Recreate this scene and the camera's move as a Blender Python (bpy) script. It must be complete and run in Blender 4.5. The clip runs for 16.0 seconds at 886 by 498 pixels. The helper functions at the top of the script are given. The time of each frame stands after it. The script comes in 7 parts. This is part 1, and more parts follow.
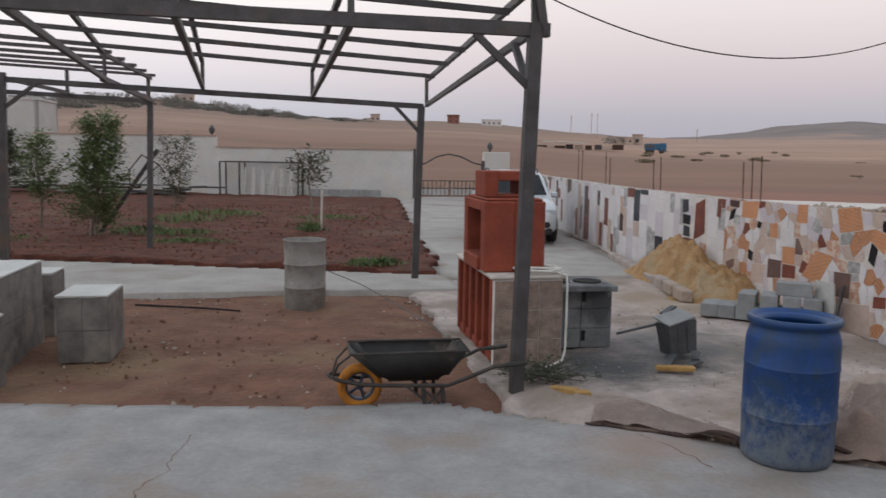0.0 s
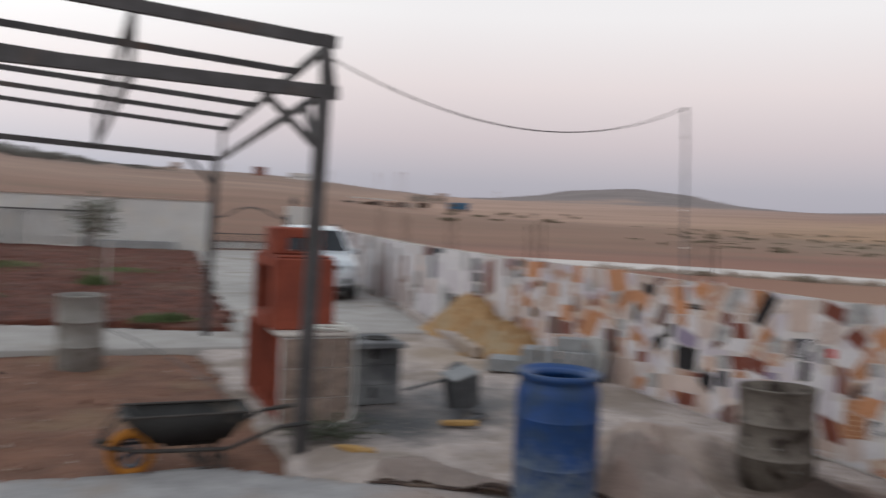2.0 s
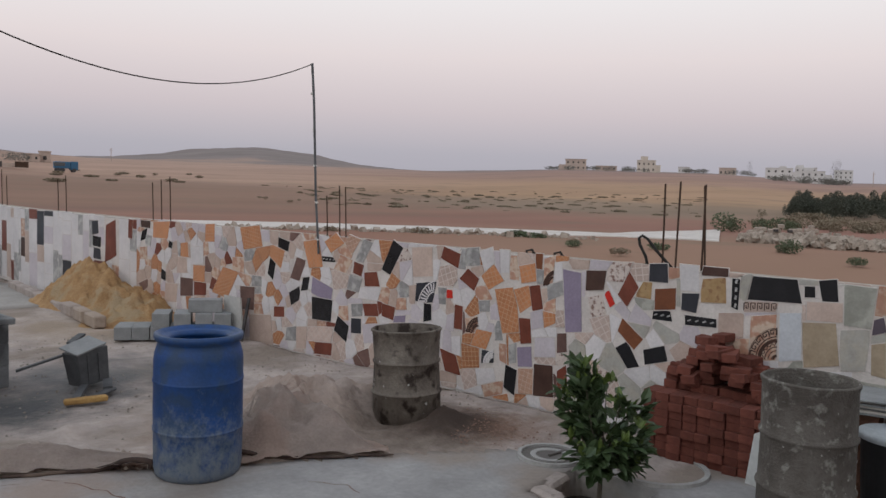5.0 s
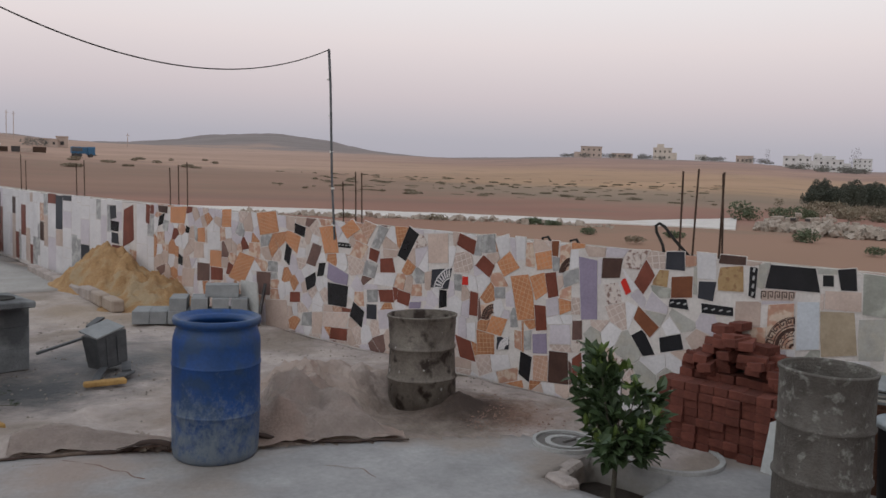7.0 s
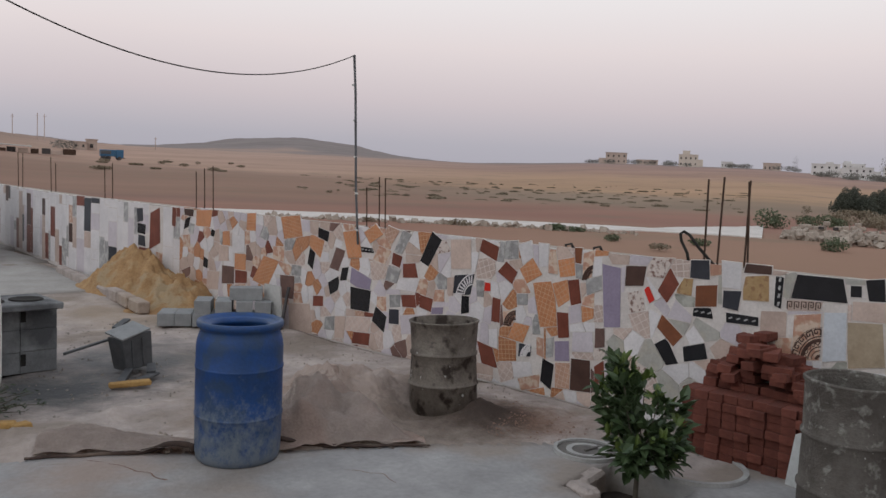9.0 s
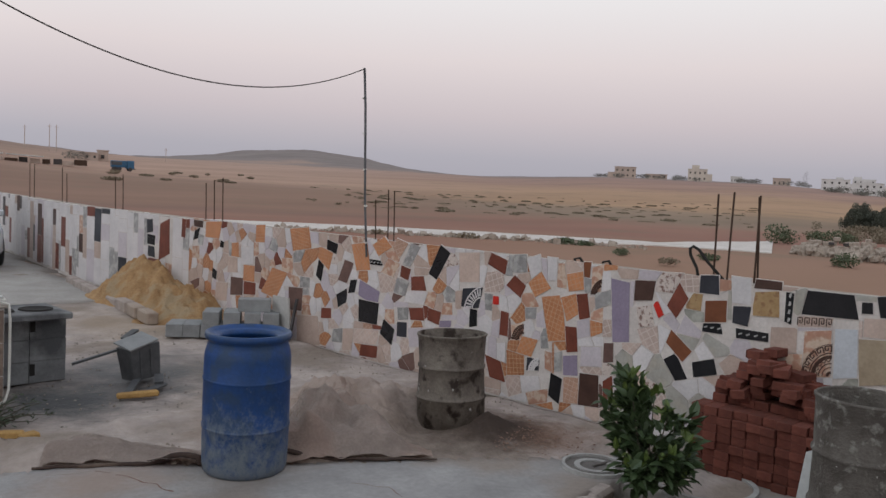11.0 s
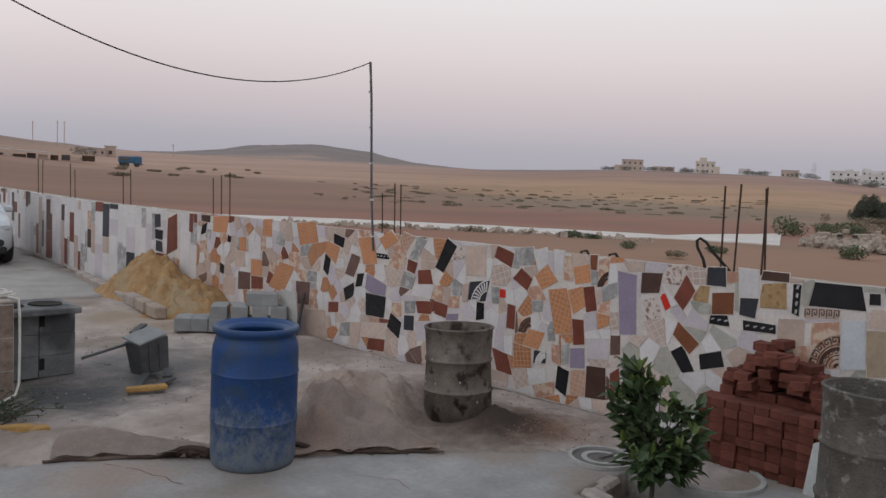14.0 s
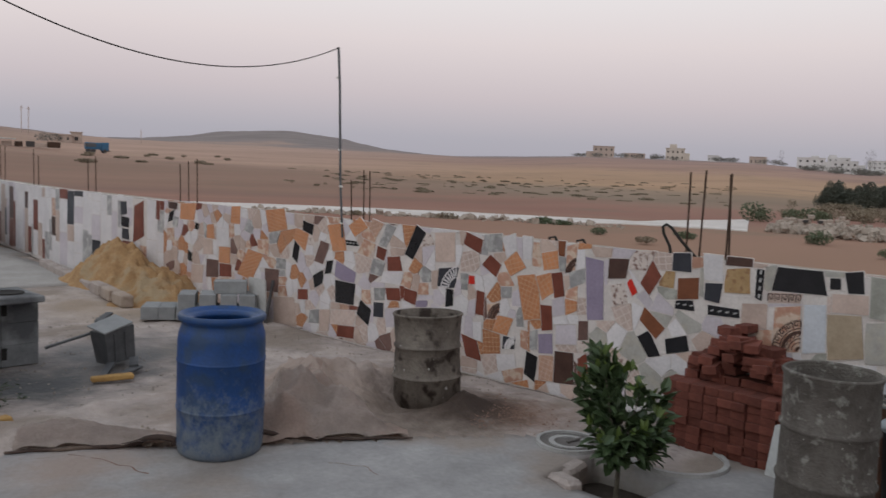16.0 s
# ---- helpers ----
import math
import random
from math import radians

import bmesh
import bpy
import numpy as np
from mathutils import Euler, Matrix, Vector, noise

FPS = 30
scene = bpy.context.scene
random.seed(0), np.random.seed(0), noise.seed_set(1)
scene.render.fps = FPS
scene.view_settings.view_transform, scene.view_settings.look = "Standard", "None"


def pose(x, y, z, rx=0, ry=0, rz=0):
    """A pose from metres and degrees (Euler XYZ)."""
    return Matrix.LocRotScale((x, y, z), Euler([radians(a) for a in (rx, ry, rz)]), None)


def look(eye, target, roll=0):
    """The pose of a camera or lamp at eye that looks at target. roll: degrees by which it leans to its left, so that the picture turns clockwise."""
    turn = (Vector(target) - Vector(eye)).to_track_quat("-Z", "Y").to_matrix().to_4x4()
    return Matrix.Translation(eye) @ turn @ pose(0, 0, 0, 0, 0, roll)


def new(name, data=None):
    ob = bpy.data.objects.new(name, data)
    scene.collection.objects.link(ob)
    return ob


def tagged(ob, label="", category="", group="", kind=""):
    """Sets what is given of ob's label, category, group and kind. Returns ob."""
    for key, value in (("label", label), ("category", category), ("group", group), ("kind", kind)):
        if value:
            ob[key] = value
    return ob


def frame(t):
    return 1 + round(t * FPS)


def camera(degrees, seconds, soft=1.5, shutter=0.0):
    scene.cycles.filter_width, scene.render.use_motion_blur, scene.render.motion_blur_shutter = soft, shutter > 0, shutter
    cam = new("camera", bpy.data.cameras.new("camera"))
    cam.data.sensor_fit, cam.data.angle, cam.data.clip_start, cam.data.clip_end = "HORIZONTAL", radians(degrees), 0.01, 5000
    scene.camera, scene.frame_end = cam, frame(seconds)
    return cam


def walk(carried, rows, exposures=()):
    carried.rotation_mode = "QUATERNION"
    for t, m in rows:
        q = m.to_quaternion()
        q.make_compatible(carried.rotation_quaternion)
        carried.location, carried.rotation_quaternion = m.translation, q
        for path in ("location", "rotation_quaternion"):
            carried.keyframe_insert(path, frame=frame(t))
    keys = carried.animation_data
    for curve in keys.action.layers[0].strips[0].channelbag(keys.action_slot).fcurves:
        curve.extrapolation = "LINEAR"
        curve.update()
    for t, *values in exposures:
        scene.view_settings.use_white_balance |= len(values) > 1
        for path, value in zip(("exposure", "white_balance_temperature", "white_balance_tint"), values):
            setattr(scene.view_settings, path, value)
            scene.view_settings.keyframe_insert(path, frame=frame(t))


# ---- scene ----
cam = camera(57.82, 16.0, shutter=0.5)
PATH = [
    (0.0, pose(0.000, 0.000, 1.920, 83.34, -0.88, 0.99)),
    (0.5, pose(-0.004, -0.048, 1.929, 83.66, -0.96, 2.92)),
    (1.0, pose(0.007, -0.055, 1.930, 84.15, -1.06, 2.01)),
    (1.5, pose(0.014, -0.057, 1.940, 84.73, -1.77, 1.86)),
    (2.0, pose(0.154, -0.068, 1.956, 87.68, -2.65, -12.63)),
    (2.5, pose(0.054, -0.012, 1.916, 81.73, -2.72, -33.60)),
    (3.0, pose(0.083, -0.026, 1.932, 84.15, -0.41, -32.28)),
    (3.5, pose(0.094, -0.006, 1.928, 85.26, -1.07, -34.96)),
    (4.0, pose(0.120, 0.006, 1.930, 85.06, -1.59, -37.21)),
    (4.5, pose(0.118, 0.021, 1.928, 85.21, -2.05, -38.67)),
    (5.0, pose(0.124, 0.016, 1.919, 85.80, -1.88, -38.80)),
    (7.5, pose(0.105, 0.020, 1.915, 84.26, -2.27, -36.66)),
    (8.0, pose(0.117, 0.014, 1.924, 84.07, -2.20, -33.88)),
    (8.5, pose(0.108, 0.017, 1.923, 84.79, -2.34, -35.32)),
    (9.0, pose(0.108, 0.015, 1.923, 85.12, -2.59, -36.06)),
    (9.5, pose(0.110, 0.014, 1.923, 85.33, -2.50, -35.58)),
    (10.0, pose(0.109, 0.020, 1.925, 85.91, -2.83, -35.53)),
    (12.5, pose(0.106, 0.014, 1.923, 86.05, -3.05, -35.37)),
    (13.0, pose(0.105, 0.009, 1.923, 85.97, -3.02, -35.19)),
    (13.5, pose(0.100, 0.009, 1.923, 85.73, -2.80, -35.07)),
    (14.0, pose(0.107, 0.009, 1.920, 85.55, -2.67, -34.95)),
    (14.5, pose(0.110, 0.012, 1.921, 85.09, -2.77, -35.34)),
    (15.0, pose(0.105, 0.014, 1.922, 84.99, -2.59, -35.14)),
    (15.5, pose(0.105, 0.008, 1.919, 85.26, -2.45, -35.22)),
    (16.0, pose(0.136, -0.008, 1.921, 84.69, -2.63, -36.93)),
]
walk(cam, PATH, [(0.0, 0.16), (1.5, 0.16), (2.4, 0.05), (4.5, 0.06), (9.0, 0.05), (12.5, 0.0), (16.0, 0.0)])

# ---- light: a clear sky just after sunset, no direct sun ----
world = bpy.data.worlds.new("dusk_sky")
scene.world = world
world.use_nodes = True
wn, wl = world.node_tree.nodes, world.node_tree.links
wn.clear()
w_out = wn.new("ShaderNodeOutputWorld")
w_bg = wn.new("ShaderNodeBackground")
w_tc = wn.new("ShaderNodeTexCoord")
w_sep = wn.new("ShaderNodeSeparateXYZ")
w_ramp = wn.new("ShaderNodeValToRGB")
wl.new(w_tc.outputs["Generated"], w_sep.inputs[0])
wl.new(w_sep.outputs["Z"], w_ramp.inputs[0])
SKY = [(0.0, (0.375, 0.365, 0.42)), (0.045, (0.43, 0.415, 0.465)), (0.095, (0.59, 0.525, 0.55)), (0.16, (0.74, 0.665, 0.67)),
       (0.24, (0.82, 0.80, 0.81)), (0.40, (0.80, 0.83, 0.86)), (1.0, (0.52, 0.57, 0.65))]
while len(w_ramp.color_ramp.elements) < len(SKY):
    w_ramp.color_ramp.elements.new(0.5)
for el, (at_z, colour) in zip(w_ramp.color_ramp.elements, SKY):
    el.position, el.color = at_z, (*colour, 1)
# paler and cooler towards the side where the sun went down
w_side = wn.new("ShaderNodeMapRange")
w_side.interpolation_type = "SMOOTHSTEP"
w_side.inputs["From Min"].default_value, w_side.inputs["From Max"].default_value = 0.25, -0.55
wl.new(w_sep.outputs["X"], w_side.inputs["Value"])
w_mix = wn.new("ShaderNodeMix")
w_mix.data_type, w_mix.blend_type = "RGBA", "MULTIPLY"
w_mix.inputs["B"].default_value = (1.30, 1.37, 1.36, 1)
wl.new(w_side.outputs[0], w_mix.inputs["Factor"])
wl.new(w_ramp.outputs[0], w_mix.inputs["A"])
wl.new(w_mix.outputs["Result"], w_bg.inputs[0])
w_bg.inputs[1].default_value = 1.0
wl.new(w_bg.outputs[0], w_out.inputs[0])
glow = bpy.data.lights.new("afterglow", "SUN")
glow.energy, glow.angle, glow.color = 0.2, radians(60), (1.0, 0.86, 0.78)
sun_ob = new("afterglow", glow)
sun_ob.matrix_world = look((0, 0, 0), (6, 7, -5.0))

# ---- materials ----
TURN = 11.0
CT, ST = math.cos(radians(TURN)), math.sin(radians(TURN))


def spot(a, b, z=0.0):
    """Yard coordinates (a along the terrace edge, b away from it) to the world."""
    return Vector((a * CT - b * ST, a * ST + b * CT, z))


def stand(a, b, z=0.0, turn=0.0):
    p = spot(a, b, z)
    return pose(p.x, p.y, p.z, 0, 0, TURN + turn)


MATS = {}


def mat(name, base, other=None, rough=0.85, scale=6.0, fine=60.0, bump=0.25, metal=0.0, amount=0.6, third=None, third_at=0.62,
        coarse=0.6, vary=0.0, spec=0.3, depth=0.01):
    """Surface of two mixed tones, a coarse stain, fine relief; vary: brightness shift from piece to piece."""
    if name in MATS:
        return MATS[name]
    m = bpy.data.materials.new(name)
    m.use_nodes = True
    n, l = m.node_tree.nodes, m.node_tree.links
    bsdf = n["Principled BSDF"]
    other = other or tuple(c * 0.75 for c in base)
    tc = n.new("ShaderNodeTexCoord")
    n1 = n.new("ShaderNodeTexNoise")
    n1.inputs["Scale"].default_value, n1.inputs["Detail"].default_value = scale, 6
    n1.inputs["Roughness"].default_value = 0.65
    l.new(tc.outputs["Object"], n1.inputs["Vector"])
    r1 = n.new("ShaderNodeValToRGB")
    r1.color_ramp.elements[0].position, r1.color_ramp.elements[1].position = 0.5 - 0.25 * amount, 0.5 + 0.25 * amount
    r1.color_ramp.elements[0].color, r1.color_ramp.elements[1].color = (*other, 1), (*base, 1)
    l.new(n1.outputs["Fac"], r1.inputs[0])
    colour = r1.outputs[0]
    if third:
        n3 = n.new("ShaderNodeTexNoise")
        n3.inputs["Scale"].default_value, n3.inputs["Detail"].default_value = coarse, 5
        l.new(tc.outputs["Object"], n3.inputs["Vector"])
        r3 = n.new("ShaderNodeValToRGB")
        r3.color_ramp.elements[0].position, r3.color_ramp.elements[1].position = third_at - 0.06, third_at + 0.06
        l.new(n3.outputs["Fac"], r3.inputs[0])
        mx = n.new("ShaderNodeMix")
        mx.data_type = "RGBA"
        l.new(r3.outputs[0], mx.inputs["Factor"])
        l.new(colour, mx.inputs["A"])
        mx.inputs["B"].default_value = (*third, 1)
        colour = mx.outputs["Result"]
    n2 = n.new("ShaderNodeTexNoise")
    n2.inputs["Scale"].default_value, n2.inputs["Detail"].default_value = fine, 4
    l.new(tc.outputs["Object"], n2.inputs["Vector"])
    hs = n.new("ShaderNodeHueSaturation")
    mr = n.new("ShaderNodeMapRange")
    mr.inputs["To Min"].default_value, mr.inputs["To Max"].default_value = 0.82, 1.18
    l.new(n2.outputs["Fac"], mr.inputs["Value"])
    value = mr.outputs[0]
    if vary:
        oi = n.new("ShaderNodeObjectInfo")
        mv = n.new("ShaderNodeMapRange")
        mv.inputs["To Min"].default_value, mv.inputs["To Max"].default_value = 1 - vary, 1 + vary
        l.new(oi.outputs["Random"], mv.inputs["Value"])
        mm = n.new("ShaderNodeMath")
        mm.operation = "MULTIPLY"
        l.new(value, mm.inputs[0])
        l.new(mv.outputs[0], mm.inputs[1])
        value = mm.outputs[0]
    l.new(value, hs.inputs["Value"])
    l.new(colour, hs.inputs["Color"])
    l.new(hs.outputs[0], bsdf.inputs["Base Color"])
    bsdf.inputs["Roughness"].default_value = rough
    bsdf.inputs["Metallic"].default_value = metal
    bsdf.inputs["Specular IOR Level"].default_value = spec
    if bump:
        bp = n.new("ShaderNodeBump")
        bp.inputs["Strength"].default_value, bp.inputs["Distance"].default_value = bump, depth
        l.new(n2.outputs["Fac"], bp.inputs["Height"])
        l.new(bp.outputs[0], bsdf.inputs["Normal"])
    MATS[name] = m
    return m


concrete = mat("yard_concrete", (0.50, 0.415, 0.38), (0.265, 0.222, 0.205), 0.9, 2.6, 16, 1.0, third=(0.25, 0.20, 0.17), third_at=0.53, coarse=0.9, depth=0.03, amount=0.9)
terrace_c = mat("terrace_concrete", (0.36, 0.340, 0.338), (0.215, 0.203, 0.203), 0.85, 2.2, 24, 0.8, third=(0.27, 0.225, 0.20), third_at=0.56, coarse=0.9, amount=0.9)
drive_c = mat("drive_concrete", (0.39, 0.36, 0.34), (0.27, 0.245, 0.23), 0.9, 1.3, 20, 0.5, third=(0.25, 0.215, 0.19), third_at=0.6, coarse=0.5, amount=0.9)
dirt = mat("brown_dirt", (0.225, 0.112, 0.075), (0.115, 0.058, 0.04), 0.95, 2.6, 14, 0.8, third=(0.215, 0.135, 0.085), third_at=0.58, coarse=0.5, depth=0.05, amount=0.9)
red_soil = mat("red_soil", (0.135, 0.045, 0.029), (0.058, 0.022, 0.016), 0.95, 2.2, 9, 1.0, third=(0.12, 0.062, 0.043), third_at=0.60, coarse=0.35, depth=0.08)
white_plaster = mat("white_plaster", (0.54, 0.525, 0.515), (0.44, 0.425, 0.415), 0.9, 0.6, 20, 0.03, third=(0.50, 0.47, 0.44), third_at=0.56, coarse=1.6)
cement = mat("cement_render", (0.66, 0.64, 0.625), (0.54, 0.52, 0.51), 0.9, 3.0, 40, 0.4)
steel = mat("painted_steel", (0.095, 0.088, 0.09), (0.06, 0.055, 0.056), 0.55, 5.0, 60, 0.15, metal=0.3, third=(0.11, 0.075, 0.06), third_at=0.66, coarse=2.0)
blue_plastic = mat("blue_plastic", (0.010, 0.052, 0.19), (0.010, 0.040, 0.125), 0.5, 5.0, 40, 0.2, spec=0.4, third=(0.022, 0.050, 0.115), third_at=0.55, coarse=7.0)


def add_splash(m, colour, z_low, z_high):
    """Dried cement streaks that thicken towards the foot."""
    n, l = m.node_tree.nodes, m.node_tree.links
    bsdf = n["Principled BSDF"]
    was = bsdf.inputs["Base Color"].links[0].from_socket
    tc = n.new("ShaderNodeTexCoord")
    sep = n.new("ShaderNodeSeparateXYZ")
    l.new(tc.outputs["Object"], sep.inputs[0])
    mr = n.new("ShaderNodeMapRange")
    mr.inputs["From Min"].default_value, mr.inputs["From Max"].default_value = z_low, z_high
    mr.inputs["To Min"].default_value, mr.inputs["To Max"].default_value = 0.25, -0.12
    l.new(sep.outputs["Z"], mr.inputs["Value"])
    mp = n.new("ShaderNodeMapping")
    mp.inputs["Scale"].default_value = (1, 1, 0.8)
    l.new(tc.outputs["Object"], mp.inputs["Vector"])
    ns = n.new("ShaderNodeTexNoise")
    ns.inputs["Scale"].default_value, ns.inputs["Detail"].default_value, ns.inputs["Roughness"].default_value = 15, 9, 0.8
    l.new(mp.outputs[0], ns.inputs["Vector"])
    ad = n.new("ShaderNodeMath")
    l.new(ns.outputs["Fac"], ad.inputs[0])
    l.new(mr.outputs[0], ad.inputs[1])
    rp = n.new("ShaderNodeValToRGB")
    rp.color_ramp.elements[0].position, rp.color_ramp.elements[1].position = 0.50, 0.74
    rp.color_ramp.elements[1].color = (0.8, 0.8, 0.8, 1)
    l.new(ad.outputs[0], rp.inputs[0])
    mx = n.new("ShaderNodeMix")
    mx.data_type = "RGBA"
    l.new(rp.outputs[0], mx.inputs["Factor"])
    l.new(was, mx.inputs["A"])
    mx.inputs["B"].default_value = (*colour, 1)
    l.new(mx.outputs["Result"], bsdf.inputs["Base Color"])


add_splash(blue_plastic, (0.17, 0.19, 0.21), 0.0, 0.66)
block_c = mat("block_concrete", (0.31, 0.31, 0.315), (0.235, 0.235, 0.24), 0.95, 6.0, 90, 0.6, vary=0.10)


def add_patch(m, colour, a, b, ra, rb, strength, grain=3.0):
    """A ragged patch of another tone, such as spilled dust or damp soil, about one spot of the yard."""
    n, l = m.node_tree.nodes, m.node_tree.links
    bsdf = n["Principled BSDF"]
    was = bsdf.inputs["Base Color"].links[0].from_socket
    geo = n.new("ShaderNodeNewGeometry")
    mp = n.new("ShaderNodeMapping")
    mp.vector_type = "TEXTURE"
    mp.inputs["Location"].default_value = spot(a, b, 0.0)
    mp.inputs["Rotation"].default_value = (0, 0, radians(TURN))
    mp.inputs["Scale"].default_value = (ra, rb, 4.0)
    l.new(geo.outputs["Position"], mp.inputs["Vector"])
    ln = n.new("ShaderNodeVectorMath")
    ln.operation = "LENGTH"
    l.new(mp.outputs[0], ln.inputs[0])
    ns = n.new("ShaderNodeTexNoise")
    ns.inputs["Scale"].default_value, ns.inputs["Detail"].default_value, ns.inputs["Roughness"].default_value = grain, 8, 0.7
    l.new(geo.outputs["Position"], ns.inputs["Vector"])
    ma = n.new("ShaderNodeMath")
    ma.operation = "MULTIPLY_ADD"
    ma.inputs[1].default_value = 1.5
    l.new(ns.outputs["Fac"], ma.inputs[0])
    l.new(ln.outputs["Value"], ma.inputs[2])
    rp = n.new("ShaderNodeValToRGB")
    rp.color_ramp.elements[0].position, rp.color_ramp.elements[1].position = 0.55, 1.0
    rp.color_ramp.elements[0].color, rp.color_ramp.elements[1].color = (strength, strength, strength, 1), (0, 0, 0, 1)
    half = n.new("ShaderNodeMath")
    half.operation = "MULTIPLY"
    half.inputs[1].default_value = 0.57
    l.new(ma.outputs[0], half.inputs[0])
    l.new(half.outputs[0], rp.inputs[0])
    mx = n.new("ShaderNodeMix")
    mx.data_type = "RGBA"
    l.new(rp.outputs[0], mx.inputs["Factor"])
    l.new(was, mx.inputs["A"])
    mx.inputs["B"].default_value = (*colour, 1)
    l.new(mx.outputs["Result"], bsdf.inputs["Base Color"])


# dusty earth on the mound, darker grey about the barbecue, damp soil about the drum
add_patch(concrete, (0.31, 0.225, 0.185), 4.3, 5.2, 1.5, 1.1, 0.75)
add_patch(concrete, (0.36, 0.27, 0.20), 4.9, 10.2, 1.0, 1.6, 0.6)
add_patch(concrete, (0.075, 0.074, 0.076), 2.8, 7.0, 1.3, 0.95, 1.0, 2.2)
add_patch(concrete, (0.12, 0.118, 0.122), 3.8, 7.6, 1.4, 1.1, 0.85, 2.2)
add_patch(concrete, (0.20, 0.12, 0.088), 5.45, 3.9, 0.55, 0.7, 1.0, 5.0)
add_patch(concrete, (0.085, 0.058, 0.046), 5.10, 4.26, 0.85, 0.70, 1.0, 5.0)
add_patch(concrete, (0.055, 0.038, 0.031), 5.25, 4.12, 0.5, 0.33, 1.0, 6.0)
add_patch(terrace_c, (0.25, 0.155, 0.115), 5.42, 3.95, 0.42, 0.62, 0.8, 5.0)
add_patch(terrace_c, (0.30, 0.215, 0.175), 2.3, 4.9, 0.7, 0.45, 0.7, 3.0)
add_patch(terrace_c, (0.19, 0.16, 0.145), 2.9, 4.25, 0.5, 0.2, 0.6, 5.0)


# ---- mesh helpers ----
def part(name, bm, material, parent=None, label="", smooth=False):
    me = bpy.data.meshes.new(name)
    bmesh.ops.recalc_face_normals(bm, faces=bm.faces)
    bm.to_mesh(me)
    bm.free()
    if smooth:
        for poly in me.polygons:
            poly.use_smooth = True
    for one in (material if isinstance(material, (list, tuple)) else [material]):
        me.materials.append(one)
    ob = new(name, me)
    if parent:
        ob.parent = parent
    if label:
        ob["label"] = label
    return ob


def thing(name, m, label, category, group="", kind=""):
    ob = new(name)
    ob.empty_display_size = 0.1
    ob.matrix_world = m
    return tagged(ob, label, category, group, kind)


def box(bm, x, y, z, sx, sy, sz, m=None, bevel=0.0):
    """A box on centre x, y with its foot at z."""
    made = bmesh.ops.create_cube(bm, size=1.0)["verts"]
    bmesh.ops.scale(bm, vec=(sx, sy, sz), verts=made)
    bmesh.ops.translate(bm, vec=(x, y, z + sz / 2), verts=made)
    if bevel:
        edges = list({e for v in made for e in v.link_edges})
        made = bmesh.ops.bevel(bm, geom=edges, offset=bevel, segments=1, affect="EDGES", clamp_overlap=True)["verts"]
    if m:
        bmesh.ops.transform(bm, matrix=m, verts=made)
    return made


def bar(bm, p, q, w, h=None, up=(0, 0, 1)):
    """A rectangular bar from p to q."""
    p, q = Vector(p), Vector(q)
    d = (q - p).normalized()
    side = d.cross(Vector(up))
    side = side.normalized() if side.length > 1e-4 else d.orthogonal().normalized()
    top = side.cross(d).normalized()
    h = h or w
    ring = []
    for e in (p, q):
        ring.append([bm.verts.new(e + side * sx * w / 2 + top * sz * h / 2) for sx, sz in ((-1, -1), (1, -1), (1, 1), (-1, 1))])
    for k in range(4):
        bm.faces.new((ring[0][k], ring[0][(k + 1) % 4], ring[1][(k + 1) % 4], ring[1][k]))
    bm.faces.new(ring[0][::-1])
    bm.faces.new(ring[1])


def tube(bm, pts, r, seg=8, r2=None):
    pts = [Vector(p) for p in pts]
    rings = []
    side = None
    for i, p in enumerate(pts):
        d = (pts[min(i + 1, len(pts) - 1)] - pts[max(i - 1, 0)]).normalized()
        side = d.orthogonal().normalized() if side is None else (side - d * side.dot(d)).normalized()
        other = d.cross(side)
        f = i / max(1, len(pts) - 1)
        rr = r if r2 is None else r + (r2 - r) * f
        rings.append([bm.verts.new(p + (side * math.cos(k * math.tau / seg) + other * math.sin(k * math.tau / seg)) * rr) for k in range(seg)])
    for u, v in zip(rings, rings[1:]):
        for k in range(seg):
            bm.faces.new((u[k], u[(k + 1) % seg], v[(k + 1) % seg], v[k]))
    bm.faces.new(rings[0][::-1])
    bm.faces.new(rings[-1])


def lathe(bm, profile, seg=40, wobble=0.0, seed=0, z0=0.0):
    """Turns a profile of (radius, height) about z; radius 0 closes it."""
    rings = []
    for r, z in profile:
        if r <= 0:
            rings.append([bm.verts.new((0, 0, z + z0))])
            continue
        row = []
        for k in range(seg):
            t = k * math.tau / seg
            rr = r * (1 + wobble * noise.noise((math.cos(t) * 1.3 + seed, math.sin(t) * 1.3, z * 3 + seed)))
            row.append(bm.verts.new((rr * math.cos(t), rr * math.sin(t), z + z0)))
        rings.append(row)
    for u, v in zip(rings, rings[1:]):
        for k in range(seg):
            if len(u) == 1 and len(v) == 1:
                continue
            if len(u) == 1:
                bm.faces.new((u[0], v[k], v[(k + 1) % seg]))
            elif len(v) == 1:
                bm.faces.new((u[k], u[(k + 1) % seg], v[0]))
            else:
                bm.faces.new((u[k], u[(k + 1) % seg], v[(k + 1) % seg], v[k]))


def smoothstep(x, lo, hi):
    t = max(0.0, min(1.0, (x - lo) / (hi - lo)))
    return t * t * (3 - 2 * t)


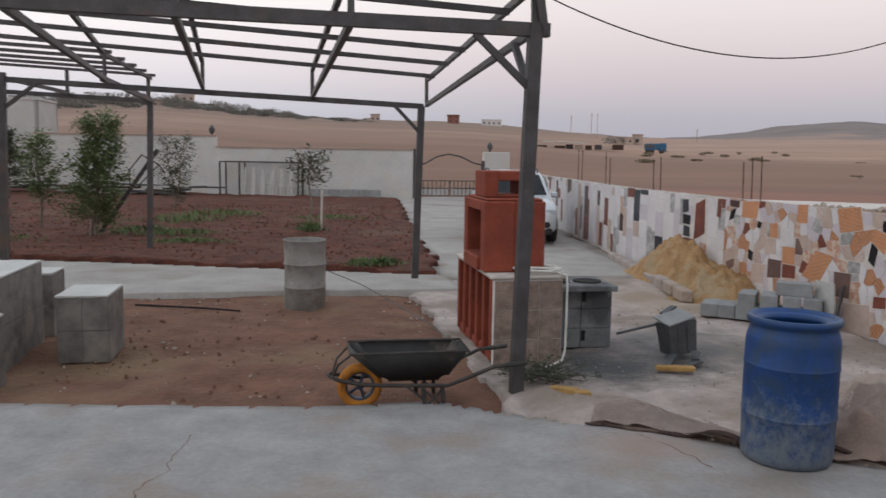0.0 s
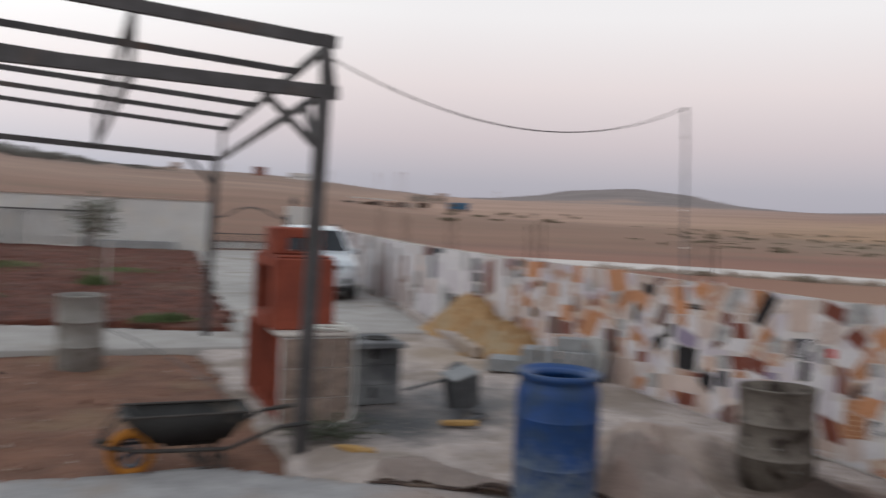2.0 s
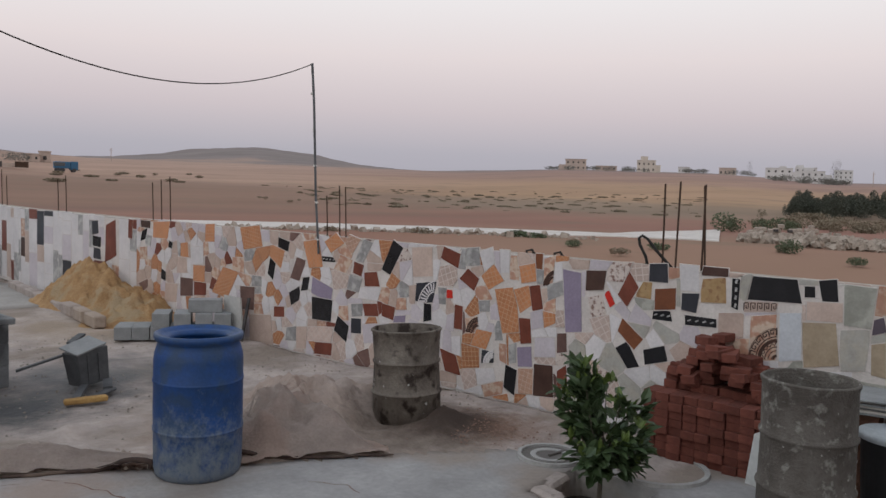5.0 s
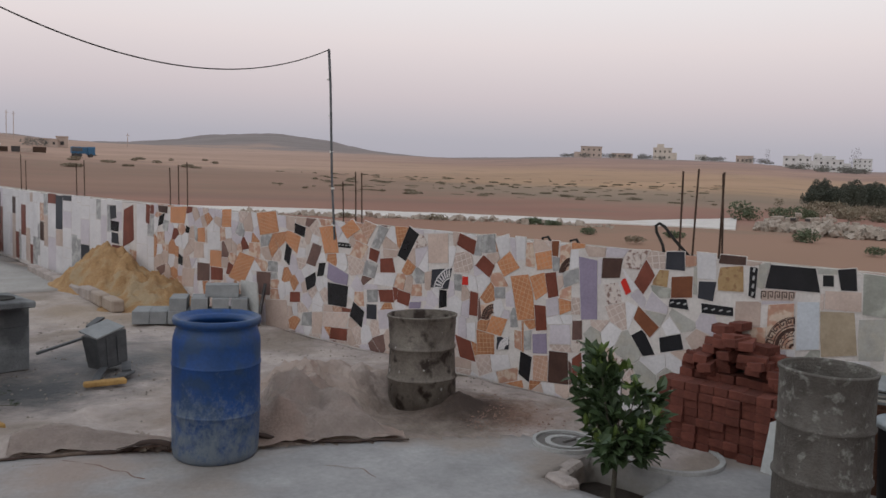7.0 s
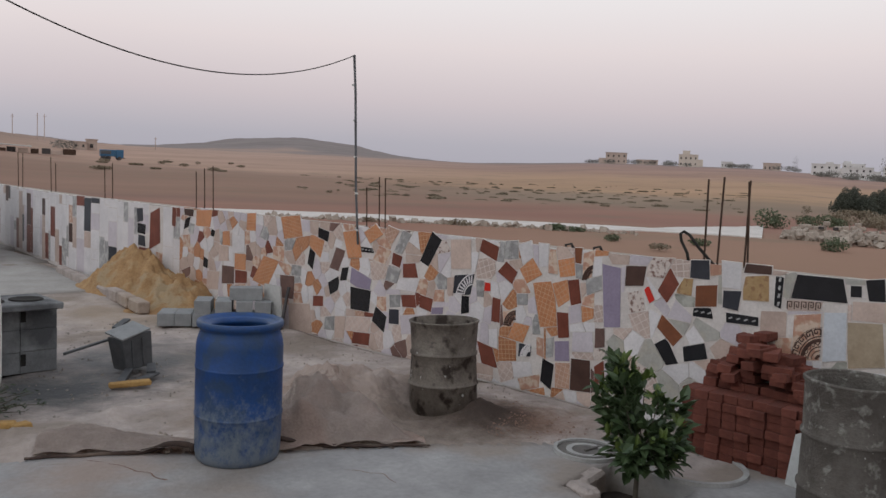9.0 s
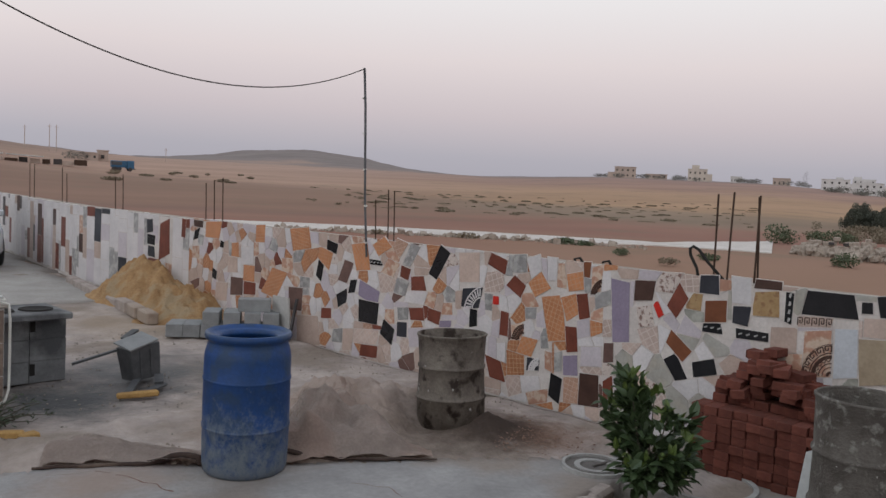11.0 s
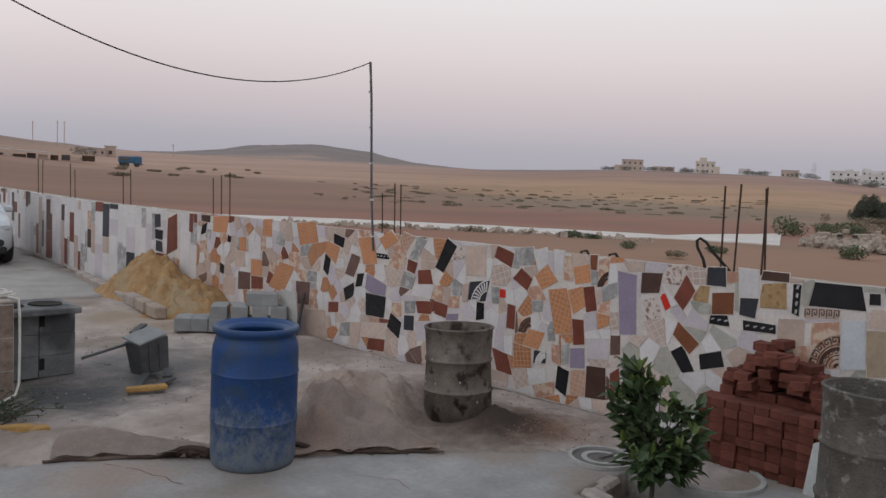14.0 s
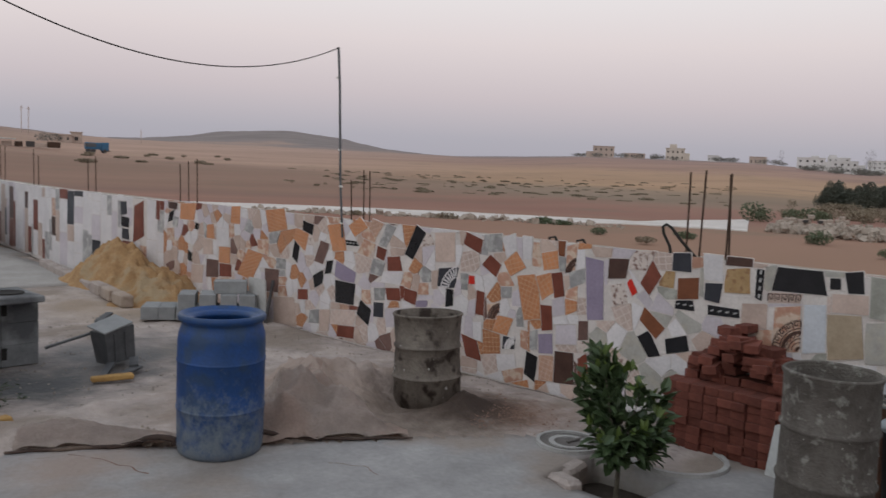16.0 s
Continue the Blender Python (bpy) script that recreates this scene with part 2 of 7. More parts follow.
# ---- the ground and the far country, one sheet ----
def lift(r, az):
    """Height of the open country at distance r, bearing az (degrees from +y towards +x)."""
    z = -0.06
    hill = 2.45 + 0.65 * math.exp(-((az + 21) / 8) ** 2) - 1.05 * smoothstep(az, -2, 15)
    hill += 1.12 * math.exp(-((az - 25.5) / (6.5 if az < 25.5 else 6.2)) ** 2) - 0.1 * smoothstep(az, 30, 36) + 0.4 * smoothstep(az, 36, 48) - 0.45 * smoothstep(az, 56, 66)
    near = min(hill, 1.32 + 0.45 * smoothstep(az, 38, 50) - 0.3 * smoothstep(az, 56, 66)) if az > 14 else hill - 0.08
    angle = -1.9 + (near + 1.9) * smoothstep(math.log(max(r, 45)), math.log(45), math.log(620))
    if r > 45:
        z = 1.92 + r * math.tan(radians(angle)) - (1.92 + 45 * math.tan(radians(-1.9)) + 0.06) * (1 - smoothstep(r, 45, 160))
    if r > 640 and az > 14:
        angle = near + (hill - near) * smoothstep(r, 760, 1300)
        z = 1.92 + r * math.tan(radians(angle))
    z += 0.0012 * r * noise.noise((r * math.cos(radians(az)) * 0.012, r * math.sin(radians(az)) * 0.012, 3.0)) * smoothstep(r, 45, 120)
    if r > 640 and 8 < az < 36:
        z += 0.0022 * r * noise.fractal((az * 0.35, r * 0.006, 8.0), 0.9, 2.1, 4) * smoothstep(r, 640, 1000)
    return z


FIELD_NEAR, FIELD_FAR = math.log10(20), math.log10(1300)


def make_ground():
    bm = bmesh.new()
    radii = [0, 12, 24, 36, 45]
    while radii[-1] < 1300:
        radii.append(radii[-1] * 1.075)
    radii += [1700, 3000]
    bearings = [k * 0.5 for k in range(-72, 152)] + [k * 6.0 for k in range(13, 55)]
    rings = []
    for r in radii[1:]:
        row = []
        for az in bearings:
            a2 = (az + 180) % 360 - 180
            z = -0.3 if r < 30 else lift(min(r, 1300), a2) if r < 1400 else lift(1300, a2) - 30
            row.append(bm.verts.new((r * math.sin(radians(az)), r * math.cos(radians(az)), z)))
        rings.append(row)
    mid = bm.verts.new((0, 0, -0.3))
    count = len(bearings)
    for k in range(count):
        bm.faces.new((mid, rings[0][(k + 1) % count], rings[0][k]))
    for u, v in zip(rings, rings[1:]):
        for k in range(count):
            bm.faces.new((u[k], u[(k + 1) % count], v[(k + 1) % count], v[k]))
    m = bpy.data.materials.new("dry_fields_far_haze")
    m.use_nodes = True
    n, l = m.node_tree.nodes, m.node_tree.links
    bsdf = n["Principled BSDF"]
    geo = n.new("ShaderNodeNewGeometry")
    # fields laid one behind the other, differently to the north and to the east
    flat = n.new("ShaderNodeVectorMath")
    flat.operation = "MULTIPLY"
    flat.inputs[1].default_value = (1, 1, 0)
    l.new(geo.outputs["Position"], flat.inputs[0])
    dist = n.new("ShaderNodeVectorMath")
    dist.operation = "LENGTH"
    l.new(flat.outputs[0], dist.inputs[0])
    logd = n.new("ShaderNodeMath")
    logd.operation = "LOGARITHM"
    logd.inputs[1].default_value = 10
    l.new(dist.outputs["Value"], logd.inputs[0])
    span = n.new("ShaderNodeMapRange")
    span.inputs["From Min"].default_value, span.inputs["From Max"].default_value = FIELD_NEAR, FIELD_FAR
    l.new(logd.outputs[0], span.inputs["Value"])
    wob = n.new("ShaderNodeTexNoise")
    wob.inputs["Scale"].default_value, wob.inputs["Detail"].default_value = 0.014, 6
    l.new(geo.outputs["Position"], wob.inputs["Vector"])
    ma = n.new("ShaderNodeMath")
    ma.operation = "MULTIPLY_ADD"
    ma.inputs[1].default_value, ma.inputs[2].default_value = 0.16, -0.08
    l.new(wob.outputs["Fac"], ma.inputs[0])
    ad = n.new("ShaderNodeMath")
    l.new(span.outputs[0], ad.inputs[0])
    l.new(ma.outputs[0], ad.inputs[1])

    def belts(stops):
        ramp = n.new("ShaderNodeValToRGB")
        while len(ramp.color_ramp.elements) < len(stops):
            ramp.color_ramp.elements.new(0.5)
        for el, (r, c) in zip(ramp.color_ramp.elements, stops):
            el.position, el.color = (math.log10(r) - FIELD_NEAR) / (FIELD_FAR - FIELD_NEAR), (*c, 1)
        l.new(ad.outputs[0], ramp.inputs[0])
        return ramp

    # last north and east stops grey the hills: haze put into the colour
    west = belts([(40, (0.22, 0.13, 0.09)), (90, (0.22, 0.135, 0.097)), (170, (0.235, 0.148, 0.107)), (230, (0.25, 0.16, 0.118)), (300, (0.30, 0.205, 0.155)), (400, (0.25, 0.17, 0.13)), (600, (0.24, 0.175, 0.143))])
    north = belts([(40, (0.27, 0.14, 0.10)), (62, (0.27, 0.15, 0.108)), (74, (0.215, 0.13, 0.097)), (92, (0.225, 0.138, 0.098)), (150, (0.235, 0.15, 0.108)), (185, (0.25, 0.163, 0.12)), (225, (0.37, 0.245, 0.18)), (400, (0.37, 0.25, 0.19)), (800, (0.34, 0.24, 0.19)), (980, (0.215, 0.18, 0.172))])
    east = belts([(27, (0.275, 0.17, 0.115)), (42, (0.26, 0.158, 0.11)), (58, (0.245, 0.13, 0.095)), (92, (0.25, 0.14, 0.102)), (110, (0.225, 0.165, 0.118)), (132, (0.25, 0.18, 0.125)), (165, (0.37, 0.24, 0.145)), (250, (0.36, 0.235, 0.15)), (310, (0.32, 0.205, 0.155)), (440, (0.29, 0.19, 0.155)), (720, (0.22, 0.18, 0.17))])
    parts = n.new("ShaderNodeSeparateXYZ")
    l.new(geo.outputs["Position"], parts.inputs[0])
    bearing = n.new("ShaderNodeMath")
    bearing.operation = "ARCTAN2"
    l.new(parts.outputs["X"], bearing.inputs[0])
    l.new(parts.outputs["Y"], bearing.inputs[1])
    turn = n.new("ShaderNodeMapRange")
    turn.interpolation_type = "SMOOTHSTEP"
    turn.inputs["From Min"].default_value, turn.inputs["From Max"].default_value = radians(24), radians(46)
    l.new(bearing.outputs[0], turn.inputs["Value"])
    fields = n.new("ShaderNodeMix")
    fields.data_type = "RGBA"
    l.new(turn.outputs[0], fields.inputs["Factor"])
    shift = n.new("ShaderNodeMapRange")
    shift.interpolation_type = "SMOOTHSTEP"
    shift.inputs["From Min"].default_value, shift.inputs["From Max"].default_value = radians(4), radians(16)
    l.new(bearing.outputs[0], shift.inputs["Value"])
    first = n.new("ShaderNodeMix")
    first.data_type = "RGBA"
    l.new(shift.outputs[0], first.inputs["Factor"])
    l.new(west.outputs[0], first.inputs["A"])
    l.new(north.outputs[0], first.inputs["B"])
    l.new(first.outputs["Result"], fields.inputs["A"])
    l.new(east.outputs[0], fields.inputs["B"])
    # plough lines and paler dust across the fields
    mp = n.new("ShaderNodeMapping")
    mp.inputs["Rotation"].default_value = (0, 0, radians(32))
    mp.inputs["Scale"].default_value = (0.010, 0.035, 0.002)
    l.new(geo.outputs["Position"], mp.inputs["Vector"])
    n1 = n.new("ShaderNodeTexNoise")
    n1.inputs["Scale"].default_value, n1.inputs["Detail"].default_value, n1.inputs["Distortion"].default_value = 1.0, 7, 0.5
    l.new(mp.outputs[0], n1.inputs["Vector"])
    tint = n.new("ShaderNodeMapRange")
    tint.inputs["From Min"].default_value, tint.inputs["From Max"].default_value = 0.3, 0.7
    tint.inputs["To Min"].default_value, tint.inputs["To Max"].default_value = 0.87, 1.13
    l.new(n1.outputs["Fac"], tint.inputs["Value"])
    both = n.new("ShaderNodeHueSaturation")
    both.inputs["Hue"].default_value = 0.493
    l.new(tint.outputs[0], both.inputs["Value"])
    l.new(fields.outputs["Result"], both.inputs["Color"])
    # scrub dots
    n2 = n.new("ShaderNodeTexNoise")
    n2.inputs["Scale"].default_value, n2.inputs["Detail"].default_value = 0.07, 9
    n2.inputs["Roughness"].default_value = 0.75
    l.new(geo.outputs["Position"], n2.inputs["Vector"])
    r2 = n.new("ShaderNodeValToRGB")
    r2.color_ramp.elements[0].position, r2.color_ramp.elements[1].position = 0.53, 0.72
    r2.color_ramp.elements[1].color = (0.7, 0.7, 0.7, 1)
    l.new(n2.outputs["Fac"], r2.inputs[0])
    mx = n.new("ShaderNodeMix")
    mx.data_type = "RGBA"
    l.new(r2.outputs[0], mx.inputs["Factor"])
    l.new(both.outputs[0], mx.inputs["A"])
    mx.inputs["B"].default_value = (0.17, 0.14, 0.10, 1)
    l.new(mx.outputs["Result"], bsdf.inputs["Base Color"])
    bsdf.inputs["Roughness"].default_value = 0.95
    bsdf.inputs["Specular IOR Level"].default_value = 0.1
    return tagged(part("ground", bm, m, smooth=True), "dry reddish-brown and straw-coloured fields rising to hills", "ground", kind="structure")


make_ground()


def sheet(name, a0, a1, b0, b1, z, material, step, rough, label, category, inside=None, extra=None, drop=0.12, kind="structure", rim_at=None):
    """An uneven slab of ground with a skirt; inside(a, b) trims it, extra(a, b) heaps it."""
    bm = bmesh.new()
    na, nb = max(1, round((a1 - a0) / step)), max(1, round((b1 - b0) / step))
    grid = {}
    for i in range(na + 1):
        for j in range(nb + 1):
            a, b = a0 + (a1 - a0) * i / na, b0 + (b1 - b0) * j / nb
            if rim_at and b <= rim_at(a) < b + (b1 - b0) / nb:
                b = rim_at(a) - 0.002
            h = z + rough * noise.fractal((a * 0.9, b * 0.9, z + 7), 0.7, 2.2, 4)
            if extra:
                h += extra(a, b)
            grid[i, j] = (spot(a, b, h), inside is None or inside(a, b))
    verts = {k: bm.verts.new(v) for k, (v, ok) in grid.items()}
    for i in range(na):
        for j in range(nb):
            corners = ((i, j), (i + 1, j), (i + 1, j + 1), (i, j + 1))
            if all(grid[k][1] for k in corners):
                bm.faces.new([verts[k] for k in corners])
    bmesh.ops.delete(bm, geom=[v for v in bm.verts if not v.link_faces], context="VERTS")
    rim = [e for e in bm.edges if len(e.link_faces) == 1]
    low = bmesh.ops.extrude_edge_only(bm, edges=rim)["geom"]
    bmesh.ops.translate(bm, vec=(0, 0, -drop), verts=[g for g in low if isinstance(g, bmesh.types.BMVert)])
    return tagged(part(name, bm, material, smooth=True), label, category, kind=kind)


def wall_a(b):
    """The line of the tiled wall's face: straight, then bearing off towards the gate."""
    return 6.2 if b < 14.6 else 6.2 + (b - 14.6) * 2.6 / 20.9


def edge_b(a):
    """Broken edge of the terrace slab."""
    run = -0.17 * a if a < 0 else 0.0
    return 6.02 + run - 0.66 * smoothstep(a, 0.9, 2.2) - 0.70 * max(0.0, a - 2.2) + 0.06 * noise.noise((a * 1.7, 2.0, 0.0))


def heaps(a, b):
    """Dusty mound beside the blue barrel, spoil along the slab edge."""
    rise = b - edge_b(a)
    h = 0.26 * math.exp(-(((a - 4.55) / 0.85) ** 2 + ((b - 5.15) / 0.55) ** 2) * 1.2)
    h += 0.12 * math.exp(-(((a - 3.95) / 0.42) ** 2 + ((b - 4.72) / 0.36) ** 2))
    # a lip of dried spoil standing over the slab's edge
    h += 0.075 * smoothstep(rise, 0.02, 0.16) * (1 - smoothstep(rise, 0.3, 0.9)) * smoothstep(a, 3.25, 3.5) * (1 - smoothstep(a, 4.05, 4.4))
    h += 0.03 * smoothstep(rise, 0.02, 0.14) * (1 - smoothstep(rise, 0.25, 0.7)) * smoothstep(a, 1.9, 2.2) * (1 - smoothstep(a, 2.9, 3.1))
    h += 0.06 * math.exp(-(((a - 2.45) / 0.5) ** 2 + ((b - 5.55) / 0.26) ** 2))
    h += 0.09 * math.exp(-(((a - 1.9) / 0.35) ** 2 + ((b - 6.0) / 0.3) ** 2))
    h += 0.06 * math.exp(-(((a - 3.1) / 0.5) ** 2 + ((b - 5.9) / 0.22) ** 2))
    # damp soil thrown against the foot of the rusty drum
    h += 0.10 * math.exp(-(((a - 5.14) / 0.30) ** 2 + ((b - 4.20) / 0.20) ** 2))
    h -= 0.05 * math.exp(-(((a - 4.8) / 0.3) ** 2 + ((b - 2.45) / 0.3) ** 2))
    ridge = 1 - 2 * abs(noise.noise((a * 3.4 + b, b * 3.4 - a, 6)))
    fold = 1 - 2 * abs(noise.noise((a * 1.6 - b * 0.8, b * 2.4 + a, 11)))
    return h * (1 + 0.65 * noise.fractal((a * 3, b * 3, 1), 0.8, 2.0, 5) + 0.26 * ridge + 0.22 * fold)


def in_pit(a, b):
    """The square planting hole of the bush."""
    return 4.41 < a < 4.99 and 2.20 < b < 2.74


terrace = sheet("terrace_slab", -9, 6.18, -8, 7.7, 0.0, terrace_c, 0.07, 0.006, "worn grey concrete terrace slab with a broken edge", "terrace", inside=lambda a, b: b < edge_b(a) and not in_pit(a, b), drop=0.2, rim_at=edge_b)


def make_crack(line, width):
    """A jagged crack across the terrace."""
    bm = bmesh.new()
    row = []
    for k in range(len(line) - 1):
        for j in range(8):
            a, b = [line[k][i] + (line[k + 1][i] - line[k][i]) * j / 8 for i in (0, 1)]
            a += 0.035 * noise.noise((b * 11, a, 3))
            w = width * (0.5 + abs(noise.noise((b * 9, 2, 1))))
            z = 0.0015 + 0.006 * noise.fractal((a * 0.9, b * 0.9, 7), 0.7, 2.2, 4)
            row.append([bm.verts.new(spot(a - w, b, z)), bm.verts.new(spot(a + w, b, z))])
    for u, v in zip(row, row[1:]):
        bm.faces.new((u[0], u[1], v[1], v[0]))
    part("crack", bm, dirt, terrace, "dirt-filled crack")


make_crack(((-0.74, 5.5), (-0.77, 5.24), (-0.82, 5.08), (-0.80, 4.87), (-0.90, 4.72), (-0.93, 4.52), (-0.9, 4.2)), 0.005)
make_crack(((2.05, 5.20), (2.18, 5.12), (2.30, 5.10), (2.39, 4.99)), 0.006)
make_crack(((2.39, 4.95), (2.48, 4.76), (2.50, 4.62), (2.55, 4.45)), 0.007)
make_crack(((3.5, 3.9), (3.62, 3.7), (3.6, 3.5)), 0.004)
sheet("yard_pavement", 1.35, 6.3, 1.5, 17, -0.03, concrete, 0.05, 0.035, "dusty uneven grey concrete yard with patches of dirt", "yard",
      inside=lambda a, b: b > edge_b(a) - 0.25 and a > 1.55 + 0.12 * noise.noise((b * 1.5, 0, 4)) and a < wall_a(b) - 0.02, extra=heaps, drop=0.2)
sheet("dirt_floor", -9, 1.75, 5.4, 11.6, -0.085, dirt, 0.09, 0.05, "trodden brown dirt floor under the steel pergola", "dirt floor")
sheet("concrete_path", -12, 2.3, 10.8, 19, -0.005, drive_c, 0.12, 0.01, "pale concrete path between dirt floor and planting bed", "path",
      inside=lambda a, b: 11.25 + 0.06 * noise.noise((a * 2, 1, 0)) < b < 12.75 - 0.33 * (a - 2.2), drop=0.2)
sheet("planting_bed", -30, 4.6, 12.4, 43, 0.045, red_soil, 0.16, 0.06, "ploughed red soil planting bed", "soil",
      inside=lambda a, b: b > 12.7 - 0.33 * (a - 2.2) and a < 2.3 + 0.085 * (b - 12.6) + 0.15 * noise.noise((b * 0.8, 0, 0)))
sheet("driveway", 1.9, 9.2, 12.3, 37, -0.01, drive_c, 0.35, 0.015, "pale concrete driveway leading to the gate", "driveway", inside=lambda a, b: 2.0 + 0.085 * (b - 12.6) < a < wall_a(b))

# ---- steel pergola ----
def make_pergola():
    t = thing("pergola", stand(0, 0, 0), "open dark steel pergola frame with sloping trusses and no roofing", "pergola")
    fa, fb, bb, left = 1.74, 6.06, 12.35, -4.15

    def member(name, p, q, w, h=None, label=""):
        bm = bmesh.new()
        bar(bm, p, q, w, h)
        part(name, bm, steel, t, label)

    # posts lean a little, as built
    for name, a, b, foot, top in (("post", fa, fb, -0.1, 2.92), ("post", fa + 0.06, bb, -0.3, 2.66), ("post", left, bb, -0.1, 2.98), ("post", -2.85, 16.3, -0.1, 2.9), ("post", -6.6, 16.3, -0.1, 3.1)):
        member(name, (a - 0.05, b, foot), (a + 0.03, b, top), 0.10)
    member("front_beam", (fa + 0.14, fb, 2.88), (-8.5, fb, 2.99), 0.08, 0.10)
    member("back_beam", (fa + 0.12, bb, 2.66), (-8.5, bb, 3.05), 0.06, 0.08)
    trusses = [(1.77, 3.17, 2.70, 1.86), (0.37, 3.24, 2.78, 0.13), (-0.87, 3.3, 2.87, -1.45), (-1.98, 3.36, 2.95, -2.8)]
    for a, high, low, back in trusses:
        member("bottom_chord", (a, fb, 2.88), (back + 0.05, bb, low - 0.02), 0.05, 0.06)
        member("top_chord", (a, fb + 0.05, high + 0.05), (back + 0.05, bb - 0.1, low + 0.36), 0.05, 0.06)
        member("strut", (a, fb, 2.85), (a, fb + 0.05, high + 0.08), 0.05)
        member("strut", (back + 0.05, bb, low - 0.05), (back + 0.05, bb, low + 0.4), 0.04)
    member("strut", (1.84, fb - 0.02, 2.84), (1.76, fb - 0.02, 3.32), 0.06)
    for f in (0.11, 0.25, 0.402, 0.555, 0.72):
        b = fb + (bb - fb) * f
        member("purlin", (1.74, b, 3.13 - 0.3 * (f - 0.11)), (-8.5, b, 3.64 - 0.15 * (f - 0.11)), 0.05, 0.05)
    member("ridge_beam", (1.86, fb, 3.27), (-8.5, fb, 3.78), 0.06, 0.09)
    for p, q in (((1.30, fb, 2.84), (1.74, fb, 2.44)), ((1.74, fb + 0.5, 2.84), (1.74, fb, 2.42)), ((1.42, bb, 2.66), (1.82, bb, 2.25)),
                 ((left + 0.55, bb, 2.9), (left, bb, 2.45)), ((left - 0.55, bb, 2.9), (left, bb, 2.45))):
        member("brace", p, q, 0.05)
    # second, deeper bay behind
    member("bottom_chord", (-2.79, 12.35, 2.94), (-2.8, 16.3, 2.88), 0.06, 0.08)
    member("top_chord", (-2.79, 12.35, 3.30), (-2.8, 16.3, 3.29), 0.05, 0.06)
    member("strut", (-2.85, 16.3, 2.8), (-2.85, 16.3, 3.3), 0.05)
    member("back_beam", (-2.8, 16.3, 2.86), (-8.5, 16.3, 3.1), 0.06, 0.08)
    for k in range(5):
        b = 12.6 + k * 0.9
        member("purlin", (-2.7, b, 3.34), (-8.5, b, 3.60), 0.05, 0.05)
    for a in (-4.3, -5.9):
        member("bottom_chord", (a, 12.3, 2.95), (a, 16.3, 2.98), 0.05, 0.06)
        member("strut", (a, 16.3, 2.9), (a, 16.3, 3.4), 0.05)


make_pergola()


# ---- boundary walls ----
def make_tiled_wall():
    t = thing("wall_east", stand(0, 0, 0), "low rendered boundary wall clad in broken ceramic tiles", "wall", kind="structure")
    bm = bmesh.new()
    line = [(6.2, -8.0), (6.2, 14.6), (8.8, 35.5)]
    top = 1.345
    rows = []
    for i, (a, b) in enumerate(line):
        rows.append([bm.verts.new(v) for v in ((a, b, -0.1), (a, b, top), (a + 0.2, b, top + 0.01), (a + 0.2, b, -0.1))])
    for u, v in zip(rows, rows[1:]):
        for k in range(4):
            bm.faces.new((u[k], u[(k + 1) % 4], v[(k + 1) % 4], v[k]))
    bm.faces.new(rows[0])
    bm.faces.new(rows[-1])
    part("masonry", bm, mat("weathered_wall_cement", (0.44, 0.39, 0.35), (0.27, 0.235, 0.205), 0.95, 5.0, 30, 0.9, third=(0.30, 0.25, 0.21), third_at=0.55, coarse=3.0, depth=0.02), t)
    return t


tiled_wall = make_tiled_wall()


def make_white_wall():
    t = thing("wall_north", stand(0, 0, 0), "white plastered boundary wall with a stepped top", "wall", kind="structure")
    d = Vector((-8.2, 2.4, 0)).normalized()
    start = Vector((4.9, 35.4, 0))
    n = Vector((d.y, -d.x, 0))

    def run(s0, s1, h, name, mt, thick=0.2, z0=-0.2, off=0.0):
        bm = bmesh.new()
        bar(bm, start + d * s0 + n * off + Vector((0, 0, (z0 + h) / 2)), start + d * s1 + n * off + Vector((0, 0, (z0 + h) / 2)), thick, h - z0)
        part(name, bm, mt, t)

    run(0, 9.0, 2.12, "wall_panel", white_plaster)
    run(9.0, 17.8, 2.62, "wall_panel", white_plaster)
    coping = mat("coping_stone", (0.42, 0.30, 0.25), (0.34, 0.25, 0.21), 0.9, 2.0)
    run(0, 9.0, 2.19, "coping", coping, 0.28, 2.12)
    run(9.0, 17.8, 2.69, "coping", coping, 0.28, 2.62)


make_white_wall()


# unseen wall, added to keep skylight off the near tiles and terrace
def make_shade_wall():
    t = thing("wall_south_unseen", stand(0, 0, 0), "plain unseen wall added behind the terrace to block skylight", "wall", kind="structure")
    bm = bmesh.new()
    box(bm, -1.5, -2.6, -0.1, 15.0, 0.25, 3.6)
    part("wall_panel", bm, white_plaster, t)


make_shade_wall()


